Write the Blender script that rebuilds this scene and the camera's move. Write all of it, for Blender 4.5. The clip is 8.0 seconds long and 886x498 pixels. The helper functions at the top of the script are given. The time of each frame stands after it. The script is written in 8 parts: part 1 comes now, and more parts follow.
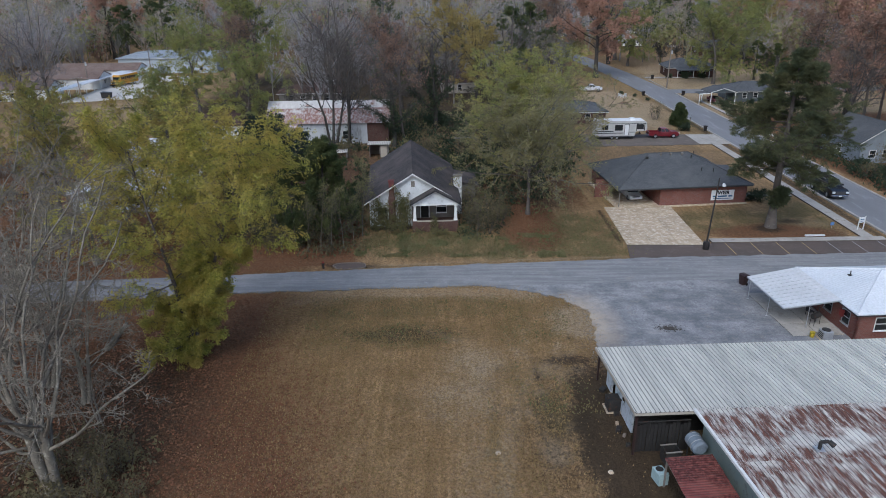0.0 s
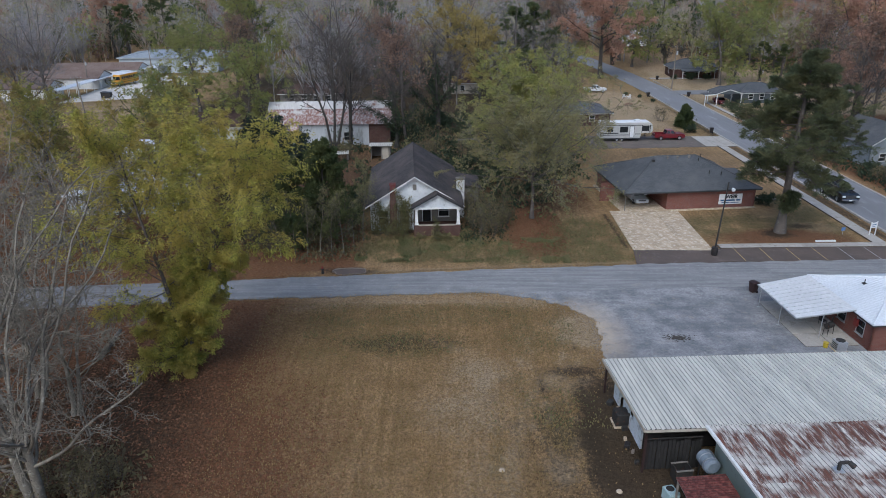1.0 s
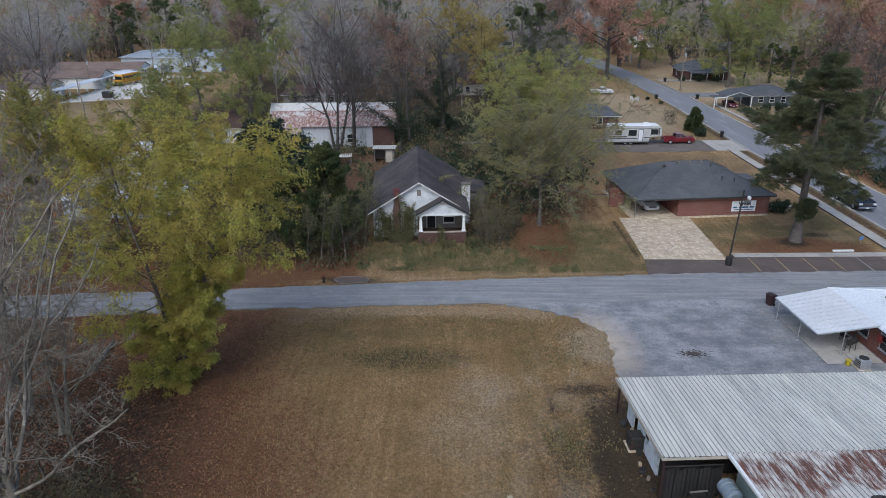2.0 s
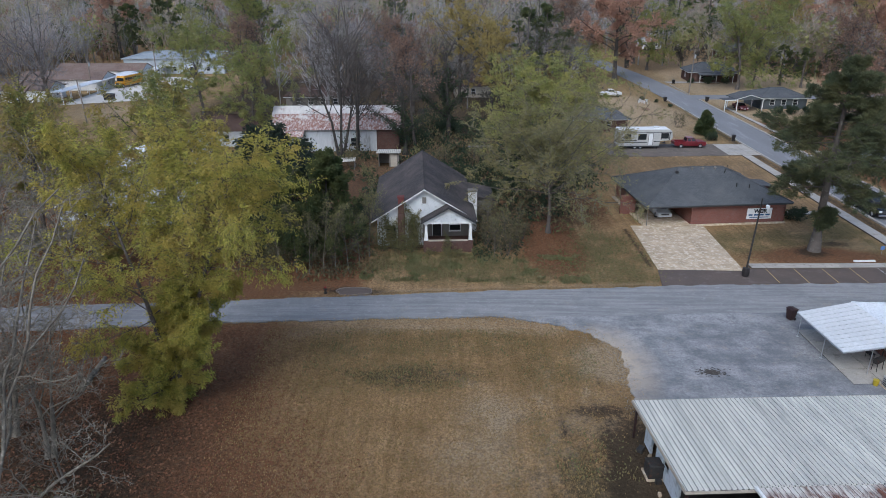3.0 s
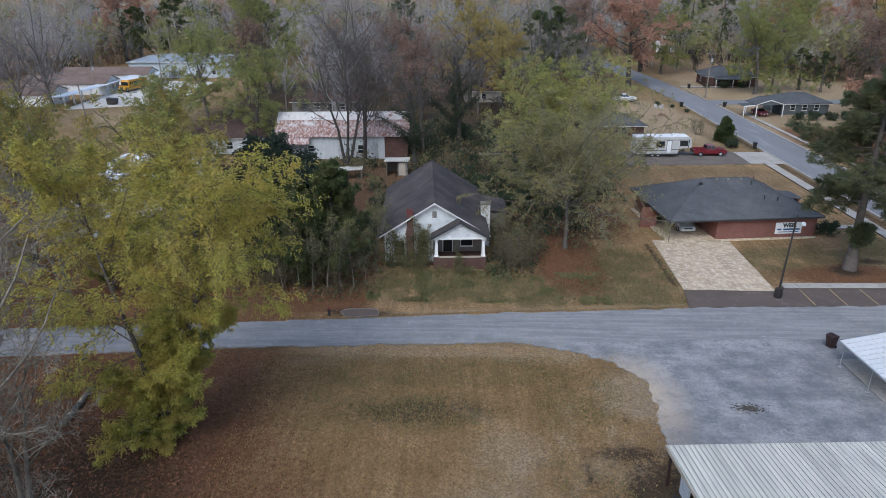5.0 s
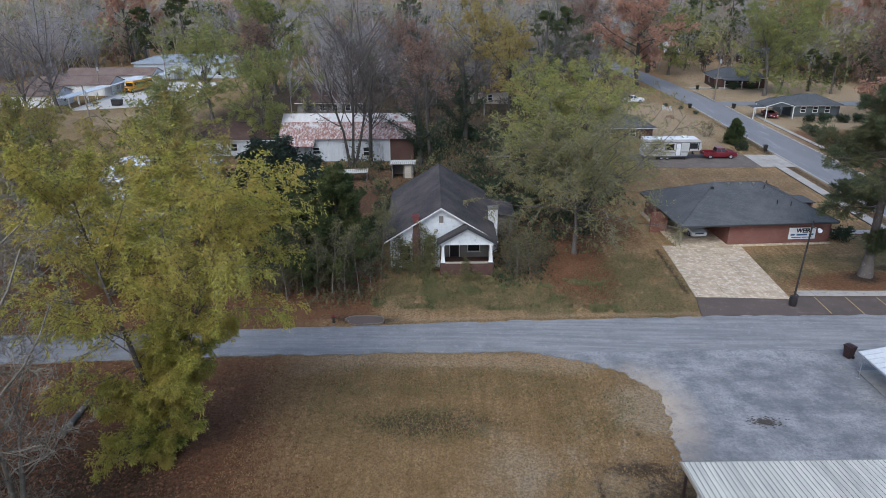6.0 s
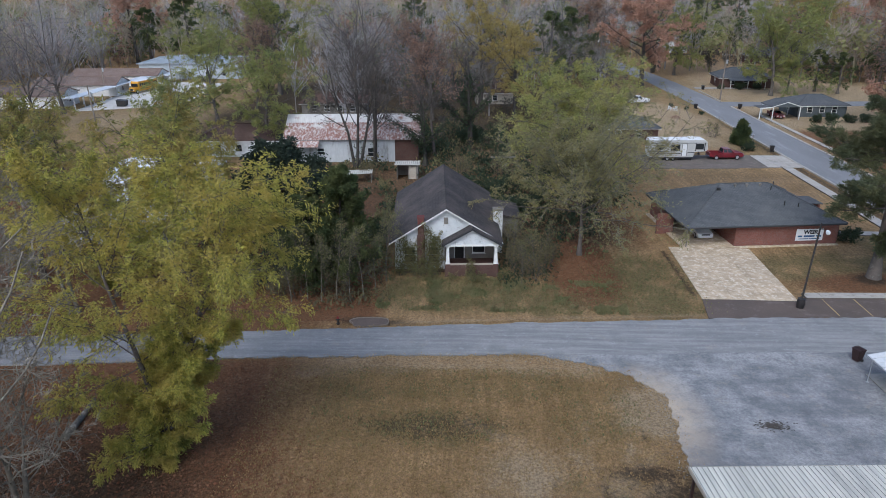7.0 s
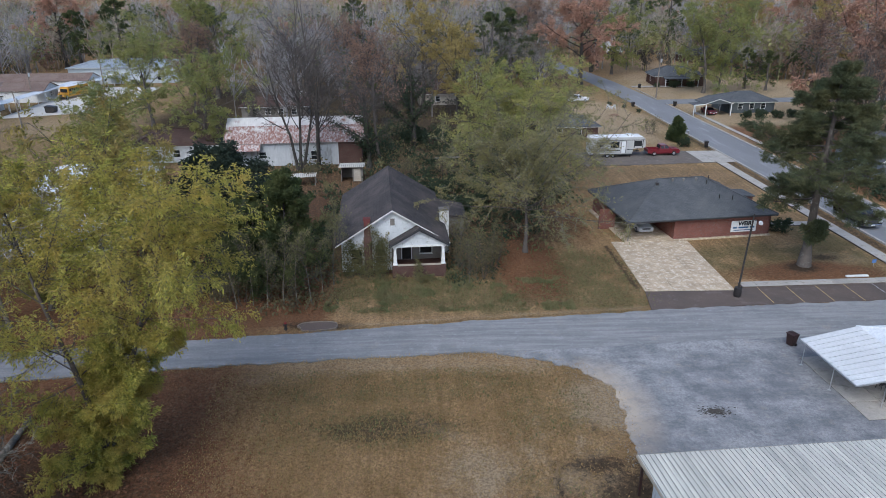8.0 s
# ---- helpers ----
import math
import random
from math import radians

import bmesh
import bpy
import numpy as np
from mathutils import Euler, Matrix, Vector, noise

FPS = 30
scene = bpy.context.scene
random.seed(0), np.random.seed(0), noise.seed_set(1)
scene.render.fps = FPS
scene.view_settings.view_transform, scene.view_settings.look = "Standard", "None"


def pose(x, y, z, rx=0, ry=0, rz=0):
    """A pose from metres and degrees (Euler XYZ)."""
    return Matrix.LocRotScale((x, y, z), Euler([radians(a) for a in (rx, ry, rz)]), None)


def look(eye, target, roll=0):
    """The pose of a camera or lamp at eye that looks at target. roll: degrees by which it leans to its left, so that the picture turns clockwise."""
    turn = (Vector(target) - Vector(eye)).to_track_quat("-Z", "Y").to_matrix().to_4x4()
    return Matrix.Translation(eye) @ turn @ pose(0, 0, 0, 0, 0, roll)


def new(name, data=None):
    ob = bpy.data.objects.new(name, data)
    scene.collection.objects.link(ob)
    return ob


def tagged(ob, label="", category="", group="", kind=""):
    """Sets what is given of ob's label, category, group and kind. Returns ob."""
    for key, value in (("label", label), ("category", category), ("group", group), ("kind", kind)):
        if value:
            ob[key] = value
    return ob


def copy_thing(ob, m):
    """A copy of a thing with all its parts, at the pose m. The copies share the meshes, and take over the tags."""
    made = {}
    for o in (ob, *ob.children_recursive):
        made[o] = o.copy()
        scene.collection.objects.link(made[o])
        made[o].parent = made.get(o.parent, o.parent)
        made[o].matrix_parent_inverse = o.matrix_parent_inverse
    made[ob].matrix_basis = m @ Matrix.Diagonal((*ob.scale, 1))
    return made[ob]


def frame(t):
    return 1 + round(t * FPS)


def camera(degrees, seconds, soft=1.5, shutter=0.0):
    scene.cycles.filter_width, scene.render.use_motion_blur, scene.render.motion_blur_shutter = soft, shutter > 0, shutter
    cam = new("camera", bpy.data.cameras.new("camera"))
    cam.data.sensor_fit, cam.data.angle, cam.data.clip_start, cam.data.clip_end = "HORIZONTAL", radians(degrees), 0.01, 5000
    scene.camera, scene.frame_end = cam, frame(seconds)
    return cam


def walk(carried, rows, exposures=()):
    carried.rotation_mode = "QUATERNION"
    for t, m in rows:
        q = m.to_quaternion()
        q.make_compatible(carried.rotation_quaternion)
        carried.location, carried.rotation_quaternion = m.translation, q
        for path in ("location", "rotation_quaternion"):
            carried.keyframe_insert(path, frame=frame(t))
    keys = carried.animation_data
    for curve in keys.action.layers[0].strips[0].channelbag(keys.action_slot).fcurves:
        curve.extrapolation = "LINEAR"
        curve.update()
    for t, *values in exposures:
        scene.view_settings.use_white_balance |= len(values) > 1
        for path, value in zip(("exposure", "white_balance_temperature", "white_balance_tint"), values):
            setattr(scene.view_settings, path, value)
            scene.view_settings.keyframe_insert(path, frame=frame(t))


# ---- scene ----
cam = camera(65.9, 8.0, soft=0.9)
PATH = [
    (0, (-0.093, 0.141, 28.459), (-0.0860, 2.1460, 27.6530), -0.3),
    (0.5, (-0.058, 0.893, 28.379), (-0.0540, 2.8970, 27.5730), -0.2),
    (1, (-0.082, 1.882, 28.360), (-0.0820, 3.8860, 27.5540), -0.2),
    (1.5, (-0.149, 3.042, 28.332), (-0.1540, 5.0470, 27.5250), -0.1),
    (3, (-0.457, 6.929, 28.248), (-0.4810, 8.9330, 27.4440), 0),
    (3.5, (-0.541, 8.156, 28.196), (-0.5720, 10.1620, 27.3930), -0.1),
    (4, (-0.659, 9.329, 28.172), (-0.6970, 11.3350, 27.3720), -0.1),
    (4.5, (-0.740, 10.386, 28.094), (-0.7830, 12.3930, 27.2960), -0.1),
    (6, (-1.084, 12.691, 28.135), (-1.1480, 14.6980, 27.3380), -0.1),
    (6.5, (-1.077, 12.991, 28.091), (-1.1500, 14.9980, 27.2970), -0.2),
    (6.75, (-1.104, 13.001, 28.113), (-1.1795, 15.0079, 27.3178), -0.2),
    (7, (-1.131, 13.011, 28.135), (-1.2090, 15.0170, 27.3390), -0.2),
    (7.1, (-1.111, 13.006, 28.118), (-1.1752, 15.0131, 27.3225), -0.22),
    (7.2, (-1.090, 13.001, 28.101), (-1.1236, 15.0092, 27.3061), -0.24),
    (7.3, (-1.070, 12.996, 28.084), (-1.0771, 15.0047, 27.2898), -0.26),
    (7.4, (-1.049, 12.991, 28.067), (-1.0348, 14.9999, 27.2734), -0.28),
    (7.5, (-1.029, 12.986, 28.050), (-0.9900, 14.9950, 27.2570), -0.3),
    (7.6, (-1.045, 12.985, 28.049), (-0.9848, 14.9929, 27.2560), -0.28),
    (7.7, (-1.062, 12.983, 28.048), (-0.9871, 14.9911, 27.2550), -0.26),
    (7.8, (-1.078, 12.982, 28.046), (-0.9952, 14.9894, 27.2539), -0.24),
    (7.9, (-1.095, 12.980, 28.045), (-1.0074, 14.9879, 27.2528), -0.22),
    (8, (-1.111, 12.979, 28.044), (-1.0230, 14.9860, 27.2520), -0.2),
]
walk(cam, [(t, look(eye, target, roll)) for t, eye, target, roll in PATH], [(0.0, 0.21, 5520, 6), (3.5, 0.38, 5520, 6), (8.0, 0.44, 5520, 6)])

# ---- world, sun and exposure ----
SUN_EL, SUN_AZ = 48.0, 200.0
world = bpy.data.worlds.new("overcast_sky")
scene.world = world
world.use_nodes = True
wn = world.node_tree.nodes
wl = world.node_tree.links
sky = wn.new("ShaderNodeTexSky")
sky.sky_type = "NISHITA"
sky.sun_disc = False
sky.sun_elevation, sky.sun_rotation = radians(SUN_EL), radians(SUN_AZ)
sky.air_density, sky.dust_density, sky.ozone_density = 1.0, 4.0, 1.0
grey = wn.new("ShaderNodeHueSaturation")
grey.inputs["Saturation"].default_value = 1.0
wl.new(sky.outputs["Color"], grey.inputs["Color"])
wl.new(grey.outputs["Color"], wn["Background"].inputs["Color"])
wn["Background"].inputs["Strength"].default_value = 0.15
sun_data = bpy.data.lights.new("sun", "SUN")
sun_data.energy, sun_data.angle, sun_data.color = 0.7, radians(25), (1.0, 0.98, 0.95)
sun = new("sun", sun_data)
sun.rotation_euler = (radians(90 - SUN_EL), 0, radians(180 - SUN_AZ))
tagged(sun, kind="structure")


# ---- materials ----
def mix_rgb(nt, fac, a, b, blend="MIX"):
    n = nt.nodes.new("ShaderNodeMix")
    n.data_type, n.blend_type = "RGBA", blend
    for sock, v in ((n.inputs[0], fac), (n.inputs[6], a), (n.inputs[7], b)):
        if isinstance(v, bpy.types.NodeSocket):
            nt.links.new(v, sock)
        elif isinstance(v, (int, float)):
            sock.default_value = v
        else:
            sock.default_value = (*v, 1.0)
    return n.outputs[2]


def coords(nt, space="Object", scale=(1, 1, 1)):
    if space == "World":
        out = nt.nodes.new("ShaderNodeNewGeometry").outputs["Position"]
    else:
        out = nt.nodes.new("ShaderNodeTexCoord").outputs["Object"]
    m = nt.nodes.new("ShaderNodeMapping")
    m.inputs["Scale"].default_value = scale
    nt.links.new(out, m.inputs["Vector"])
    return m.outputs["Vector"]


def noise_fac(nt, vec, scale, detail=4.0, lo=0.35, hi=0.65, rough=0.6):
    n = nt.nodes.new("ShaderNodeTexNoise")
    n.inputs["Scale"].default_value, n.inputs["Detail"].default_value = scale, detail
    n.inputs["Roughness"].default_value = rough
    nt.links.new(vec, n.inputs["Vector"])
    r = nt.nodes.new("ShaderNodeMapRange")
    r.inputs["From Min"].default_value, r.inputs["From Max"].default_value = lo, hi
    nt.links.new(n.outputs["Fac"], r.inputs["Value"])
    return r.outputs["Result"]


def math_node(nt, op, a, b=0.0):
    n = nt.nodes.new("ShaderNodeMath")
    n.operation = op
    for sock, v in ((n.inputs[0], a), (n.inputs[1], b)):
        if isinstance(v, bpy.types.NodeSocket):
            nt.links.new(v, sock)
        else:
            sock.default_value = v
    return n.outputs[0]


def start_mat(name, rough=0.8, metal=0.0, spec=0.3):
    m = bpy.data.materials.new(name)
    m.use_nodes = True
    nt = m.node_tree
    bsdf = nt.nodes["Principled BSDF"]
    bsdf.inputs["Roughness"].default_value = rough
    bsdf.inputs["Metallic"].default_value = metal
    bsdf.inputs["Specular IOR Level"].default_value = spec
    return m, nt, bsdf


def bump(nt, bsdf, fac, strength=0.3, dist=0.02):
    b = nt.nodes.new("ShaderNodeBump")
    b.inputs["Strength"].default_value, b.inputs["Distance"].default_value = strength, dist
    nt.links.new(fac, b.inputs["Height"])
    nt.links.new(b.outputs["Normal"], bsdf.inputs["Normal"])


def surface(name, a, b, c=None, s1=0.6, s2=8.0, rough=0.8, metal=0.0, spec=0.3, bumps=0.25, space="Object",
            stretch=(1, 1, 1), vary=0.0, c_lo=0.55, c_hi=0.7, c_scale=None):
    """Two colours mixed at a large and a small scale, an optional third in stains, fine relief, and a tone that varies from piece to piece."""
    m, nt, bsdf = start_mat(name, rough, metal, spec)
    v = coords(nt, space, stretch)
    big = noise_fac(nt, v, s1, 3)
    small = noise_fac(nt, v, s2, 4)
    col = mix_rgb(nt, big, a, b)
    mid = tuple(0.5 * (p + q) for p, q in zip(a, b))
    col = mix_rgb(nt, math_node(nt, "MULTIPLY", small, 0.5), col, tuple(0.72 * p for p in mid))
    if c is not None:
        col = mix_rgb(nt, noise_fac(nt, v, c_scale or s1 * 2.3, 6, c_lo, c_hi, 0.7), col, c)
    if vary:
        info = nt.nodes.new("ShaderNodeObjectInfo")
        f = math_node(nt, "MULTIPLY_ADD", info.outputs["Random"], 2 * vary)
        f.node.inputs[2].default_value = 1 - vary
        hsv = nt.nodes.new("ShaderNodeHueSaturation")
        nt.links.new(f, hsv.inputs["Value"])
        nt.links.new(col, hsv.inputs["Color"])
        col = hsv.outputs["Color"]
    nt.links.new(col, bsdf.inputs["Base Color"])
    if bumps:
        bump(nt, bsdf, small, bumps)
    return m


def leafy(name, a, b, c, dry=0.25, scale=0.45):
    """Foliage: the tone varies from leaf to leaf and from limb to limb; some light passes through."""
    m, nt, bsdf = start_mat(name, 0.65, 0.0, 0.2)
    geo = nt.nodes.new("ShaderNodeNewGeometry")
    v = coords(nt, "Object")
    col = mix_rgb(nt, geo.outputs["Random Per Island"], a, b)
    col = mix_rgb(nt, math_node(nt, "MULTIPLY", noise_fac(nt, v, scale, 3, 0.4, 0.62), dry * 3), col, c)
    nt.links.new(col, bsdf.inputs["Base Color"])
    tr = nt.nodes.new("ShaderNodeBsdfTranslucent")
    nt.links.new(col, tr.inputs["Color"])
    mx = nt.nodes.new("ShaderNodeMixShader")
    mx.inputs[0].default_value = 0.45
    nt.links.new(bsdf.outputs[0], mx.inputs[1])
    nt.links.new(tr.outputs[0], mx.inputs[2])
    nt.links.new(mx.outputs[0], nt.nodes["Material Output"].inputs["Surface"])
    return m


def bricks(name, a, b, mortar, rough=0.85):
    m, nt, bsdf = start_mat(name, rough, 0, 0.2)
    v = coords(nt, "Object")
    # run the courses round the walls: x + y along, z up
    sep = nt.nodes.new("ShaderNodeSeparateXYZ")
    nt.links.new(v, sep.inputs[0])
    comb = nt.nodes.new("ShaderNodeCombineXYZ")
    nt.links.new(math_node(nt, "ADD", sep.outputs[0], sep.outputs[1]), comb.inputs[0])
    nt.links.new(sep.outputs[2], comb.inputs[1])
    t = nt.nodes.new("ShaderNodeTexBrick")
    nt.links.new(comb.outputs[0], t.inputs["Vector"])
    t.inputs["Color1"].default_value, t.inputs["Color2"].default_value, t.inputs["Mortar"].default_value = (*a, 1), (*b, 1), (*mortar, 1)
    for k, val in (("Scale", 1.0), ("Mortar Size", 0.008), ("Brick Width", 0.21), ("Row Height", 0.075), ("Bias", -0.1)):
        t.inputs[k].default_value = val
    col = mix_rgb(nt, math_node(nt, "MULTIPLY", noise_fac(nt, v, 0.7, 5), 0.45), t.outputs["Color"], tuple(0.55 * p for p in a))
    nt.links.new(col, bsdf.inputs["Base Color"])
    bump(nt, bsdf, t.outputs["Fac"], -0.4, 0.01)
    return m


def boards(name, a, b, grime, pitch=0.13, axis=2, rough=0.7, lo=0.55, hi=0.75):
    """Painted boards of the given pitch with weathered patches."""
    m, nt, bsdf = start_mat(name, rough, 0, 0.3)
    v = coords(nt, "Object")
    sep = nt.nodes.new("ShaderNodeSeparateXYZ")
    nt.links.new(v, sep.inputs[0])
    saw = math_node(nt, "FRACT", math_node(nt, "DIVIDE", sep.outputs[axis], pitch))
    col = mix_rgb(nt, noise_fac(nt, v, 0.8, 4), a, b)
    col = mix_rgb(nt, noise_fac(nt, v, 1.9, 7, lo, hi, 0.75), col, grime)
    nt.links.new(col, bsdf.inputs["Base Color"])
    bump(nt, bsdf, saw, 0.8, 0.025)
    return m


def shingles(name, a, b, moss, rough=0.92):
    m, nt, bsdf = start_mat(name, rough, 0, 0.15)
    v = coords(nt, "Object")
    t = nt.nodes.new("ShaderNodeTexBrick")
    nt.links.new(v, t.inputs["Vector"])
    dark = tuple(0.45 * p for p in a)
    t.inputs["Color1"].default_value, t.inputs["Color2"].default_value, t.inputs["Mortar"].default_value = (*a, 1), (*b, 1), (*dark, 1)
    for k, val in (("Scale", 1.0), ("Mortar Size", 0.015), ("Brick Width", 0.33), ("Row Height", 0.17)):
        t.inputs[k].default_value = val
    col = mix_rgb(nt, math_node(nt, "MULTIPLY", noise_fac(nt, v, 0.35, 6, 0.42, 0.7), 0.7), t.outputs["Color"], moss)
    col = mix_rgb(nt, math_node(nt, "MULTIPLY", noise_fac(nt, v, 9.0, 3), 0.4), col, dark)
    nt.links.new(col, bsdf.inputs["Base Color"])
    bump(nt, bsdf, noise_fac(nt, v, 14.0, 3), 0.3)
    return m


def rusty(name, paint, pale, rust, dark, amount=0.5, rough=0.55, metal=0.0, run=0.22, pitch=0.0, bands=0.0):
    """Sheet metal with rust that runs down along the ribs (local y)."""
    m, nt, bsdf = start_mat(name, rough, metal, 0.4)
    v = coords(nt, "World", (1.0, run, 1.0))
    w = coords(nt, "World")
    col = mix_rgb(nt, noise_fac(nt, v, 1.6, 4), paint, pale)
    n1 = nt.nodes.new("ShaderNodeTexNoise")
    n1.inputs["Scale"].default_value, n1.inputs["Detail"].default_value = 0.42, 5
    nt.links.new(w, n1.inputs["Vector"])
    ends = nt.nodes.new("ShaderNodeSeparateXYZ")
    nt.links.new(coords(nt, "Object"), ends.inputs[0])
    wave = math_node(nt, "COSINE", math_node(nt, "MULTIPLY", math_node(nt, "ADD", ends.outputs[1], 0.7), 2 * math.pi / 4.2))
    patch_in = math_node(nt, "ADD", n1.outputs[0], math_node(nt, "MULTIPLY", wave, bands))
    pr = nt.nodes.new("ShaderNodeMapRange")
    pr.inputs["From Min"].default_value, pr.inputs["From Max"].default_value = 0.62 - 0.3 * amount, 0.72 - 0.3 * amount
    nt.links.new(patch_in, pr.inputs["Value"])
    patch = pr.outputs[0]
    streak = noise_fac(nt, v, 3.4, 8, 0.40, 0.54, 0.75)
    fac = math_node(nt, "MULTIPLY", patch, streak)
    rcol = mix_rgb(nt, noise_fac(nt, v, 4.0, 4), rust, dark)
    col = mix_rgb(nt, fac, col, rcol)
    if pitch:
        sep = nt.nodes.new("ShaderNodeSeparateXYZ")
        nt.links.new(coords(nt, "Object"), sep.inputs[0])
        f = math_node(nt, "FRACT", math_node(nt, "DIVIDE", sep.outputs[0], pitch))
        line = math_node(nt, "LESS_THAN", math_node(nt, "ABSOLUTE", math_node(nt, "SUBTRACT", f, 0.28)), 0.1)
        col = mix_rgb(nt, math_node(nt, "MULTIPLY", line, 0.85), col, (0.075, 0.055, 0.05))
    nt.links.new(col, bsdf.inputs["Base Color"])
    r = nt.nodes.new("ShaderNodeMapRange")
    r.inputs["To Min"].default_value, r.inputs["To Max"].default_value = rough, 0.95
    nt.links.new(fac, r.inputs["Value"])
    nt.links.new(r.outputs[0], bsdf.inputs["Roughness"])
    return m


M = {}
M["white_metal"] = surface("white_roof_metal", (0.68, 0.70, 0.73), (0.58, 0.61, 0.65), (0.55, 0.55, 0.52), 0.3, 6, 0.45, 0.0, 0.45, 0.05, c_lo=0.62, c_hi=0.85)
M["galv"] = surface("galvanised_sheet", (0.60, 0.61, 0.58), (0.46, 0.48, 0.47), (0.33, 0.33, 0.30), 0.25, 5, 0.5, 0.0, 0.5, 0.05, "World", (1.6, 0.3, 1), c_lo=0.5, c_hi=0.75)


def ribbed(name, a, b, grime, pitch=0.3):
    """Dull sheet metal, its sheets unlike in tone, with dark uneven lines along the ribs."""
    m, nt, bsdf = start_mat(name, 0.5, 0.0, 0.45)
    o, w, v = coords(nt, "Object"), coords(nt, "World"), coords(nt, "World", (1.5, 0.2, 1))
    info = nt.nodes.new("ShaderNodeObjectInfo")
    col = mix_rgb(nt, noise_fac(nt, v, 1.1, 5, 0.35, 0.65), a, b)
    col = mix_rgb(nt, math_node(nt, "MULTIPLY", info.outputs["Random"], 0.55), col, tuple(0.72 * p for p in b))
    sep = nt.nodes.new("ShaderNodeSeparateXYZ")
    nt.links.new(o, sep.inputs[0])
    f = math_node(nt, "FRACT", math_node(nt, "DIVIDE", sep.outputs[0], pitch))
    line = math_node(nt, "LESS_THAN", math_node(nt, "ABSOLUTE", math_node(nt, "SUBTRACT", f, 0.28)), 0.1)
    rib_line = math_node(nt, "MULTIPLY", line, noise_fac(nt, v, 2.2, 5, 0.05, 0.5))
    col = mix_rgb(nt, math_node(nt, "MULTIPLY", rib_line, 0.95), col, grime)
    col = mix_rgb(nt, math_node(nt, "MULTIPLY", noise_fac(nt, v, 1.3, 7, 0.52, 0.75), 0.35), col, grime)
    nt.links.new(col, bsdf.inputs["Base Color"])
    return m


M["galv"] = ribbed("pale_ribbed_sheet", (0.63, 0.605, 0.53), (0.52, 0.50, 0.445), (0.10, 0.098, 0.09))
M["rust_sheet"] = rusty("rusty_white_sheet", (0.64, 0.605, 0.545), (0.42, 0.395, 0.36), (0.165, 0.068, 0.046), (0.10, 0.046, 0.035), 0.76, run=0.14, pitch=0.3, bands=0.07)
M["red_sheet"] = rusty("red_rusted_sheet", (0.135, 0.030, 0.025), (0.19, 0.060, 0.048), (0.08, 0.019, 0.016), (0.05, 0.016, 0.014), 0.8, run=1.0, pitch=0.18)
M["old_rust"] = rusty("old_rusty_roof", (0.56, 0.54, 0.52), (0.45, 0.42, 0.40), (0.28, 0.15, 0.12), (0.20, 0.10, 0.08), 1.1, run=0.15)
M["pale_sheet"] = rusty("pale_old_sheet", (0.60, 0.58, 0.56), (0.50, 0.48, 0.46), (0.30, 0.17, 0.13), (0.22, 0.12, 0.09), 0.15, run=0.2)
M["awning_sheet"] = surface("dull_white_awning_sheet", (0.64, 0.645, 0.65), (0.56, 0.565, 0.57), (0.42, 0.41, 0.385), 0.3, 5, 0.5, 0.0, 0.4, 0.05, c_lo=0.6, c_hi=0.85)
M["fascia"] = surface("tan_fascia", (0.45, 0.40, 0.33), (0.36, 0.32, 0.27), None, 1, 9, 0.7)
M["white_paint"] = surface("white_paint", (0.78, 0.78, 0.77), (0.66, 0.66, 0.64), (0.40, 0.38, 0.34), 0.8, 9, 0.6, c_lo=0.6, c_hi=0.8)
M["clapboard"] = boards("white_clapboard", (0.70, 0.72, 0.74), (0.58, 0.60, 0.62), (0.17, 0.175, 0.15), 0.13, 2, 0.7, 0.54, 0.72)
M["teal_siding"] = boards("teal_siding", (0.17, 0.22, 0.22), (0.20, 0.235, 0.215), (0.10, 0.10, 0.09), 0.3, 1)
M["dark_siding"] = boards("dark_blue_grey_siding", (0.085, 0.10, 0.11), (0.07, 0.082, 0.09), (0.06, 0.06, 0.058), 0.15, 2)
M["pale_block"] = surface("pale_painted_block", (0.58, 0.63, 0.69), (0.46, 0.50, 0.54), (0.20, 0.20, 0.19), 0.7, 6, 0.8, c_lo=0.5, c_hi=0.72)
M["ware_wall"] = surface("white_warehouse_wall", (0.54, 0.56, 0.58), (0.43, 0.45, 0.47), (0.20, 0.19, 0.175), 0.35, 4, 0.75, c_lo=0.52, c_hi=0.72, stretch=(1, 1, 0.35))
M["brick_red"] = bricks("red_brick", (0.205, 0.075, 0.056), (0.15, 0.055, 0.043), (0.20, 0.165, 0.145))
M["chimney_red"] = bricks("dark_red_chimney_brick", (0.16, 0.045, 0.042), (0.115, 0.036, 0.034), (0.13, 0.10, 0.09))
M["brick_old"] = bricks("old_brown_brick", (0.105, 0.053, 0.042), (0.075, 0.040, 0.033), (0.115, 0.095, 0.085))
M["shingle_grey"] = shingles("grey_shingles", (0.115, 0.121, 0.13), (0.085, 0.09, 0.097), (0.135, 0.138, 0.14))
M["shingle_old"] = shingles("old_dark_shingles", (0.080, 0.072, 0.072), (0.058, 0.053, 0.054), (0.15, 0.125, 0.112))
M["shingle_brown"] = shingles("brown_shingles", (0.12, 0.075, 0.06), (0.09, 0.06, 0.05), (0.14, 0.10, 0.09))
M["blue_metal"] = surface("pale_blue_metal", (0.46, 0.50, 0.53), (0.38, 0.42, 0.45), (0.30, 0.32, 0.33), 0.4, 6, 0.5, 0.0, 0.4)
M["slate_siding"] = boards("slate_blue_siding", (0.24, 0.27, 0.30), (0.20, 0.225, 0.25), (0.13, 0.13, 0.13), 0.15, 2)
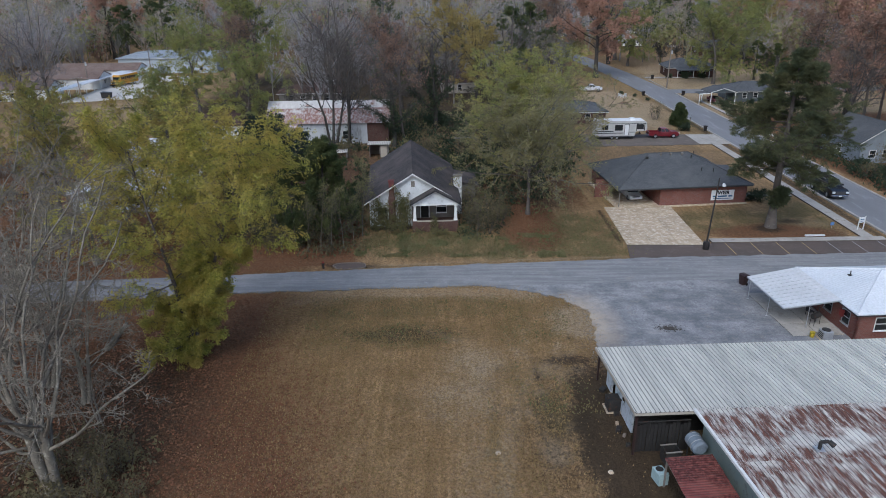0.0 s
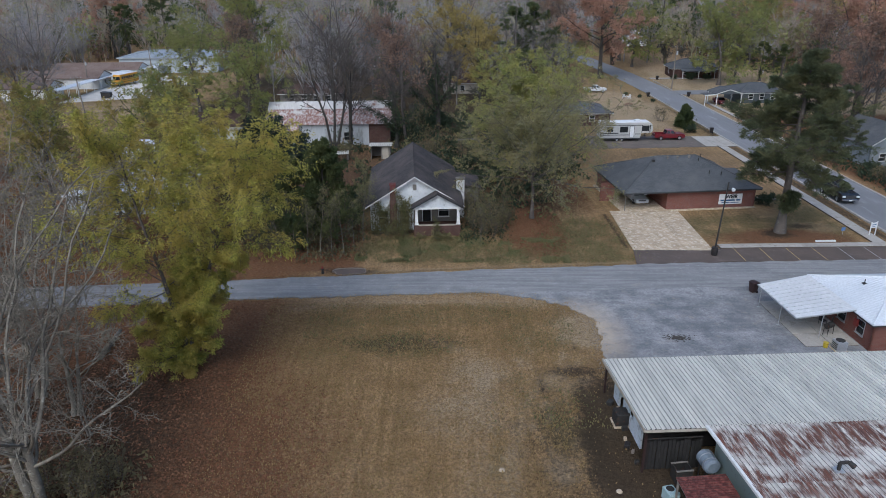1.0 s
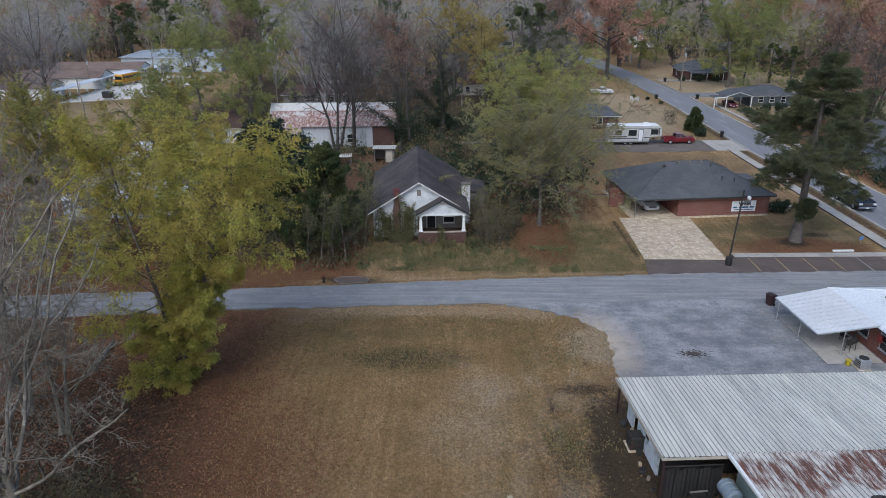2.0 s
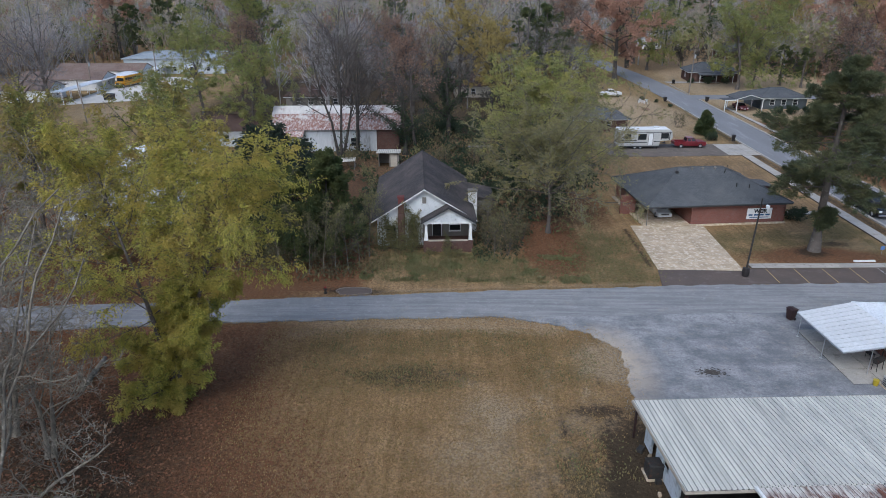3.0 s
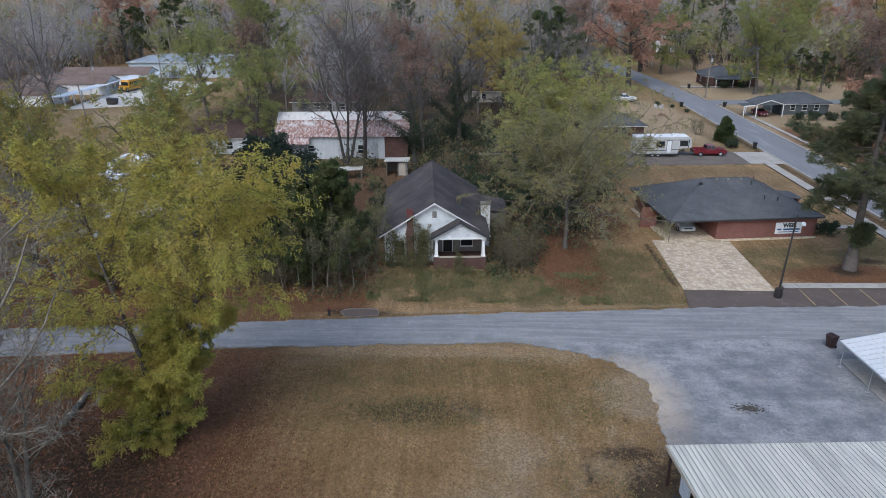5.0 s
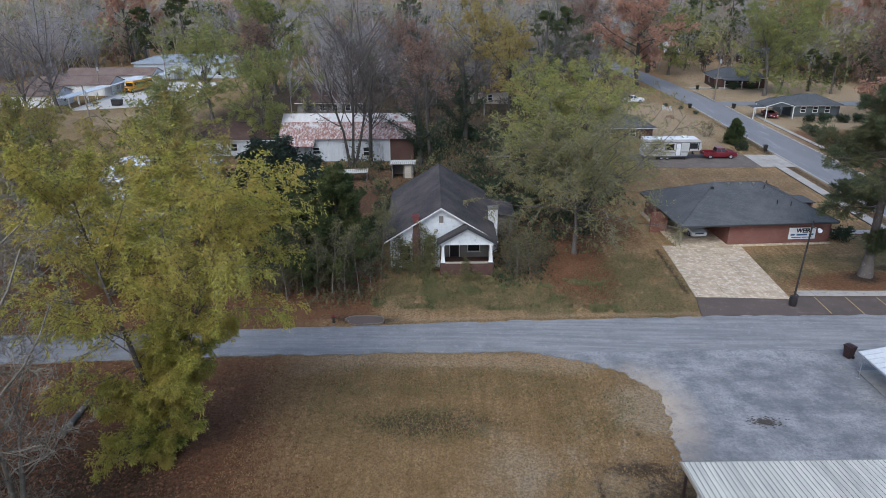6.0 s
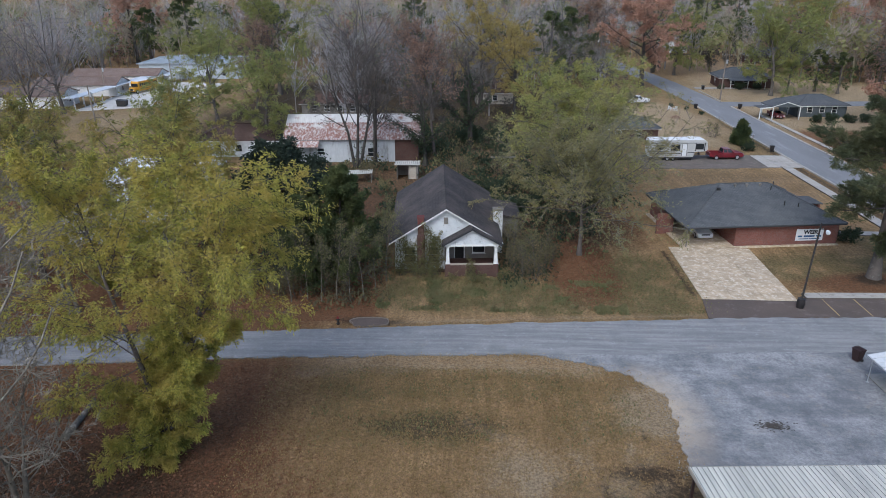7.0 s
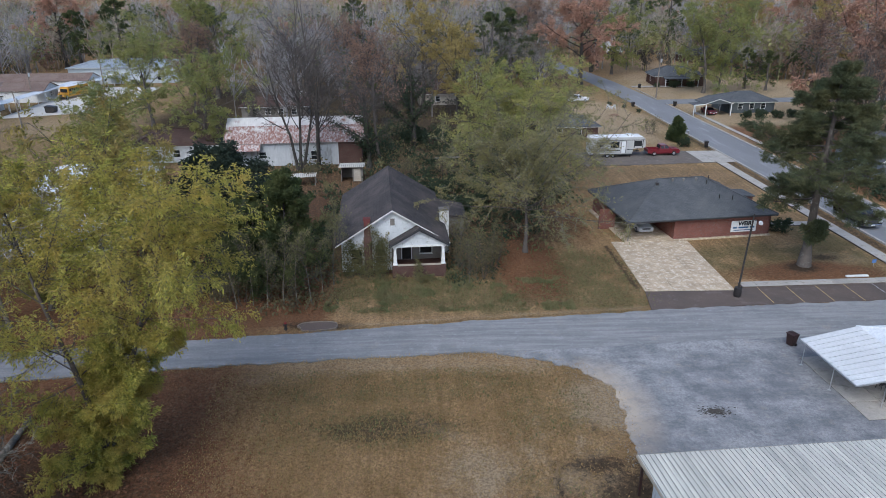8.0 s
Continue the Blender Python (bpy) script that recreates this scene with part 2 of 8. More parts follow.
M["concrete"] = surface("concrete", (0.54, 0.435, 0.315), (0.35, 0.275, 0.19), (0.60, 0.53, 0.43), 0.9, 7, 0.9, c_lo=0.50, c_hi=0.64, space="World", vary=0.04)
M["walk"] = surface("pale_concrete_walk", (0.42, 0.39, 0.35), (0.34, 0.32, 0.29), (0.23, 0.205, 0.17), 0.6, 7, 0.9, space="World", vary=0.07)
M["pale_yard"] = surface("sun_bleached_yard_concrete", (0.62, 0.59, 0.54), (0.52, 0.49, 0.445), (0.42, 0.39, 0.35), 0.3, 6, 0.9, space="World")
M["gym_roof"] = surface("grey_metal_roof", (0.30, 0.33, 0.355), (0.25, 0.275, 0.30), (0.20, 0.21, 0.22), 0.3, 6, 0.5, 0.0, 0.4, 0.05)
M["school_roof"] = shingles("pale_brown_shingles", (0.21, 0.15, 0.125), (0.17, 0.122, 0.10), (0.24, 0.19, 0.165))
M["brown_drive"] = surface("brown_grey_gravel", (0.16, 0.135, 0.115), (0.11, 0.092, 0.08), (0.20, 0.175, 0.15), 0.4, 9, 0.95, space="World", vary=0.05)
M["street"] = surface("street_asphalt", (0.22, 0.222, 0.232), (0.185, 0.187, 0.195), (0.27, 0.275, 0.285), 0.2, 9, 0.92, space="World", stretch=(1.4, 0.25, 1))
M["park"] = surface("reddish_asphalt", (0.125, 0.095, 0.080), (0.095, 0.078, 0.068), (0.15, 0.12, 0.11), 0.35, 9, 0.92, space="World")
M["line"] = surface("worn_yellow_line", (0.42, 0.30, 0.13), (0.32, 0.24, 0.12), (0.14, 0.11, 0.09), 1.2, 9, 0.85, space="World", c_lo=0.5, c_hi=0.6)
M["white_line"] = surface("worn_white_line", (0.36, 0.35, 0.36), (0.28, 0.26, 0.27), (0.14, 0.11, 0.10), 1.2, 9, 0.85, space="World", c_lo=0.5, c_hi=0.6)
M["bark_grey"] = surface("pale_grey_bark", (0.25, 0.222, 0.178), (0.115, 0.10, 0.08), (0.38, 0.36, 0.30), 1.2, 9, 0.95)
M["bark_dark"] = surface("dark_bark", (0.075, 0.065, 0.058), (0.045, 0.04, 0.036), (0.11, 0.105, 0.095), 1.2, 9, 0.95)
M["bark_mid"] = surface("brown_grey_bark", (0.135, 0.115, 0.10), (0.085, 0.073, 0.066), (0.19, 0.18, 0.165), 1.2, 9, 0.95)
# grey twigs with the bluish tint of distance haze mixed into the colour
M["twig"] = surface("haze_tinted_grey_twigs", (0.225, 0.212, 0.222), (0.155, 0.147, 0.152), None, 0.7, 5, 0.95, bumps=0)
M["leaf_yellow"] = leafy("yellow_green_leaves", (0.52, 0.485, 0.10), (0.21, 0.225, 0.062), (0.46, 0.345, 0.09))
M["leaf_autumn"] = leafy("thinning_yellow_olive_leaves", (0.34, 0.325, 0.085), (0.15, 0.17, 0.06), (0.36, 0.25, 0.085))
M["leaf_olive"] = leafy("olive_leaves", (0.31, 0.30, 0.135), (0.205, 0.215, 0.10), (0.33, 0.285, 0.125))
M["leaf_thin"] = leafy("thin_grey_olive_leaves", (0.27, 0.255, 0.125), (0.15, 0.152, 0.08), (0.31, 0.265, 0.11))
M["leaf_green"] = leafy("green_leaves", (0.29, 0.31, 0.105), (0.165, 0.195, 0.08), (0.33, 0.30, 0.095))
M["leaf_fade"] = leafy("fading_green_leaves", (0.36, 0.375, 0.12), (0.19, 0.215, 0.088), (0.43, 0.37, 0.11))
M["leaf_gold"] = leafy("gold_brown_leaves", (0.46, 0.34, 0.11), (0.30, 0.23, 0.09), (0.34, 0.28, 0.11))
M["leaf_russet"] = leafy("pale_russet_leaves", (0.54, 0.31, 0.21), (0.36, 0.21, 0.15), (0.40, 0.26, 0.19))
M["leaf_orange"] = leafy("orange_brown_leaves", (0.37, 0.225, 0.155), (0.235, 0.145, 0.105), (0.23, 0.165, 0.13))
M["leaf_dark"] = leafy("dark_evergreen_leaves", (0.042, 0.06, 0.042), (0.026, 0.04, 0.031), (0.06, 0.075, 0.05))
M["leaf_cedar"] = leafy("cedar_green", (0.09, 0.118, 0.045), (0.048, 0.068, 0.034), (0.13, 0.14, 0.05))
M["leaf_pine"] = leafy("pine_needles", (0.125, 0.145, 0.075), (0.068, 0.088, 0.052), (0.165, 0.155, 0.07))
M["leaf_ivy"] = leafy("ivy_leaves", (0.055, 0.08, 0.045), (0.038, 0.056, 0.036), (0.08, 0.09, 0.045))
M["litter"] = leafy("dry_fallen_leaves", (0.25, 0.115, 0.062), (0.15, 0.07, 0.042), (0.29, 0.165, 0.095))
M["straw"] = leafy("dry_grass_tufts", (0.43, 0.295, 0.14), (0.23, 0.155, 0.070), (0.27, 0.20, 0.085))
M["weed"] = leafy("green_weeds", (0.20, 0.195, 0.085), (0.125, 0.135, 0.06), (0.25, 0.21, 0.105))
M["black_plastic"] = surface("dark_plastic", (0.030, 0.026, 0.026), (0.022, 0.02, 0.02), None, 2, 12, 0.5)
M["brown_plastic"] = surface("dark_brown_plastic", (0.040, 0.022, 0.020), (0.03, 0.017, 0.016), None, 2, 12, 0.5)
M["dark_steel"] = surface("dark_steel", (0.05, 0.048, 0.046), (0.035, 0.034, 0.033), (0.10, 0.05, 0.035), 1.5, 10, 0.6, 0.3)
M["pole_wood"] = surface("weathered_pole_wood", (0.26, 0.22, 0.185), (0.18, 0.15, 0.13), None, 0.8, 10, 0.9, stretch=(4, 4, 0.3))
M["grey_wood"] = surface("grey_weathered_wood", (0.24, 0.22, 0.20), (0.16, 0.145, 0.13), None, 0.8, 10, 0.9)
M["chrome"] = surface("chrome", (0.6, 0.6, 0.62), (0.5, 0.5, 0.52), None, 3, 20, 0.2, 1.0, 0.5, 0)
M["alu"] = surface("dull_aluminium", (0.55, 0.56, 0.58), (0.45, 0.46, 0.48), None, 1.0, 9, 0.45, 0.6, 0.5, 0.05)
M["rubber"] = surface("tyre_rubber", (0.022, 0.022, 0.023), (0.016, 0.016, 0.016), None, 3, 15, 0.8)
M["black_car"] = surface("black_car_paint", (0.012, 0.013, 0.017), (0.010, 0.011, 0.014), None, 1, 20, 0.22, 0.0, 0.6, 0)
M["red_car"] = surface("red_car_paint", (0.15, 0.014, 0.022), (0.13, 0.012, 0.018), None, 1, 20, 0.28, 0.0, 0.5, 0)
M["white_car"] = surface("white_car_paint", (0.68, 0.69, 0.71), (0.62, 0.63, 0.65), None, 1, 20, 0.3, 0.0, 0.5, 0)
M["yellow_paint"] = surface("school_bus_yellow", (0.60, 0.30, 0.02), (0.52, 0.26, 0.02), None, 1, 12, 0.4, 0.0, 0.4, 0)
M["red_paint"] = surface("faded_red_paint", (0.24, 0.035, 0.03), (0.18, 0.03, 0.026), None, 1, 10, 0.6)
M["blue_paint"] = surface("blue_paint", (0.12, 0.22, 0.45), (0.10, 0.18, 0.38), None, 1, 10, 0.6)
M["mint_paint"] = surface("pale_mint_enamel", (0.33, 0.43, 0.44), (0.28, 0.37, 0.38), (0.25, 0.18, 0.13), 1, 10, 0.5, c_lo=0.6, c_hi=0.75)
M["tank_paint"] = surface("pale_blue_tank_paint", (0.22, 0.265, 0.32), (0.17, 0.205, 0.25), (0.13, 0.10, 0.085), 0.8, 8, 0.5, c_lo=0.58, c_hi=0.75)
# near-black: dark door and tub opening, and shade put into the shed's colour
M["shade_and_door"] = surface("dark_door_and_shade", (0.03, 0.028, 0.027), (0.02, 0.019, 0.018), None, 1, 6, 0.9)
M["dark_trim"] = surface("dark_trim", (0.05, 0.05, 0.055), (0.04, 0.04, 0.044), None, 1, 8, 0.6)
M["ink_black"] = surface("black_lettering", (0.015, 0.016, 0.02), (0.013, 0.014, 0.017), None, 2, 9, 0.6, bumps=0)
M["ink_blue"] = surface("blue_lettering", (0.03, 0.10, 0.22), (0.03, 0.09, 0.19), None, 2, 9, 0.6, bumps=0)
M["sign_white"] = surface("white_sign_board", (0.74, 0.75, 0.76), (0.68, 0.69, 0.70), None, 1, 10, 0.5, bumps=0)
M["lamp_glass"] = surface("frosted_lamp_cover", (0.70, 0.72, 0.74), (0.62, 0.64, 0.66), None, 2, 9, 0.3, bumps=0)
M["brass_yellow"] = surface("yellow_plastic", (0.5, 0.38, 0.03), (0.42, 0.32, 0.03), None, 2, 10, 0.5)


def glass_mat(name, tint):
    m, nt, bsdf = start_mat(name, 0.08, 0.0, 0.5)
    v = coords(nt, "Object")
    nt.links.new(mix_rgb(nt, noise_fac(nt, v, 1.5, 3), tint, tuple(0.6 * t for t in tint)), bsdf.inputs["Base Color"])
    return m


M["glass"] = glass_mat("dark_window_glass", (0.025, 0.03, 0.034))


# ---- mesh tools ----
class Build:
    """Collects the pieces of one mesh."""

    def __init__(self):
        self.v, self.f = [], []

    def add(self, verts, faces):
        n = len(self.v)
        self.v += [tuple(p) for p in verts]
        self.f += [tuple(i + n for i in f) for f in faces]
        return self

    def box(self, x0, y0, z0, x1, y1, z1, m=None, c=0.0):
        """A block; c bevels its upright and top edges by that much."""
        if c <= 0:
            vs = [(x, y, z) for z in (z0, z1) for y in (y0, y1) for x in (x0, x1)]
            fs = [(0, 2, 3, 1), (4, 5, 7, 6), (0, 1, 5, 4), (2, 6, 7, 3), (0, 4, 6, 2), (1, 3, 7, 5)]
        else:
            def ring(d, z, e):
                return [(x0 + d + e, y0 + d, z), (x1 - d - e, y0 + d, z), (x1 - d, y0 + d + e, z), (x1 - d, y1 - d - e, z),
                        (x1 - d - e, y1 - d, z), (x0 + d + e, y1 - d, z), (x0 + d, y1 - d - e, z), (x0 + d, y0 + d + e, z)]
            vs = ring(0, z0, c) + ring(0, z1 - c, c) + ring(c, z1, c)
            fs = [tuple(range(7, -1, -1)), tuple(range(16, 24))]
            for k in (0, 8):
                fs += [(k + i, k + (i + 1) % 8, k + 8 + (i + 1) % 8, k + 8 + i) for i in range(8)]
        if m is not None:
            vs = [m @ Vector(p) for p in vs]
        return self.add(vs, fs)

    def tube(self, p, q, r, r2=None, n=10, cap=True):
        p, q = Vector(p), Vector(q)
        r2 = r if r2 is None else r2
        d = (q - p).normalized()
        a = d.orthogonal().normalized()
        b = d.cross(a)
        vs = []
        for c, rr in ((p, r), (q, r2)):
            vs += [c + rr * (math.cos(2 * math.pi * i / n) * a + math.sin(2 * math.pi * i / n) * b) for i in range(n)]
        fs = [(i, (i + 1) % n, n + (i + 1) % n, n + i) for i in range(n)]
        if cap:
            fs += [tuple(range(n - 1, -1, -1)), tuple(range(n, 2 * n))]
        return self.add(vs, fs)

    def profile(self, pts, y0, y1, m=None):
        """A closed outline in x and z, drawn out from y0 to y1."""
        n = len(pts)
        vs = [(x, y0, z) for x, z in pts] + [(x, y1, z) for x, z in pts]
        if m is not None:
            vs = [m @ Vector(p) for p in vs]
        fs = [(i, n + i, n + (i + 1) % n, (i + 1) % n) for i in range(n)] + [tuple(range(n)), tuple(range(2 * n - 1, n - 1, -1))]
        return self.add(vs, fs)

    def plate(self, corners, thick):
        """A flat plate: its top corners in order, counter-clockwise from above, and its thickness downwards."""
        n = len(corners)
        vs = [Vector(c) for c in corners] + [Vector(c) - Vector((0, 0, thick)) for c in corners]
        fs = [tuple(range(n)), tuple(range(2 * n - 1, n - 1, -1))] + [(i, n + i, n + (i + 1) % n, (i + 1) % n) for i in range(n)]
        return self.add(vs, fs)

    def mesh(self, name, material, bevel=0.0, smooth=False):
        me = bpy.data.meshes.new(name)
        me.from_pydata(self.v, [], self.f)
        bm = bmesh.new()
        bm.from_mesh(me)
        bmesh.ops.recalc_face_normals(bm, faces=bm.faces)
        if bevel:
            bmesh.ops.bevel(bm, geom=[e for e in bm.edges if e.is_manifold and e.calc_face_angle(0) > 0.6], offset=bevel, segments=1, affect="EDGES", clamp_overlap=True)
        bm.to_mesh(me)
        bm.free()
        if smooth:
            me.shade_smooth()
        me.materials.append(material)
        return me


def thing(name, m, label, category, group="", kind=""):
    """A top-level thing: an Empty at its base."""
    ob = new(name)
    ob.matrix_world = m
    ob.empty_display_size = 0.3
    return tagged(ob, label, category, group, kind)


def part(name, build, material, parent, label="", bevel=0.0, smooth=False):
    """One mesh object under a thing or a part, in the parent's own space."""
    ob = new(name, build.mesh(name, material, bevel, smooth))
    ob.parent = parent
    return tagged(ob, label)


def single(name, build, material, m, label, category, group="", kind="", bevel=0.0, smooth=False):
    """A thing of one mesh."""
    ob = new(name, build.mesh(name, material, bevel, smooth))
    ob.matrix_world = m
    return tagged(ob, label, category, group, kind)


def raw_mesh(name, verts, faces, material, smooth=False):
    """A mesh from arrays: verts (n, 3), faces (m, k) of one size."""
    verts, faces = np.asarray(verts, np.float32), np.asarray(faces, np.int32)
    me = bpy.data.meshes.new(name)
    k = faces.shape[1]
    me.vertices.add(len(verts))
    me.vertices.foreach_set("co", verts.ravel())
    me.loops.add(faces.size)
    me.loops.foreach_set("vertex_index", faces.ravel())
    me.polygons.add(len(faces))
    me.polygons.foreach_set("loop_start", np.arange(0, faces.size, k, dtype=np.int32))
    me.update(calc_edges=True)
    me.polygons.foreach_set("use_smooth", np.full(len(faces), smooth))
    me.materials.append(material)
    return me


def vnoise(x, y, scale, seed=0):
    """Smooth noise over the plan, about -1 to 1."""
    return np.array([noise.noise((a * scale + 17.3 * seed, b * scale - 9.1 * seed, 3.7 * seed)) for a, b in zip(np.ravel(x), np.ravel(y))]).reshape(np.shape(x))


# ---- ground, roads and paving ----
def smooth(x, a, b):
    t = np.clip((x - a) / (b - a), 0, 1)
    return t * t * (3 - 2 * t)


def spot(x, y, cx, cy, rx, ry, soft=0.5):
    """1 inside an ellipse, falling to 0 round it."""
    return 1 - smooth(np.hypot((x - cx) / rx, (y - cy) / ry), 1 - soft, 1 + soft)


def trail(x, y, pts, half):
    """1 along a line of points, falling to 0 at half metres from it."""
    best = np.full(np.shape(x), 1e9)
    for (ax, ay), (bx, by) in zip(pts[:-1], pts[1:]):
        dx, dy = bx - ax, by - ay
        t = np.clip(((x - ax) * dx + (y - ay) * dy) / (dx * dx + dy * dy), 0, 1)
        best = np.minimum(best, np.hypot(x - ax - t * dx, y - ay - t * dy))
    return 1 - smooth(best, 0.15 * half, half)


def zones(x, y):
    """Leaf litter, green growth, pale straw and bare soil over the plan, each 0 to 1; the soil also carries painted
    shade.
    """
    n1, n2, n3 = vnoise(x, y, 0.16, 1), vnoise(x, y, 0.55, 2), vnoise(x, y, 0.06, 3)
    wob = 2.5 * n1 + 1.0 * n2
    edge = np.interp(y, [20, 32, 42.5, 51, 58, 66], [-5.0, -7.5, -11.5, -15.0, -15.5, -13.5])
    litter = smooth(edge - x + wob, -6.0, 6.5) * (y < 66.5)
    litter = np.maximum(litter, smooth(-9.5 - x + 0.6 * wob, -1.5, 2.0) * (y >= 66.5) * (y < 105))
    litter = np.maximum(litter, spot(x + wob * 0.3, y, 10.6, 80.5, 3.6, 9.5, 0.35) * 0.95)
    litter = np.maximum(litter, spot(x, y + wob * 0.3, 39.5, 75.6, 7.5, 2.3, 0.4) * 0.8)
    litter = np.maximum(litter, smooth(y + wob, 84, 92) * (x < 20) * (y < 118) * 0.45)
    litter = np.maximum(litter, smooth(x + 0.5 * wob, 60.2, 63.5) * (y < 150) * 0.8)
    litter = np.maximum(litter, smooth(y + 4 * wob, 215, 235) * 0.2)
    green = np.zeros_like(x)
    for cx, cy, rx, ry, s in ((-1, 57.0, 10, 2.2, 0.34), (9.6, 40, 1.6, 4.5, 0.5), (3.4, 35, 0.6, 6, 0.5), (8.5, 53.5, 1.3, 2.2, 0.42), (7.6, 53.0, 2.6, 3.6, 0.32), (-9, 53, 4, 4.5, 0.25), (5.5, 44.0, 0.9, 2.5, 0.4), (-3.2, 51.2, 4.9, 2.2, 0.55), (-2, 72.5, 9, 3.6, 0.8), (8, 71.5, 8, 3.5, 0.7), (16.5, 74, 5.0, 8.5, 0.75), (37.0, 79.5, 8.0, 4.2, 0.85),
                              (45.6, 82, 3.0, 9, 0.75), (9.8, 53.5, 1.2, 3, 0.5), (8.8, 41, 2.4, 3.5, 0.55), (-6.5, 56.5, 6, 2.2, 0.45), (64, 132, 4, 25, 0.4), (-70, 150, 22, 10, 0.3),
                              (65, 205, 8, 12, 0.4), (52, 142, 1.6, 14, 0.7)):
        green = np.maximum(green, s * spot(x + 0.6 * n2, y + 0.8 * n1, cx, cy, rx, ry, 0.45))
    green *= np.clip(0.85 + 0.9 * n2 + 0.5 * vnoise(x, y, 1.7, 4), 0.0, 1.3)
    green = np.maximum(green, 0.36 * smooth(y + 4 * n1, 110, 134))
    pale = np.maximum.reduce([
        0.45 * trail(x + 0.3 * n2, y, [(3.6, 20), (3.6, 32), (4.4, 38), (6, 44), (9, 47), (12.2, 50.5)], 1.0),
        0.35 * trail(x + 0.3 * n2, y, [(1.7, 20), (1.8, 32), (2.6, 39.5), (4.2, 45.3), (2.7, 49.5), (-1, 52)], 0.9),
        0.34 * trail(x + 0.4 * n1, y, [(1.9, 24), (2.0, 38), (1.6, 45)], 2.0),
        1.0 * spot(x + n1, y + n2, 12.0, 53.4, 2.5, 3.4, 0.4), 0.75 * spot(x + n1, y + n2, 2.2, 47.2, 2.6, 2.2, 0.6), 0.6 * spot(x + n1, y + n2, 1.6, 42.5, 3.4, 2.8, 0.6), 0.45 * trail(x, y + 0.5 * n2, [(-14, 58.2), (-6, 59.0), (2, 59.4), (8, 58.6)], 1.4),
        0.6 * spot(x + n1, y + n2, 8.2, 45.6, 1.8, 1.4, 0.5), 0.6 * spot(x + n1, y + n2, 7.6, 36.2, 1.0, 1.4, 0.5),
        0.5 * trail(x, y + 0.3 * n2, [(-25, 59.2), (-15.4, 59.8), (-7.8, 60.3), (1, 60.7), (5, 60.8), (9, 59)], 0.8),
        0.5 * trail(x, y + 0.2 * n2, [(-9, 66.4), (1.1, 67.2), (13.1, 68.1), (19.9, 68.7)], 0.6),
        0.95 * spot(x + 2 * n1, y + 3 * n1, 41, 158, 9, 24, 0.3), 0.2 * spot(x + 2 * n1, y, 38, 110, 13, 9, 0.3), 0.7 * spot(x + 2 * n1, y + 3 * n1, 66, 148, 7, 20, 0.4),
        0.75 * spot(x + 3 * n1, y + 3 * n1, 84, 190, 25, 75, 0.2), 0.4 * spot(x + n1, y, 44, 79, 3, 1.6, 0.5), 0.5 * spot(x, y, -72, 158, 18, 9, 0.5),
    ]) * np.clip(0.8 + 0.6 * n2, 0.2, 1.2)
    soil_shade = np.maximum.reduce([
        0.62 * spot(x + 0.9 * n2, y + 0.6 * n1, 10.6, 47.2, 2.4, 0.8, 0.6), 0.30 * spot(x + 0.8 * n2, y, 8.2, 37.5, 2.8, 6.5, 0.6), 0.9 * spot(x + 0.5 * n2, y, 11.4, 37.5, 2.6, 9, 0.35),
        0.6 * spot(x + n2, y + n1, -9.6, 66.6, 3.2, 0.9, 0.4), 0.34 * spot(x + 1.2 * n2, y + 0.7 * n1, -3.3, 51.3, 4.4, 1.3, 0.7),
        # shade under the bare trees, painted as a dark ground tone
        0.55 * spot(x + 0.8 * n2, y + n1, -25, 38, 8, 11, 0.5),
        0.9 * spot(x, y, 39.2, 77, 1.5, 1.2, 0.5), 0.6 * spot(x, y, 43, 79.5, 1.5, 0.8, 0.5), 0.6 * trail(x, y + 0.2 * n2, [(20.5, 73.0), (20.4, 84)], 0.5),
        0.6 * spot(x, y, 51.1, 100, 0.8, 60, 0.3), 0.26 * spot(x + 2 * n1, y + n2, 36, 111, 14, 8, 0.4)])
    soil_shade = np.maximum(soil_shade, 0.42 * smooth(y + 2 * wob, 84, 92) * (1 - smooth(x, 16, 20)) * smooth(x, -34, -28))
    soil_shade = np.maximum(soil_shade, 0.75 * smooth(y + 3 * wob, 126, 136) * (1 - smooth(y + 3 * wob, 205, 225)) * (1 - smooth(x, 20, 27)) * smooth(x, -62, -50))
    rough_patch = spot(x, y, 8.6, 43.5, 4.6, 8.0, 0.4)
    streaks = vnoise(x, y * 0.55, 0.9, 8) + 0.6 * vnoise(x, y * 0.6, 2.2, 9)
    pale = np.maximum(pale, 0.8 * rough_patch * np.clip(1.5 * streaks - 0.15, 0, 1))
    soil_shade = np.maximum(soil_shade, 0.75 * rough_patch * np.clip(-1.5 * streaks - 0.3, 0, 1))
    # deep shade beside the shed and under the lean-to, painted on the ground
    soil_shade = np.maximum(soil_shade, 0.95 * spot(x, y, 13.6, 33, 2.6, 5.5, 0.3))
    return litter, green, pale, soil_shade


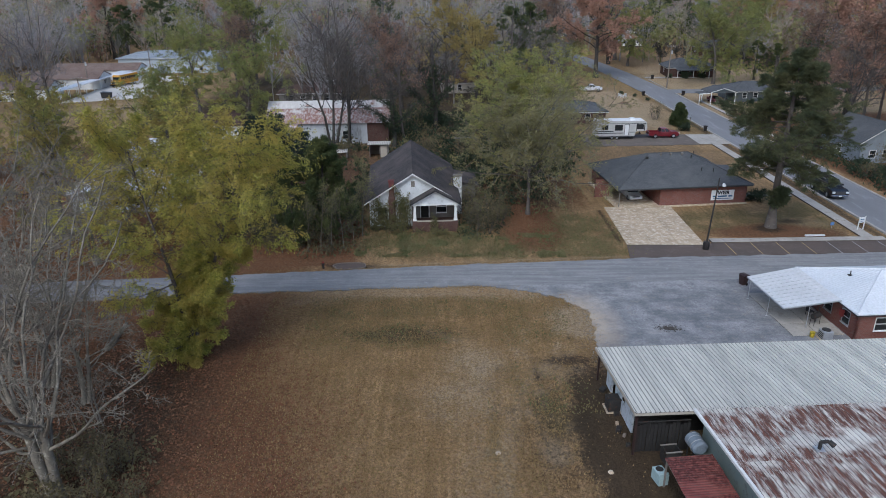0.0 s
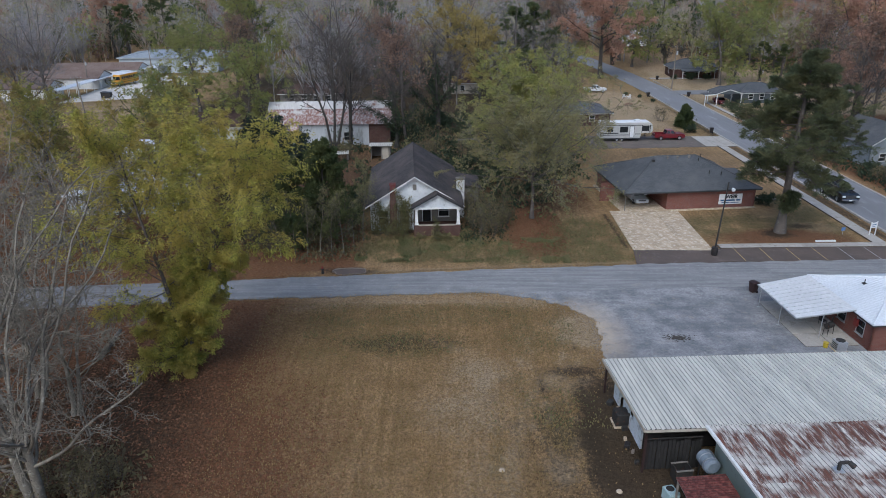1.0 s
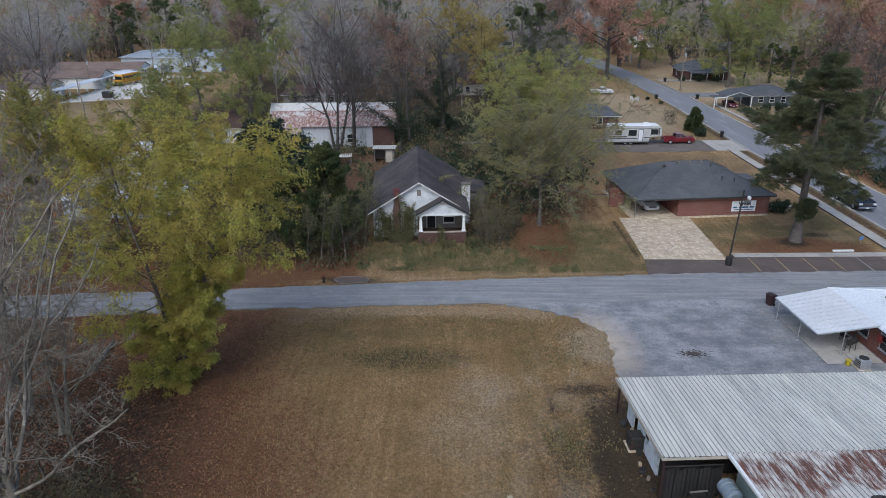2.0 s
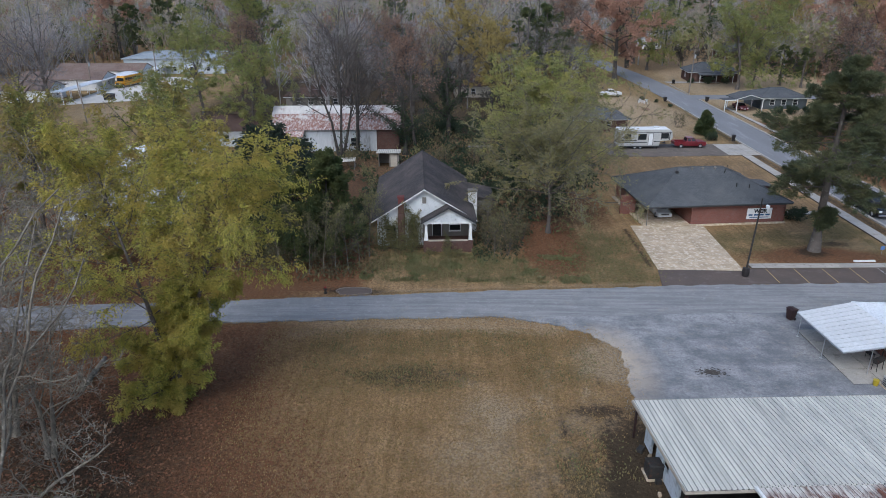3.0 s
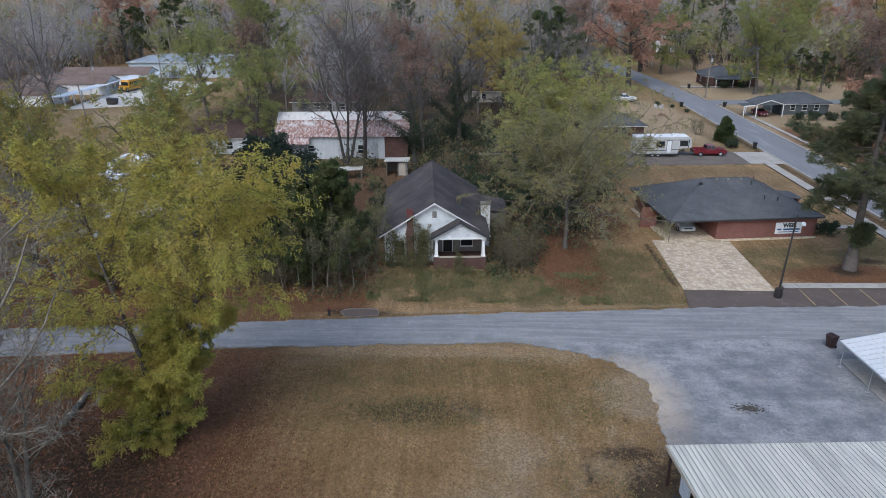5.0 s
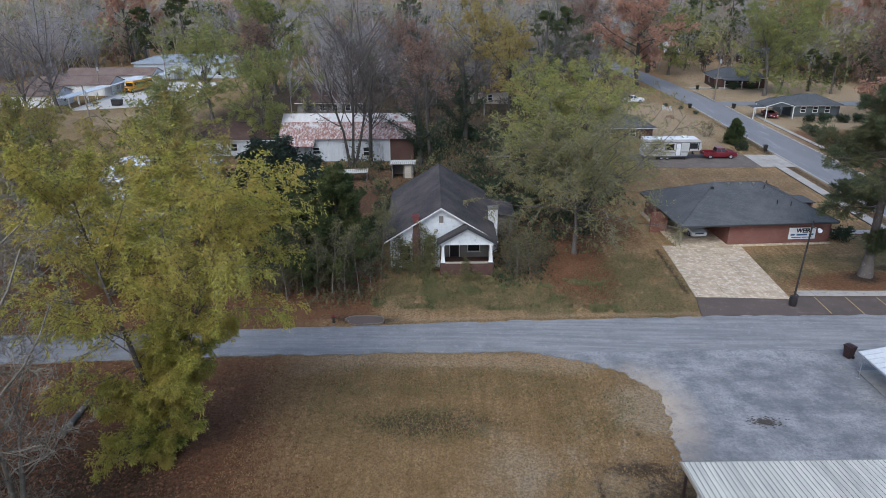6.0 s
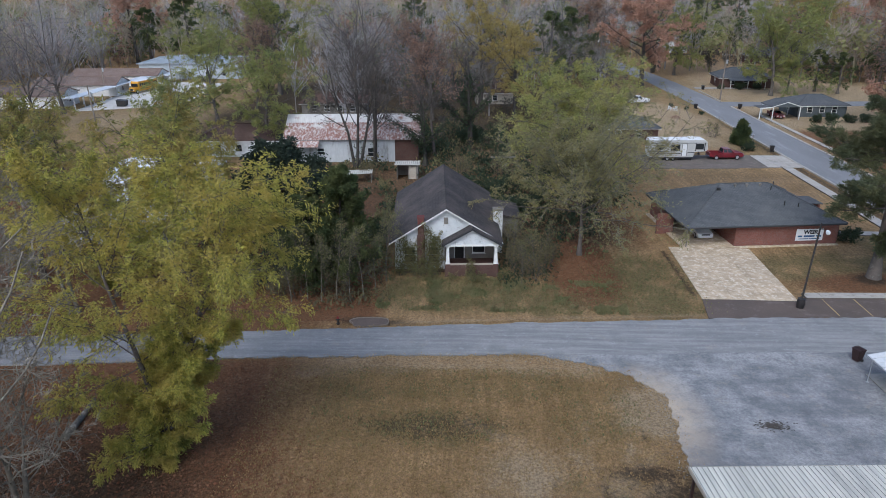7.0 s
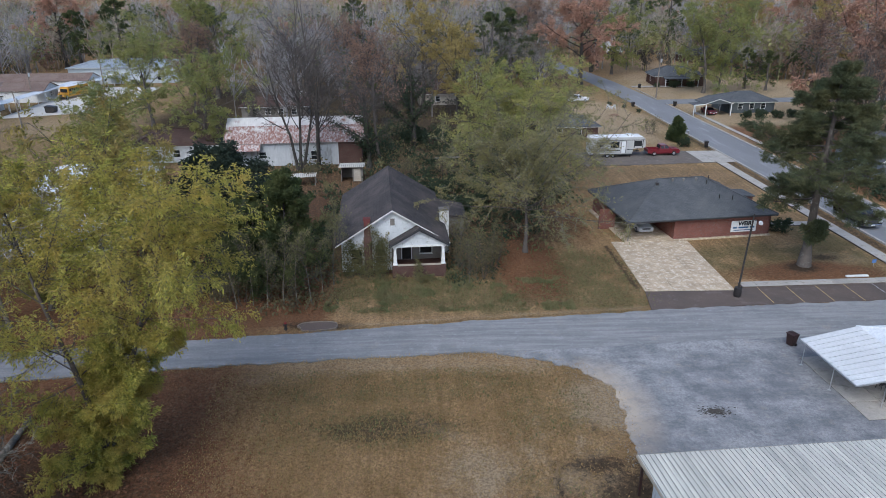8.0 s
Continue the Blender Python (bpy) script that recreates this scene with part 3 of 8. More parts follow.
def height_at(x, y):
    """The lie of the land: nearly level, a low rise under the old house, small hummocks in the grass."""
    rise = 0.32 * spot(x, y, -2.5, 86, 14, 11, 0.35)
    hum = 0.05 * vnoise(x, y, 0.35, 5) + 0.03 * vnoise(x, y, 1.1, 6)
    flat = np.maximum.reduce([smooth(x, 12.5, 14.5) * (1 - smooth(y, 133, 136)), (y > 59.2) * (y < 69) * 1.0, smooth(np.abs(y - 150), 60, 75)])
    low = -0.12 * np.maximum(spot(x, y, -9.6, 66.3, 2.6, 0.8, 0.4), trail(x, y, [(-8, 67.0), (20, 69.2)], 0.9))
    lumpy = np.maximum.reduce([spot(x, y, -3.2, 51.2, 5.5, 2.0, 0.5), spot(x, y, 10.4, 47.4, 2.8, 1.4, 0.5), spot(x, y, 11.0, 54.5, 1.6, 3.0, 0.5)])
    hum = hum + 0.14 * lumpy * vnoise(x, y, 1.3, 7)
    return rise + hum * (1 - flat) + low - 0.06


def spread(parts):
    return np.unique(np.concatenate([np.arange(a, b, s) for a, b, s in parts]).round(3))


gx = spread([(-3000, -400, 260), (-400, -120, 20), (-120, -32, 3.0), (-32, 24, 0.4), (24, 64, 0.8), (64, 120, 4), (120, 400, 20), (400, 3001, 260)])
gy = spread([(-3000, -100, 290), (-100, 16, 12), (16, 90, 0.4), (90, 135, 1.2), (135, 250, 4), (250, 500, 25), (500, 3001, 250)])
GX, GY = np.meshgrid(gx, gy)
GZ = height_at(GX, GY)
idx = np.arange(GX.size).reshape(GX.shape)
quads = np.stack([idx[:-1, :-1], idx[:-1, 1:], idx[1:, 1:], idx[1:, :-1]], -1).reshape(-1, 4)
m_ground, nt, bsdf = start_mat("dead_grass_and_litter", 0.95, 0, 0.1)
att = nt.nodes.new("ShaderNodeAttribute")
att.attribute_name = "zone"
sep = nt.nodes.new("ShaderNodeSeparateColor")
nt.links.new(att.outputs["Color"], sep.inputs[0])
w1 = coords(nt, "World")
w2 = coords(nt, "World", (1.0, 0.22, 1.0))
fine = noise_fac(nt, w1, 3.0, 8, 0.40, 0.60, 0.8)
speck = noise_fac(nt, w1, 5.5, 8, 0.44, 0.60, 0.85)
patch = noise_fac(nt, w1, 0.28, 5, 0.35, 0.65)
mow = noise_fac(nt, coords(nt, "World", (1.0, 0.05, 1.0)), 2.0, 5, 0.40, 0.60, 0.6)


def masked(weight, gain=1.0):
    """A zone's weight broken up by fine noise, so that its edge is ragged."""
    f = math_node(nt, "MULTIPLY_ADD", fine, 0.7)
    f.node.inputs[2].default_value = -0.35
    f = math_node(nt, "ADD", math_node(nt, "MULTIPLY", weight, 1.5), math_node(nt, "MULTIPLY", f, math_node(nt, "GREATER_THAN", weight, 0.02)))
    f.node.use_clamp = True
    return math_node(nt, "MULTIPLY", f, gain)


col = mix_rgb(nt, patch, (0.375, 0.238, 0.114), (0.54, 0.355, 0.185))
col = mix_rgb(nt, math_node(nt, "MULTIPLY", mow, 0.4), col, (0.20, 0.128, 0.055))
col = mix_rgb(nt, masked(sep.outputs[1], 0.7), col, (0.125, 0.118, 0.050))
col = mix_rgb(nt, masked(sep.outputs[2], 0.85), col, (0.47, 0.36, 0.23))
col = mix_rgb(nt, masked(sep.outputs[0], 0.9), col, (0.20, 0.092, 0.046))
# dark soil colour, which also paints the shade by the trees and shed
col = mix_rgb(nt, masked(att.outputs["Alpha"], 0.9), col, (0.052, 0.040, 0.028))
col = mix_rgb(nt, math_node(nt, "MULTIPLY", speck, 0.85), col, mix_rgb(nt, 0.7, col, (0.030, 0.022, 0.015)))
grassy = math_node(nt, "SUBTRACT", 1.0, math_node(nt, "MULTIPLY", att.outputs["Alpha"], 0.9))
col = mix_rgb(nt, math_node(nt, "MULTIPLY", math_node(nt, "MULTIPLY", noise_fac(nt, w1, 4.5, 8, 0.52, 0.66, 0.85), 0.6), grassy), col, (0.33, 0.25, 0.16))
nt.links.new(col, bsdf.inputs["Base Color"])
bump(nt, bsdf, fine, 0.8, 0.10)
me = raw_mesh("ground", np.stack([GX, GY, GZ], -1).reshape(-1, 3), quads, m_ground, True)
zone = me.color_attributes.new("zone", "FLOAT_COLOR", "POINT")
zone.data.foreach_set("color", np.stack(zones(GX, GY), -1).astype(np.float32).ravel())
ground = tagged(new("ground", me), "dead brown winter grass with leaf litter and worn tracks", "ground", kind="structure")


def ribbon(name, left, right, z, material, label, rows=10, jitter=0.12, category="road", thick=0.12):
    """A paved strip between two edge lines of the same number of points; its edges waver a little and its sides go down."""
    nx = len(left)
    L, R = np.array(left, float), np.array(right, float)
    t = np.linspace(0, 1, nx * 24)
    s = np.linspace(0, 1, nx)
    L = np.stack([np.interp(t, s, L[:, 0]), np.interp(t, s, L[:, 1])], -1)
    R = np.stack([np.interp(t, s, R[:, 0]), np.interp(t, s, R[:, 1])], -1)
    for E, k in ((L, 11), (R, 12)):
        E += jitter * np.stack([vnoise(E[:, 0], E[:, 1], 0.5, k), vnoise(E[:, 0], E[:, 1], 0.5, k + 5)], -1)
        E += 0.6 * jitter * np.stack([vnoise(E[:, 0], E[:, 1], 2.1, k + 2), vnoise(E[:, 0], E[:, 1], 2.1, k + 7)], -1)
    b = Build()
    vs, n = [], len(t)
    for j in range(rows + 1):
        f = j / rows
        for i in range(n):
            p = L[i] * (1 - f) + R[i] * f
            vs.append((p[0], p[1], z))
    fs = [(j * n + i, j * n + i + 1, (j + 1) * n + i + 1, (j + 1) * n + i) for j in range(rows) for i in range(n - 1)]
    rim = list(range(n)) + [j * n + n - 1 for j in range(1, rows + 1)] + [rows * n + i for i in range(n - 2, -1, -1)] + [j * n for j in range(rows - 1, 0, -1)]
    k = len(vs)
    vs += [(vs[i][0], vs[i][1], z - thick) for i in rim]
    fs += [(rim[i], rim[(i + 1) % len(rim)], k + (i + 1) % len(rim), k + i) for i in range(len(rim))]
    b.add(vs, fs)
    return single(name, b, material, Matrix(), label, category, kind="structure")


# worn lane through the middle, with paler wheel tracks and gravel washed along its edges
m_lane, nt, bsdf = start_mat("worn_grey_lane", 0.93, 0, 0.2)
w1, w2 = coords(nt, "World"), coords(nt, "World", (0.12, 1.7, 1))
col = mix_rgb(nt, noise_fac(nt, w2, 1.0, 7, 0.40, 0.60, 0.7), (0.200, 0.200, 0.206), (0.285, 0.282, 0.28))
col = mix_rgb(nt, math_node(nt, "MULTIPLY", noise_fac(nt, w1, 0.35, 6, 0.48, 0.68, 0.7), 0.6), col, (0.155, 0.158, 0.165))
col = mix_rgb(nt, math_node(nt, "MULTIPLY", noise_fac(nt, w1, 1.7, 7, 0.55, 0.68, 0.8), 0.7), col, (0.36, 0.36, 0.37))
col = mix_rgb(nt, math_node(nt, "MULTIPLY", noise_fac(nt, w1, 0.6, 7, 0.56, 0.72, 0.75), 0.6), col, (0.31, 0.275, 0.235))
col = mix_rgb(nt, math_node(nt, "MULTIPLY", noise_fac(nt, w1, 11, 3), 0.3), col, (0.12, 0.12, 0.125))
nt.links.new(col, bsdf.inputs["Base Color"])
bump(nt, bsdf, noise_fac(nt, w1, 12, 4), 0.4)
M["lane"] = m_lane

m_gravel, nt, bsdf = start_mat("packed_grey_gravel", 0.95, 0, 0.15)
w1 = coords(nt, "World")
w2 = coords(nt, "World", (0.8, 1.0, 1))
col = mix_rgb(nt, noise_fac(nt, w2, 0.30, 8, 0.40, 0.62, 0.72), (0.172, 0.175, 0.186), (0.345, 0.342, 0.342))
col = mix_rgb(nt, math_node(nt, "MULTIPLY", noise_fac(nt, w1, 0.55, 8, 0.50, 0.64, 0.8), 0.7), col, (0.125, 0.130, 0.143))
col = mix_rgb(nt, math_node(nt, "MULTIPLY", noise_fac(nt, w1, 0.9, 7, 0.55, 0.70, 0.75), 0.6), col, (0.34, 0.30, 0.25))
col = mix_rgb(nt, math_node(nt, "MULTIPLY", noise_fac(nt, w1, 5.0, 8, 0.44, 0.60, 0.85), 0.5), col, (0.11, 0.112, 0.12))
nt.links.new(col, bsdf.inputs["Base Color"])
# sand washed over the corner beside the grass
near = nt.nodes.new("ShaderNodeMapping")
near.inputs["Scale"].default_value, near.inputs["Location"].default_value = (1 / 3.8, 1 / 7.0, 0), (-12.4 / 3.8, -53.5 / 7.0, 0)
nt.links.new(w1, near.inputs["Vector"])
far_ = nt.nodes.new("ShaderNodeVectorMath")
far_.operation = "LENGTH"
nt.links.new(near.outputs[0], far_.inputs[0])
sand = nt.nodes.new("ShaderNodeMapRange")
sand.inputs["From Min"].default_value, sand.inputs["From Max"].default_value, sand.inputs["To Min"].default_value, sand.inputs["To Max"].default_value = 0.25, 1.0, 1.0, 0.0
nt.links.new(far_.outputs["Value"], sand.inputs["Value"])
col = mix_rgb(nt, math_node(nt, "MULTIPLY", sand.outputs[0], noise_fac(nt, w1, 0.8, 7, 0.24, 0.54, 0.75)), col, (0.44, 0.365, 0.285))
nt.links.new(col, bsdf.inputs["Base Color"])
bump(nt, bsdf, noise_fac(nt, w1, 9, 5, 0.3, 0.7, 0.8), 0.5, 0.03)
M["gravel"] = m_gravel

ribbon("road", [(-150, 49.0), (-60, 56.0), (-21.8, 59.5), (-15.4, 60.06), (-7.8, 60.6), (1, 60.96), (12, 61.4), (21, 61.9), (34, 62.4), (52.4, 63.0)],
       [(-150, 54.0), (-60, 60.8), (-22, 64.1), (-16.97, 64.5), (-8.3, 65.3), (1.1, 66.3), (13.1, 67.2), (21, 67.85), (34, 68.5), (52.4, 69.2)],
       0.045, M["lane"], "worn pale grey asphalt lane with crumbling edges", 12, 0.28)
ribbon("gravel_lot", [(4.6, 61.2), (8.1, 60.2), (11.1, 58.3), (13.0, 55.7), (13.3, 52.4), (12.9, 49.8), (13.0, 47.0), (13.4, 44.5)],
       [(6.0, 63.2), (12.0, 63.5), (18.0, 63.8), (24, 64), (30, 64.2), (34.2, 64.2), (34.4, 52), (34.6, 44.5)],
       0.03, M["gravel"], "packed grey gravel lot with dark stains", 14, 0.5, "gravel lot")
ribbon("parking_strip", [(20.3, 67.9), (30, 68.4), (40, 68.8), (51.0, 69.2)], [(20.9, 71.75), (30, 72.05), (40, 72.3), (51.0, 72.7)], 0.035, M["park"],
       "reddish worn asphalt parking strip beside the lane", 6, 0.08, "parking strip")
ribbon("street", [(52.2, 40), (52.2, 75), (52.2, 110), (52.2, 150), (52.0, 180), (50.4, 215), (46.5, 255), (38, 310)],
       [(59.8, 40), (59.8, 75), (59.8, 110), (59.8, 150), (59.6, 180), (58.0, 215), (54.1, 255), (45.6, 310)], 0.03, M["street"], "grey asphalt street running past the houses", 6, 0.05, "street")
ribbon("side_street", [(59.7, 176.5), (80, 177), (140, 180)], [(59.6, 182.5), (80, 183), (140, 186)], 0.02, M["street"], "grey asphalt side street", 4, 0.05, "street")
ribbon("gravel_drive", [(26, 119.2), (36, 119.6), (46.5, 120.2)], [(25, 128.8), (36, 128.8), (46.5, 128.4)], 0.02, M["brown_drive"], "dark gravel drive under the parked camper", 5, 0.35, "driveway")
ribbon("yard_apron", [(-92, 166.5), (-84, 170), (-70, 176)], [(-93, 214), (-84, 214), (-72, 212)], 0.03, M["pale_yard"], "pale concrete yard between the school buildings", 5, 0.2, "yard")

kerb_m = M["walk"]
for name, x0, y0, x1, y1, lab in (("kerb", 51.9, 74.6, 52.2, 176, "low concrete kerb along the street"), ("kerb", 59.8, 40, 60.1, 176, "low concrete kerb along the street"),
                                  ("kerb", 59.75, 183, 60.05, 200, "low concrete kerb along the street")):
    single(name, Build().box(x0, y0, -0.1, x1, y1, 0.15, c=0.03), kerb_m, Matrix(), lab, "kerb", kind="structure")


def slab_row(name, m, nx, ny, w, d, h, material, label, category, piece="slab", gap=0.05):
    """Concrete cast in slabs with open joints between them."""
    base = single(name, Build().box(0.02, 0.02, -0.15, nx * w - 0.02, ny * d - 0.02, h - 0.03), M["park"], m, label, category, kind="structure")
    me = Build().box(gap / 2, gap / 2, -0.1, w - gap / 2, d - gap / 2, 0, c=0.012).mesh(piece, material)
    for i in range(nx):
        for j in range(ny):
            ob = new(piece, me)
            ob.parent = base
            ob.location = (i * w, j * d, h + 0.004 * ((i * 7 + j * 3) % 4))
    return base


slab_row("driveway", pose(20.95, 71.85, 0, rz=-1.6), 3, 4, 2.92, 3.32, 0.06, M["concrete"], "cracked pale tan concrete driveway of cast slabs", "driveway", gap=0.022)
slab_row("kerb_walk", pose(30.7, 72.15, 0, rz=1.2), 13, 1, 1.56, 1.15, 0.15, M["walk"], "pale concrete walk along the parking strip", "pavement")
slab_row("pavement", pose(48.5, 73.6, 0), 1, 28, 1.5, 1.7, 0.12, M["walk"], "pale concrete pavement beside the street", "pavement")
slab_row("drive_apron", pose(46.4, 120.4, 0), 3, 3, 1.85, 2.65, 0.05, M["walk"], "pale concrete apron of a driveway", "driveway")
slab_row("entry_walk", pose(41.6, 89.6, 0), 4, 1, 1.65, 1.3, 0.06, M["walk"], "short concrete walk to the brick building", "pavement")
slab_row("house_walk", pose(62.0, 120.0, 0), 1, 24, 1.0, 1.9, 0.05, M["walk"], "narrow concrete walk across the lawn", "pavement")
slab_row("far_drive", pose(60.2, 203.5, 0), 5, 1, 3.0, 2.6, 0.05, M["walk"], "pale concrete drive of a far house", "driveway")
for k in range(7):
    x = 32.0 + 2.92 * k
    yellow = k < 4
    single("parking_line", Build().box(0, 0, 0, 0.11, 3.7, 0.006), M["line"] if yellow else M["white_line"], pose(x, 68.65 + 0.03 * k, 0.036, rz=-1.0),
           "worn yellow parking line" if yellow else "worn white parking line", "parking line", "parking lines", "structure")


# ---- trees ----
def unit(v):
    return v / (np.linalg.norm(v) + 1e-9)


def grow(rng, spec):
    """The limbs of a tree as (points, radii, level), and the places where leaves sit."""
    limbs, tips = [], []
    last = len(spec["n"])

    def limb(p, d, length, r, lev):
        k = spec.get("segs", (8, 6, 4, 3, 2))[lev]
        pts, rad = [p], [r]
        end = spec.get("taper", 0.3) if lev == 0 else 0.35
        for i in range(k):
            d = unit(d + spec["wander"][lev] * rng.normal(size=3) + np.array([0, 0, spec["lift"][lev]]))
            p = p + d * length / k
            pts.append(p)
            rad.append(r * (1 + (end - 1) * (i + 1) / k))
        pts, rad = np.array(pts), np.array(rad)
        limbs.append((pts, rad, lev))
        if lev == last:
            tips.extend((pts[i] * 0.5 + pts[i + 1] * 0.5, pts[i + 1] - pts[i]) for i in range(len(pts) - 1))
            tips.append((pts[-1], pts[-1] - pts[-2]))
            return
        n = spec["n"][lev]
        n = max(1, int(round(n * (1 if lev == 0 else rng.uniform(0.7, 1.3)))))
        az = rng.uniform(0, 6.28)
        for j in range(n):
            t = spec["start"][lev] + (1 - spec["start"][lev]) * (j + rng.uniform(0.1, 0.9)) / n
            u = (t - spec["start"][lev]) / (1 - spec["start"][lev])
            f = t * k
            i = min(int(f), k - 1)
            q = pts[i] + (pts[i + 1] - pts[i]) * (f - i)
            ax = unit(pts[i + 1] - pts[i])
            az += 2.4 + rng.normal() * 0.35
            side = unit(np.cross(ax, [0.31, 0.17, 0.93] if abs(ax[2]) < 0.9 else [1, 0.1, 0]))
            out = math.cos(az) * side + math.sin(az) * np.cross(ax, side)
            a = radians(spec["angle"][lev] + rng.normal() * 8) if lev else radians(spec["angle"][0] + spec.get("fan", -25) * (u - 0.5) + rng.normal() * 6)
            dd = unit(math.cos(a) * ax + math.sin(a) * out)
            shape = spec["shape"](u) if lev == 0 else 1.0 - 0.45 * t
            jit = spec.get("jitter", 0.2)
            ll = length * spec["ratio"][lev] * shape * rng.uniform(1 - jit, 1 + jit)
            limb(q, dd, ll, max((rad[i] * spec["thin"][lev]) * min(1, 0.5 + 0.5 * shape), spec["min_r"]), lev + 1)

    first = spec["start"][0]
    for fx, fy, lean_x, lean_y, ln, *low in spec.get("stems", [(0, 0, 0, 0, 1.0)]):
        spec = {**spec, "start": (low[0] if low else first,) + tuple(spec["start"][1:])}
        limb(np.array([fx, fy, -0.15]), unit(np.array([lean_x, lean_y, 1.0])), spec["height"] * ln, spec["r"], 0)
    return limbs, tips


def wood_mesh(name, limbs, material, flare=True, thin_from=9):
    vs, fs, base = [], [], 0
    for pts, rad, lev in limbs:
        n = 2 if lev >= thin_from else (9, 6, 4, 3, 3)[lev]
        d = unit(pts[-1] - pts[0])
        a = unit(np.cross(d, [0.3, 0.9, 0.1] if abs(d[1]) < 0.8 else [1, 0, 0.1]))
        b = np.cross(d, a)
        ang = np.arange(n) * 2 * math.pi / n
        ring = np.outer(np.cos(ang), a) + np.outer(np.sin(ang), b)
        rr = rad.copy()
        if flare and lev == 0:
            rr[0] *= 1.55
        vs.append((pts[:, None, :] + rr[:, None, None] * ring[None]).reshape(-1, 3))
        i = np.arange(len(pts) - 1)[:, None] * n
        j = np.arange(1 if n == 2 else n)[None]
        fs.append((np.stack([i + j, i + (j + 1) % n, i + n + (j + 1) % n, i + n + j], -1) + base).reshape(-1, 4))
        base += len(pts) * n
    return raw_mesh(name, np.concatenate(vs), np.concatenate(fs), material, True)


def leaf_arrays(rng, tips, per, spread_m, size, aspect, droop, along=0.0):
    """Leaves set to both sides along the given twigs, in loose flat sprays: vertices and faces."""
    p = np.array([t[0] for t in tips])
    seg = np.array([t[1] for t in tips])
    p, seg = np.repeat(p, per, 0), np.repeat(seg, per, 0)
    n = len(p)
    d = seg / (np.linalg.norm(seg, axis=1, keepdims=True) + 1e-9)
    side = np.cross(d, np.array([0.05, 0.03, 1.0]) + 0.35 * rng.normal(size=(n, 3)))
    side /= np.linalg.norm(side, axis=1, keepdims=True) + 1e-9
    side *= np.where(rng.uniform(size=(n, 1)) < 0.5, -1.0, 1.0)
    a = (0.45 + along) * d + 0.75 * side + 0.40 * rng.normal(size=(n, 3)) - np.array([0, 0, 0.55 * droop])
    a /= np.linalg.norm(a, axis=1, keepdims=True)
    s = size * rng.uniform(0.5, 1.4, (n, 1))
    c = p + seg * rng.uniform(-0.55, 0.55, (n, 1)) + 0.5 * s * a + rng.normal(size=(n, 3)) * np.array(spread_m)
    b = np.cross(a, np.array([0, 0, 0.8]) + rng.normal(size=(n, 3)))
    b /= np.linalg.norm(b, axis=1, keepdims=True)
    a, b = a * s * 0.5, b * s * aspect * 0.5
    k = np.cross(a, b)
    k *= 0.25 / (np.linalg.norm(k, axis=1, keepdims=True) + 1e-9) * s
    v = np.stack([c - a, c + b + k * 0.3, c + a, c - b + k * 0.3], 1).reshape(-1, 3)
    return v, np.arange(4 * n).reshape(-1, 4)


def tree(name, spec, seed, bark, leaf, leaves, label, category="tree", m=None, group="", crown_label=""):
    """A tree of its own: trunk with limbs, and a crown of leaf sprays (or fine twigs)."""
    rng = np.random.default_rng(seed)
    limbs, tips = grow(rng, spec)
    ivy = spec.get("ivy")
    ob = thing(name, m if m is not None else Matrix(), label, category, group)
    low = [l for l in limbs if l[2] <= spec.get("wood_levels", 2)]
    t = new("trunk", wood_mesh("trunk", low, bark, True, spec.get("thin_from", 9)))
    t.parent = ob
    high = [l for l in limbs if l[2] > spec.get("wood_levels", 2)]
    if high:
        tw = new("twig_crown", wood_mesh("twig_crown", high, spec.get("twig_mat") or bark, True, spec.get("thin_from", 9)))
        tw.parent = ob
    if ivy:
        # creepers up the stems and the feet of the limbs
        spots = []
        for pts, rad, lev in limbs:
            if lev <= 1:
                for p, q in zip(pts[:-1], pts[1:]):
                    spots += [(p + (q - p) * f, q - p) for f in (0.0, 0.34, 0.67) if lev == 0 or rng.uniform() < ivy[2]]
        spots = [t for t in spots if t[0][2] < ivy[0] * rng.uniform(0.6, 1.0)]
        v, f = leaf_arrays(rng, spots, ivy[1], (0.34, 0.34, 0.3), 0.36, 0.55, 0.3)
        iv = new("ivy", raw_mesh("ivy", v, f, M["leaf_ivy"]))
        iv.parent = ob
        tagged(iv, "dark green ivy climbing the trunk")
    if leaf is not None:
        keep = tips
        if spec.get("bare_share"):
            keep = [t for t in tips if rng.uniform() > spec["bare_share"]]
        v, f = leaf_arrays(rng, keep, *leaves)
        v[:, 2] = np.maximum(v[:, 2], 0.05)
        c = new("crown", raw_mesh("crown", v, f, leaf))
        c.parent = ob
        tagged(c, crown_label)
    return ob


def dome(lo=0.55, peak=0.35, top=0.25):
    """The length of the limbs up the trunk: fullest at peak."""
    return lambda t: lo + (1 - lo) * t / peak if t < peak else 1 + (top - 1) * (t - peak) / (1 - peak)


def spans(a, b, c):
    """Limb lengths, as shares of the trunk, at the foot, the middle and the top of the crown."""
    return lambda t: a + (b - a) * 2 * t if t < 0.5 else b + (c - b) * (2 * t - 1)


def cone(t):
    return 1.05 - 0.93 * t


BROAD = dict(height=12, r=0.32, n=(22, 8, 6), start=(0.30, 0.2, 0.15), angle=(54, 46, 44), fan=-56, ratio=(1.0, 0.42, 0.42), thin=(0.42, 0.5, 0.5), min_r=0.02,
             wander=(0.05, 0.12, 0.2, 0.25), lift=(0.03, 0.02, -0.02, -0.07), shape=spans(0.62, 0.72, 0.55), wood_levels=3, taper=0.3)
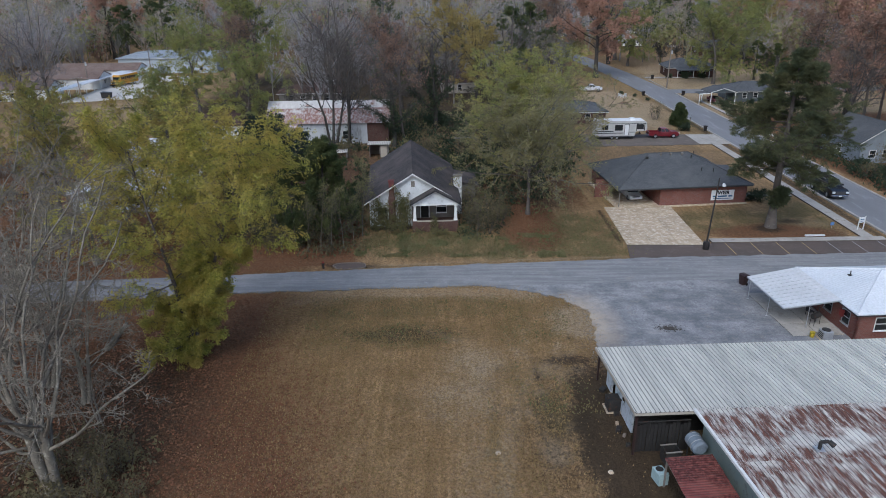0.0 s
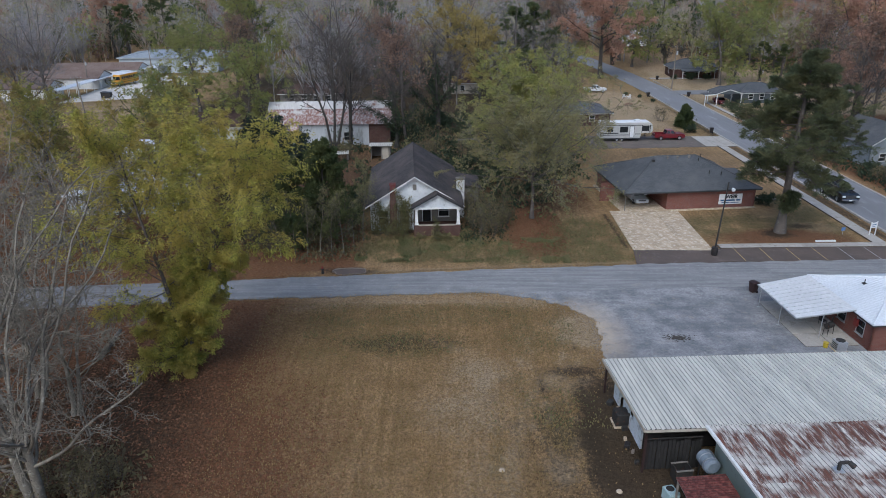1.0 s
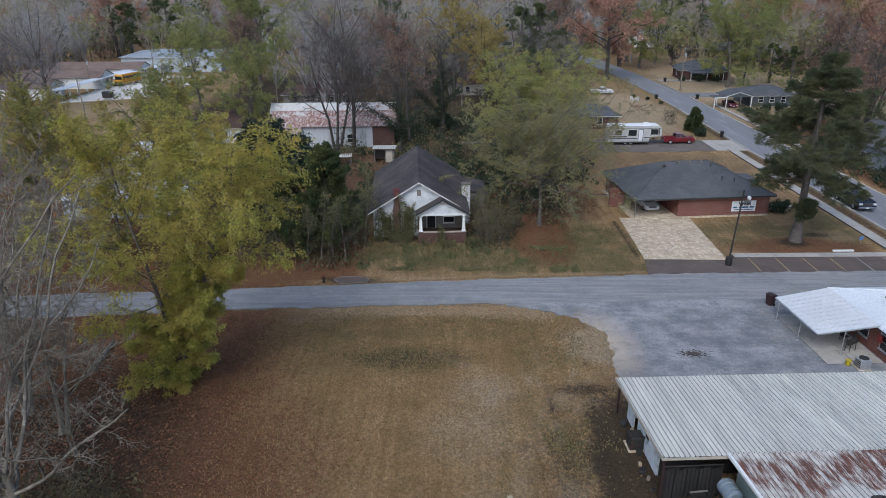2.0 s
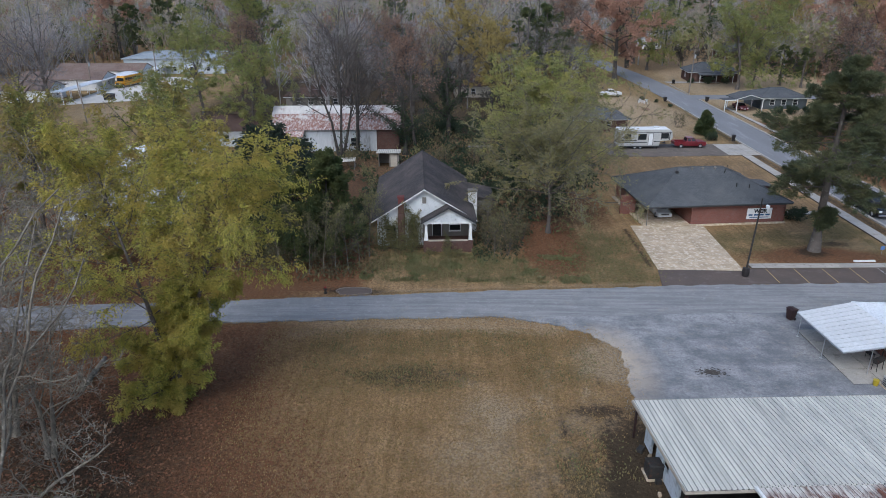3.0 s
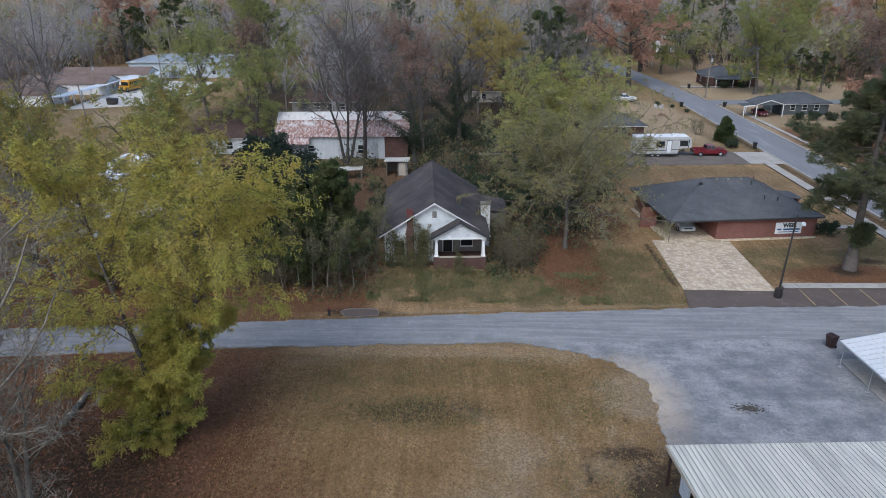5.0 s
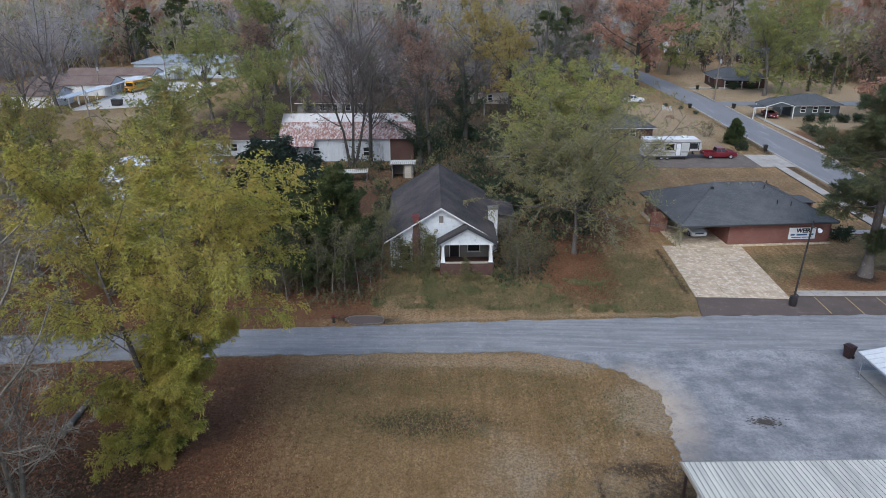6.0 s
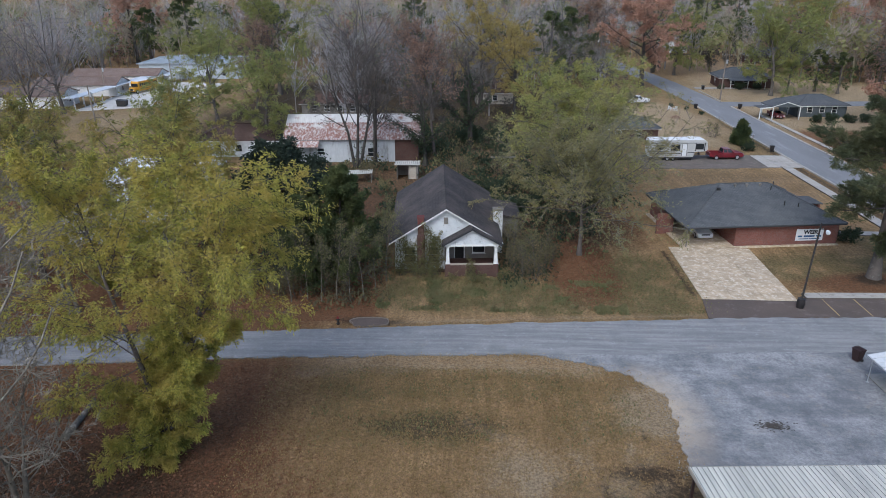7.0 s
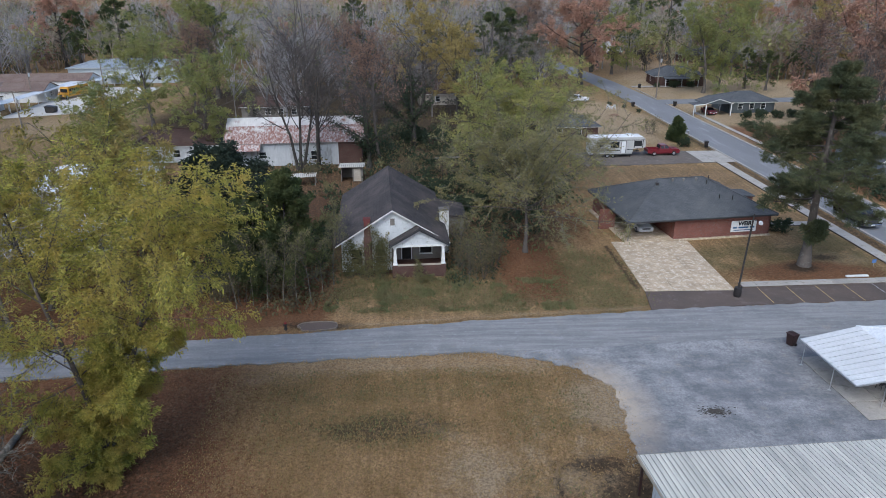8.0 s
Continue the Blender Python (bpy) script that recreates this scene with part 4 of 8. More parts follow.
BARE = dict(height=17, r=0.28, n=(11, 8, 7, 4), start=(0.28, 0.2, 0.15, 0.1), angle=(42, 40, 42, 40), ratio=(0.55, 0.5, 0.5, 0.55), thin=(0.5, 0.5, 0.5, 0.6), min_r=0.018,
            wander=(0.06, 0.12, 0.17, 0.2, 0.2), lift=(0.03, 0.08, 0.05, 0.03, 0.0), shape=dome(0.7, 0.3, 0.3), wood_levels=2)


def with_(spec, **kw):
    return {**spec, **kw}


at = lambda x, y, rz=0.0, s=1.0: pose(x, y, float(height_at(np.array([x]), np.array([y]))[0]), rz=rz) @ Matrix.Scale(s, 4)


# beside the lot: the big yellowing tree, two stems from one foot, a hanging skirt, a waist and a broad crown
def yellow_shape(t):
    """Limb lengths up the stem: a low skirt, a waist, then the broad crown."""
    return float(np.interp(t, [0.0, 0.05, 0.12, 0.20, 0.30, 0.48, 0.60, 1.0], [0.10, 0.20, 0.20, 0.12, 0.15, 0.43, 0.42, 0.24]))


YELLOW = with_(BROAD, height=18.2, r=0.22, n=(31, 14, 7), start=(0.04, 0.08, 0.06), angle=(64, 42, 40), fan=-54, ratio=(1.0, 0.40, 0.40), min_r=0.012, jitter=0.32, taper=0.16,
               wander=(0.05, 0.10, 0.16, 0.2), lift=(0.015, 0.035, -0.05, -0.13), shape=yellow_shape, thin_from=3)
tree("tree", with_(YELLOW, stems=[(0, 0, -0.02, 0.03, 0.97), (0.3, 0.15, 0.17, 0.03, 0.95, 0.34), (0.15, -0.2, 0.05, -0.03, 0.36)], bare_share=0.10), 17, M["bark_mid"], M["leaf_yellow"], (6, (0.10, 0.10, 0.09), 0.205, 0.30, 0.8, 0.5),
     "tall tree with yellow-green autumn leaves hanging near the ground", m=at(-20.05, 47.4), crown_label="yellow-green drooping leaves")
# the bare grey tree in front of it, two short trunks from one foot and long crooked limbs
FORK = with_(BARE, thin_from=4, height=5.4, r=0.32, n=(11, 10, 8, 4), segs=(6, 9, 7, 4, 3), start=(0.62, 0.22, 0.15, 0.1), thin=(0.44, 0.52, 0.54, 0.6), min_r=0.019, twig_mat=M["bark_grey"],
             wander=(0.05, 0.19, 0.30, 0.38, 0.42), angle=(43, 46, 48, 46), fan=-62, ratio=(2.75, 0.34, 0.40, 0.46), lift=(0.03, 0.045, 0.02, 0.0, -0.03), shape=lambda t: 0.80 + 0.22 * t, taper=0.72, jitter=0.22,
             stems=[(0, 0, -0.10, 0.02, 1.1), (0.26, 0.10, -0.01, 0.08, 0.92)])
tree("bare_tree", FORK, 5, M["bark_grey"], None, None, "leafless pale grey tree with a forked trunk", m=at(-22.9, 32.1))
BARE2 = with_(FORK, height=4.6, r=0.17, n=(6, 7, 6, 4), min_r=0.019, ratio=(2.1, 0.40, 0.42, 0.5), angle=(28, 44, 46, 44), stems=[(0, 0, 0.02, 0, 1.0), (0.3, 0.1, 0.12, 0.05, 0.85)])
bt = tree("bare_tree", BARE2, 24, M["bark_grey"], None, None, "leafless grey tree beside the lot", m=at(-25.8, 41.8), group="bare grey trees")
copy_thing(bt, at(-31.5, 37.5, 130, 1.0))
copy_thing(bt, at(-23.6, 39.6, 200, 0.45))
for x, y, a, k in ((-34.0, 47.0, 250, 1.1), (-37.5, 54.5, 40, 1.25), (-43, 60.0, 120, 1.3), (-36.5, 67.5, 200, 1.2), (-47, 50, 290, 1.3), (-29.5, 44.0, 340, 1.15)):
    copy_thing(bt, at(x, y, a, k))

# across the lane, behind the yellow tree
YOUNG = with_(BROAD, height=12.2, r=0.3, n=(24, 8, 5), start=(0.14, 0.12, 0.12), angle=(60, 40, 40), fan=-66, ratio=(1.0, 0.38, 0.42), min_r=0.02, jitter=0.35, lift=(0.01, 0.035, -0.05, -0.16), thin_from=2, bare_share=0.15,
              shape=lambda t: 0.12 + 1.33 * t if t < 0.12 else (0.28 + (t - 0.12) * 0.95 if t < 0.48 else 0.622 - (t - 0.48) * 0.36))
yl = tree("tree", YOUNG, 12, M["bark_mid"], M["leaf_autumn"], (5, (0.16, 0.16, 0.12), 0.34, 0.34, 0.7, 0.5),
          "tree with thinning yellow-green leaves", m=at(-43.5, 74), group="yellow-green trees")
for x, y, a, k in ((-34.5, 71.0, 40, 0.80), (-52, 66.5, 100, 1.02), (-62, 80, 200, 1.0), (-31, 84, 250, 0.8), (-57, 95, 20, 0.95), (-70, 100, 60, 0.95), (-64, 114, 160, 0.7), (-84, 108, 220, 0.8), (-78, 92, 280, 1.0), (-28, 73, 120, 1.12), (-50, 124, 40, 0.8), (-40, 98, 310, 0.75)):
    copy_thing(yl, at(x, y, a, k))
ol = tree("tree", with_(BROAD, height=12.5, r=0.34, n=(17, 7, 5), start=(0.28, 0.15, 0.12), thin_from=2, jitter=0.35, bare_share=0.15), 14, M["bark_mid"],
          M["leaf_green"], (8, (0.2, 0.2, 0.14), 0.36, 0.4, 0.4, 0.4), "tall tree with thin green leaves", m=at(-54.3, 155.5, 0, 1.05), group="green trees")
for x, y, a, k in ((-50.5, 191.8, 60, 1.5), (-47, 118, 140, 0.75), (-36, 128, 200, 0.95), (75.5, 192.5, 20, 1.2), (81, 196, 80, 0.95), (62, 232, 150, 1.1), (99, 232, 200, 1.2)):
    copy_thing(ol, at(x, y, a, k))

# beside the old house
tree("magnolia", with_(BROAD, height=11.5, r=0.28, n=(34, 8, 5), start=(0.05, 0.2, 0.15), angle=(58, 46, 45), shape=spans(0.36, 0.42, 0.26), thin_from=3, jitter=0.3), 31, M["bark_dark"], M["leaf_dark"],
     (6, (0.28, 0.28, 0.25), 0.36, 0.5, 0.1, 0.2), "dark evergreen magnolia beside the old house", m=at(-19.3, 77.5), crown_label="dark glossy leaves")
CEDAR = dict(thin_from=2, jitter=0.3, height=10.8, r=0.18, n=(40, 8, 4), start=(0.06, 0.15, 0.1), angle=(68, 40, 38), ratio=(0.45, 0.38, 0.4), thin=(0.4, 0.5, 0.5), min_r=0.012, wander=(0.02, 0.08, 0.12, 0.15),
             lift=(0.02, 0.07, 0.05, 0.0), shape=cone, wood_levels=3, fan=-20)
ced = tree("cedar", CEDAR, 33, M["bark_dark"], M["leaf_cedar"], (6, (0.12, 0.12, 0.13), 0.33, 0.36, -1.0, 0.6), "conical green cedar beside the old house", m=at(-13.4, 74.6, 0, 1.06), group="cedars")
copy_thing(ced, at(-16.9, 73.6, 130, 0.86))
tree("cedar", with_(CEDAR, height=4.2, r=0.1, n=(46, 6, 4), start=(0.02, 0.1, 0.1), ratio=(0.40, 0.4, 0.4)), 34, M["bark_dark"], M["leaf_cedar"], (9, (0.14, 0.14, 0.14), 0.34, 0.45, -0.5, 0.5), "small dense conical cedar on a lawn", m=at(47.9, 137), group="cedars")
SAP = dict(thin_from=3, height=7.0, r=0.05, n=(10, 6, 4), start=(0.25, 0.2, 0.1), angle=(38, 36, 36), ratio=(0.42, 0.45, 0.5), thin=(0.6, 0.6, 0.6), min_r=0.011, wander=(0.05, 0.12, 0.16, 0.2),
           lift=(0.04, 0.08, 0.04, 0.0), shape=dome(0.8, 0.3, 0.3), wood_levels=0, twig_mat=M["bark_mid"])
sap = tree("sapling", with_(SAP, bare_share=0.55), 41, M["bark_grey"], M["weed"], (2, (0.12, 0.12, 0.12), 0.16, 0.4, 0.2, 0.3), "slender pale sapling with few leaves", m=at(-10.9, 71.2), group="saplings")
for x, y, a, k in ((-12.1, 70.6, 50, 0.9), (-13.4, 70.9, 110, 1.0), (-14.8, 70.4, 170, 0.85), (-16.2, 70.8, 230, 0.95), (-17.6, 70.2, 290, 0.9), (-9.9, 72.4, 20, 0.8), (-9.2, 75.0, 75, 0.95),
                   (-9.6, 78.0, 140, 1.0), (4.2, 74.6, 200, 0.6), (5.6, 76.0, 260, 0.7), (3.6, 78.5, 30, 0.8), (6.8, 79.2, 90, 0.65)):
    copy_thing(sap, at(x, y, a, k))
tree("tree", with_(BROAD, height=9.0, r=0.25, thin_from=3, jitter=0.3, n=(30, 10, 7), start=(0.50, 0.10, 0.12), angle=(54, 46, 46), fan=-50, lift=(0.02, 0.02, -0.01, -0.03), ratio=(1.0, 0.36, 0.40), min_r=0.022, twig_mat=M["bark_grey"], wood_levels=1, shape=spans(1.30, 1.25, 0.72)), 51, M["bark_mid"],
     M["leaf_thin"], (5, (0.16, 0.16, 0.08), 0.24, 0.36, 0.5, 0.5), "spreading tree with thin olive leaves beside the old house", m=at(11.0, 82.5), crown_label="thin olive leaves on pale twigs")
tree("tree", with_(BROAD, height=11.6, r=0.34, thin_from=3, jitter=0.3, n=(34, 9, 6), start=(0.3, 0.12, 0.15), angle=(56, 46, 46), fan=-56, ratio=(1.0, 0.38, 0.42), shape=spans(0.80, 0.95, 0.66)), 52, M["bark_mid"], M["leaf_fade"],
     (8, (0.18, 0.18, 0.13), 0.29, 0.38, 0.5, 0.4), "tall tree with fading green leaves", m=at(13.4, 104))

# the pine by the parking strip, with bare lower trunk and uneven tufted limbs
PINE = dict(stems=[(0, 0, -0.02, 0, 1.0)], thin_from=2, jitter=0.30, height=20.0, r=0.50, n=(48, 11, 5), start=(0.36, 0.22, 0.10), angle=(82, 44, 44), ratio=(0.335, 0.36, 0.42), thin=(0.30, 0.5, 0.5), min_r=0.018,
            wander=(0.006, 0.1, 0.13, 0.16), lift=(0.05, 0.015, 0.0, 0.02), shape=dome(0.62, 0.30, 0.16), wood_levels=3, fan=-46, taper=0.2)
tree("pine_tree", with_(PINE, bare_share=0.1), 61, M["bark_mid"], M["leaf_pine"], (15, (0.16, 0.16, 0.05), 0.36, 0.15, -0.15, 0.5), "tall pine with a bare lower trunk and dark tufted limbs", m=at(39.7, 77.5))
tuft = tree("pine_sprout", with_(SAP, height=2.4, n=(12, 5, 3), start=(0.1, 0.1, 0.1)), 62, M["bark_mid"], M["leaf_pine"], (10, (0.1, 0.1, 0.1), 0.28, 0.25, -0.2, 0.5), "dense low sprout of needles round the pine trunk", "tree", m=at(39.9, 77.2))
tuft.location.z = 2.1
tuft.scale = (1.35, 1.35, 1.25)
pn = tree("pine_tree", with_(PINE, height=17, n=(16, 6, 2), start=(0.25, 0.2, 0.15)), 63, M["bark_mid"], M["leaf_cedar"], (9, (0.25, 0.25, 0.12), 0.55, 0.35, -0.3, 0.4), "green pine among bare trees", m=at(-13, 172), group="far pines")
for x, y, a, k in ((21, 205, 40, 1.15), (27, 212, 70, 1.2), (90, 200, 10, 0.62), (94, 196, 60, 0.6), (104, 300, 30, 1.5), (88, 290, 200, 1.4), (-64, 245, 80, 1.2), (-100, 260, 180, 1.3), (-112, 255, 20, 1.1), (-20, 262, 120, 1.3)):
    copy_thing(pn, at(x, y, a, k))

# bare trees before and round the warehouse, and through the middle distance
MID = with_(BARE, thin_from=3, height=17, r=0.26, n=(8, 6, 5, 3), min_r=0.028, twig_mat=M["twig"], ivy=(6.0, 5, 0.3), stems=[(0, 0, 0.05, 0, 1.0), (0.3, 0.1, 0.28, 0.1, 0.9), (-0.25, 0, -0.25, 0.05, 0.95)], start=(0.35, 0.2, 0.15, 0.1))
b1 = tree("bare_tree", with_(MID, twig_mat=M["bark_mid"]), 71, M["bark_dark"], None, None, "leafless dark tree with several stems", m=at(-18.9, 119.0), group="bare trees")
b2 = tree("bare_tree", with_(MID, ivy=None, stems=[(0, 0, 0.02, 0, 1.0)], height=9, r=0.36, n=(11, 8, 6, 5), start=(0.38, 0.22, 0.15, 0.1), ratio=(1.15, 0.45, 0.42, 0.5), angle=(38, 40, 42, 42), fan=-40, shape=dome(0.9, 0.5, 0.9), taper=0.5,
                             segs=(6, 6, 4, 3, 2), wander=(0.05, 0.12, 0.18, 0.24, 0.28), min_r=0.022), 72, M["bark_mid"], None, None, "tall leafless grey-brown winter tree", m=at(-92.6, 164.5, 0, 1.3), group="bare trees")
b3 = tree("bare_tree", with_(MID, ivy=None, stems=[(0, 0, -0.04, 0, 1.0)], height=17, n=(12, 7, 5, 4), twig_mat=M["bark_mid"]), 73, M["bark_mid"], M["leaf_orange"], (1, (0.3, 0.3, 0.2), 0.34, 0.5, 0.3, 0.3),
          "tall tree with few brown leaves remaining", m=at(-7, 128), group="bare trees")
gd = tree("tree", with_(BROAD, height=13, r=0.42, n=(14, 6, 5), start=(0.42, 0.25, 0.15), bare_share=0.3, min_r=0.03, thin_from=2, jitter=0.3), 74, M["bark_dark"], M["leaf_gold"],
          (10, (0.24, 0.24, 0.16), 0.36, 0.45, 0.4, 0.4), "large tree with gold-brown leaves", m=at(1.5, 172, 90, 1.22), group="gold-brown trees")
orr = tree("oak_tree", with_(BROAD, height=13.5, r=0.5, n=(15, 6, 5), start=(0.38, 0.25, 0.15), bare_share=0.2, min_r=0.03, thin_from=2, jitter=0.3), 75, M["bark_dark"], M["leaf_russet"],
           (12, (0.26, 0.26, 0.18), 0.42, 0.45, 0.4, 0.4), "large oak with orange-brown leaves beside the street", m=at(46.0, 206, 0, 1.38), group="orange-brown trees")
iv = tree("bare_tree", with_(MID, height=13.5, r=0.42, n=(11, 7, 6, 3), start=(0.22, 0.3, 0.15, 0.1), angle=(50, 44, 44, 42), stems=[(0, 0, 0, 0, 1.0)], twig_mat=M["bark_mid"], ivy=(11.5, 28, 0.95)), 79, M["bark_dark"], None, None,
     "leafless spreading tree clad in dark ivy", m=at(-1.0, 134.5, 0, 1.15), group="ivy-clad trees")
copy_thing(iv, at(-8.2, 120.5, 70, 0.78))
for ob, spots in ((b1, ((-16.0, 119.6, 80, 0.95), (20, 128, 40, 0.85), (-22, 142, 100, 1.0), (57, 238, 30, 1.2), (41, 250, 80, 1.2), (70, 118, 30, 0.9))),
                  (b2, ((-112, 168, 60, 1.0), (-104, 154, 120, 0.9), (-128, 180, 200, 1.1), (-88, 146, 240, 0.8), (-9, 158, 40, 0.9), (-26, 178, 130, 1.1), (16, 172, 80, 0.95), (30, 242, 10, 1.2), (5, 205, 70, 1.1), (78, 108, 90, 0.9), (86, 128, 150, 1.0),
                        (-140, 165, 10, 1.1), (96, 160, 210, 1.0), (62, 250, 260, 1.2), (-30, 196, 310, 1.1))),
                  (b3, ((65.4, 116.8, 40, 0.8), (-16, 168, 180, 1.05), (76, 122, 300, 1.15), (83, 112, 20, 1.2), (90, 140, 80, 1.1), (33, 225, 140, 1.2), (74, 96, 200, 1.0), (-50, 170, 260, 1.0), (82, 152, 320, 1.1))),
                  (gd, ((8.5, 160, 200, 0.8), (108, 250, 90, 1.1), (92, 120, 250, 0.9), (120, 215, 10, 1.0))),
                  (orr, ((80, 135, 100, 0.95),  (112, 262, 160, 1.0), (130, 240, 220, 1.1), (90, 100, 30, 0.9), (-120, 262, 80, 1.0)))):
    for x, y, a, k in spots:
        copy_thing(ob, at(x, y, a, k))

# shrubs
M["brush_brown"] = leafy("tangled_brown_brush", (0.18, 0.15, 0.088), (0.10, 0.085, 0.055), (0.21, 0.18, 0.085))
SHRUB = dict(thin_from=1, height=2.6, r=0.03, n=(4, 3), start=(0.15, 0.1), angle=(40, 42), ratio=(0.5, 0.55), thin=(0.6, 0.6), min_r=0.01, wander=(0.12, 0.18, 0.2), lift=(0.05, 0.03, 0.0),
             shape=dome(0.9, 0.4, 0.5), wood_levels=0, stems=[(0.35 * math.cos(2.4 * i), 0.35 * math.sin(2.4 * i), 0.45 * math.cos(2.4 * i), 0.45 * math.sin(2.4 * i), 0.75 + 0.05 * (i % 6)) for i in range(7)])
s_green = tree("shrub", SHRUB, 81, M["bark_mid"], M["leaf_ivy"], (4, (0.22, 0.22, 0.22), 0.39, 0.5, 0.0, 0.2), "dense dark green shrub", "shrub", m=at(42.4, 87.6, 0, 0.62), group="shrubs")
s_olive = tree("shrub", with_(SHRUB, height=3.2), 82, M["bark_mid"], M["weed"], (3, (0.24, 0.24, 0.24), 0.30, 0.42, 0.2, 0.3), "overgrown olive shrub against the old house", "shrub", m=at(-6.2, 75.8, 0, 0.55), group="shrubs")
s_brown = tree("shrub", with_(SHRUB, height=2.8, wood_levels=0), 83, M["bark_mid"], M["brush_brown"], (2, (0.2, 0.2, 0.2), 0.22, 0.4, 0.3, 0.3), "tangled brown brush, mostly leafless", "shrub", m=at(4.0, 76.6), group="brush")
for x, y, a, k in ((47.7, 132, 40, 0.95), (66, 90, 10, 0.9), (65.5, 93, 70, 1.0), (65.8, 96.5, 140, 0.95), (66.2, 100, 200, 1.0), (66, 104, 250, 0.9), (65.6, 87, 300, 0.9), (66.4, 83, 20, 1.0),
                   (71, 157.5, 30, 1.0), (74, 157.8, 90, 1.1), (77.5, 157.5, 160, 1.0), (81, 158, 220, 1.1), (67, 203.5, 40, 0.8), (71.5, 203.2, 120, 1.2), (76, 203, 180, 0.9), (48.5, 172, 60, 0.45), (50, 166, 130, 0.45), (46, 176, 230, 0.5),
                   (-14.6, 82, 40, 1.2), (-11.5, 85, 140, 1.3), (-17, 86, 240, 1.4), (-3, 99, 30, 1.3), (-7.5, 100, 110, 1.2), (1.5, 98, 200, 1.4), (5, 96, 290, 1.5), (8, 100, 20, 1.3), (-24, 90, 70, 1.5),
                   (3, 104, 20, 1.6), (-2, 106, 120, 1.5), (9, 108, 220, 1.7), (-1.5, 138, 10, 1.5), (0.2, 137, 80, 1.7)):
    copy_thing(s_green, at(x, y, a, k))
for x, y, a, k in ((-4.6, 76.0, 120, 0.62), (-2.6, 75.2, 190, 0.45), (-0.6, 74.9, 250, 0.6), (0.4, 75.0, 310, 0.5), (-7.9, 76.2, 20, 0.45), (2.6, 75.6, 60, 0.6), (-10.5, 80, 100, 1.2), (-10.8, 84, 170, 1.1),
                   (-9.8, 88, 220, 1.2), (-12, 92, 280, 1.0), (-20, 104, 80, 1.2), (-13, 106, 140, 1.0), (-6, 108, 210, 1.2), (-26, 113, 260, 1.1), (16, 112, 20, 1.4), (20, 118, 90, 1.3), (14, 120, 160, 1.5)):
    copy_thing(s_olive, at(x, y, a, k))
for x, y, a, k in ((5.4, 75.6, 40, 0.9), (6.6, 77.5, 90, 1.0), (3.6, 79.2, 150, 1.1), (5.2, 81.5, 200, 1.0), (7.4, 80.0, 260, 0.9), (3.4, 84, 310, 1.1), (-15.2, 71.6, 20, 0.9), (-17.3, 71.3, 80, 1.0), (-19.0, 71.8, 140, 1.0),
                   (-13.2, 72, 200, 0.8), (-21, 73, 260, 1.1), (-22.3, 30.6, 320, 0.8), (-20.9, 33.4, 30, 0.95), (-19.8, 34.6, 90, 0.7), (-21.9, 35.2, 150, 0.9), (-24.2, 34.0, 210, 1.0), (-18.2, 32.0, 270, 0.5), (-20.3, 31.2, 60, 0.75),
                   (-24, 108, 40, 1.1), (-16, 112, 100, 1.0), (-2, 112, 160, 1.3), (4, 114, 220, 1.3), (10, 116, 280, 1.2), (45, 143, 340, 1.1), (63.5, 98, 20, 0.9), (68.5, 102, 140, 1.2), (69, 94, 200, 1.3), (70, 88, 260, 1.3)):
    copy_thing(s_brown, at(x, y, a, k))


# rank green tufts in the old house's front yard
def yard_weight(x, y):
    return np.clip(2.2 * vnoise(x, y, 0.45, 51) + 0.9 * vnoise(x, y, 1.6, 52) - 0.15, 0, 1) * ((x > -9.5) & (x < 13.5) & (y > 68.6))


# creepers up the front of the old house
VINE = with_(SHRUB, height=5.2, n=(7, 4), angle=(34, 40), ratio=(0.16, 0.5), start=(0.1, 0.1), wander=(0.03, 0.15, 0.2), lift=(0.05, 0.03, 0.0), stems=[(0.14 * (i - 2), 0, 0.05 * (i - 2), 0.01, 0.62 + 0.11 * ((i * 3) % 4)) for i in range(5)])
vine = tree("creeper", VINE, 86, M["bark_mid"], M["weed"], (2, (0.14, 0.10, 0.16), 0.18, 0.5, 0.2, 0.3), "green creeper climbing the white front of the house", "vine", m=at(-7.7, 76.35), group="creepers")
for x, y, a, k in ((-6.5, 76.35, 180, 0.8), (-5.0, 76.3, 0, 1.15), (-4.2, 76.4, 180, 0.95), (-0.9, 75.35, 0, 0.55)):
    copy_thing(vine, at(x, y, a, k))


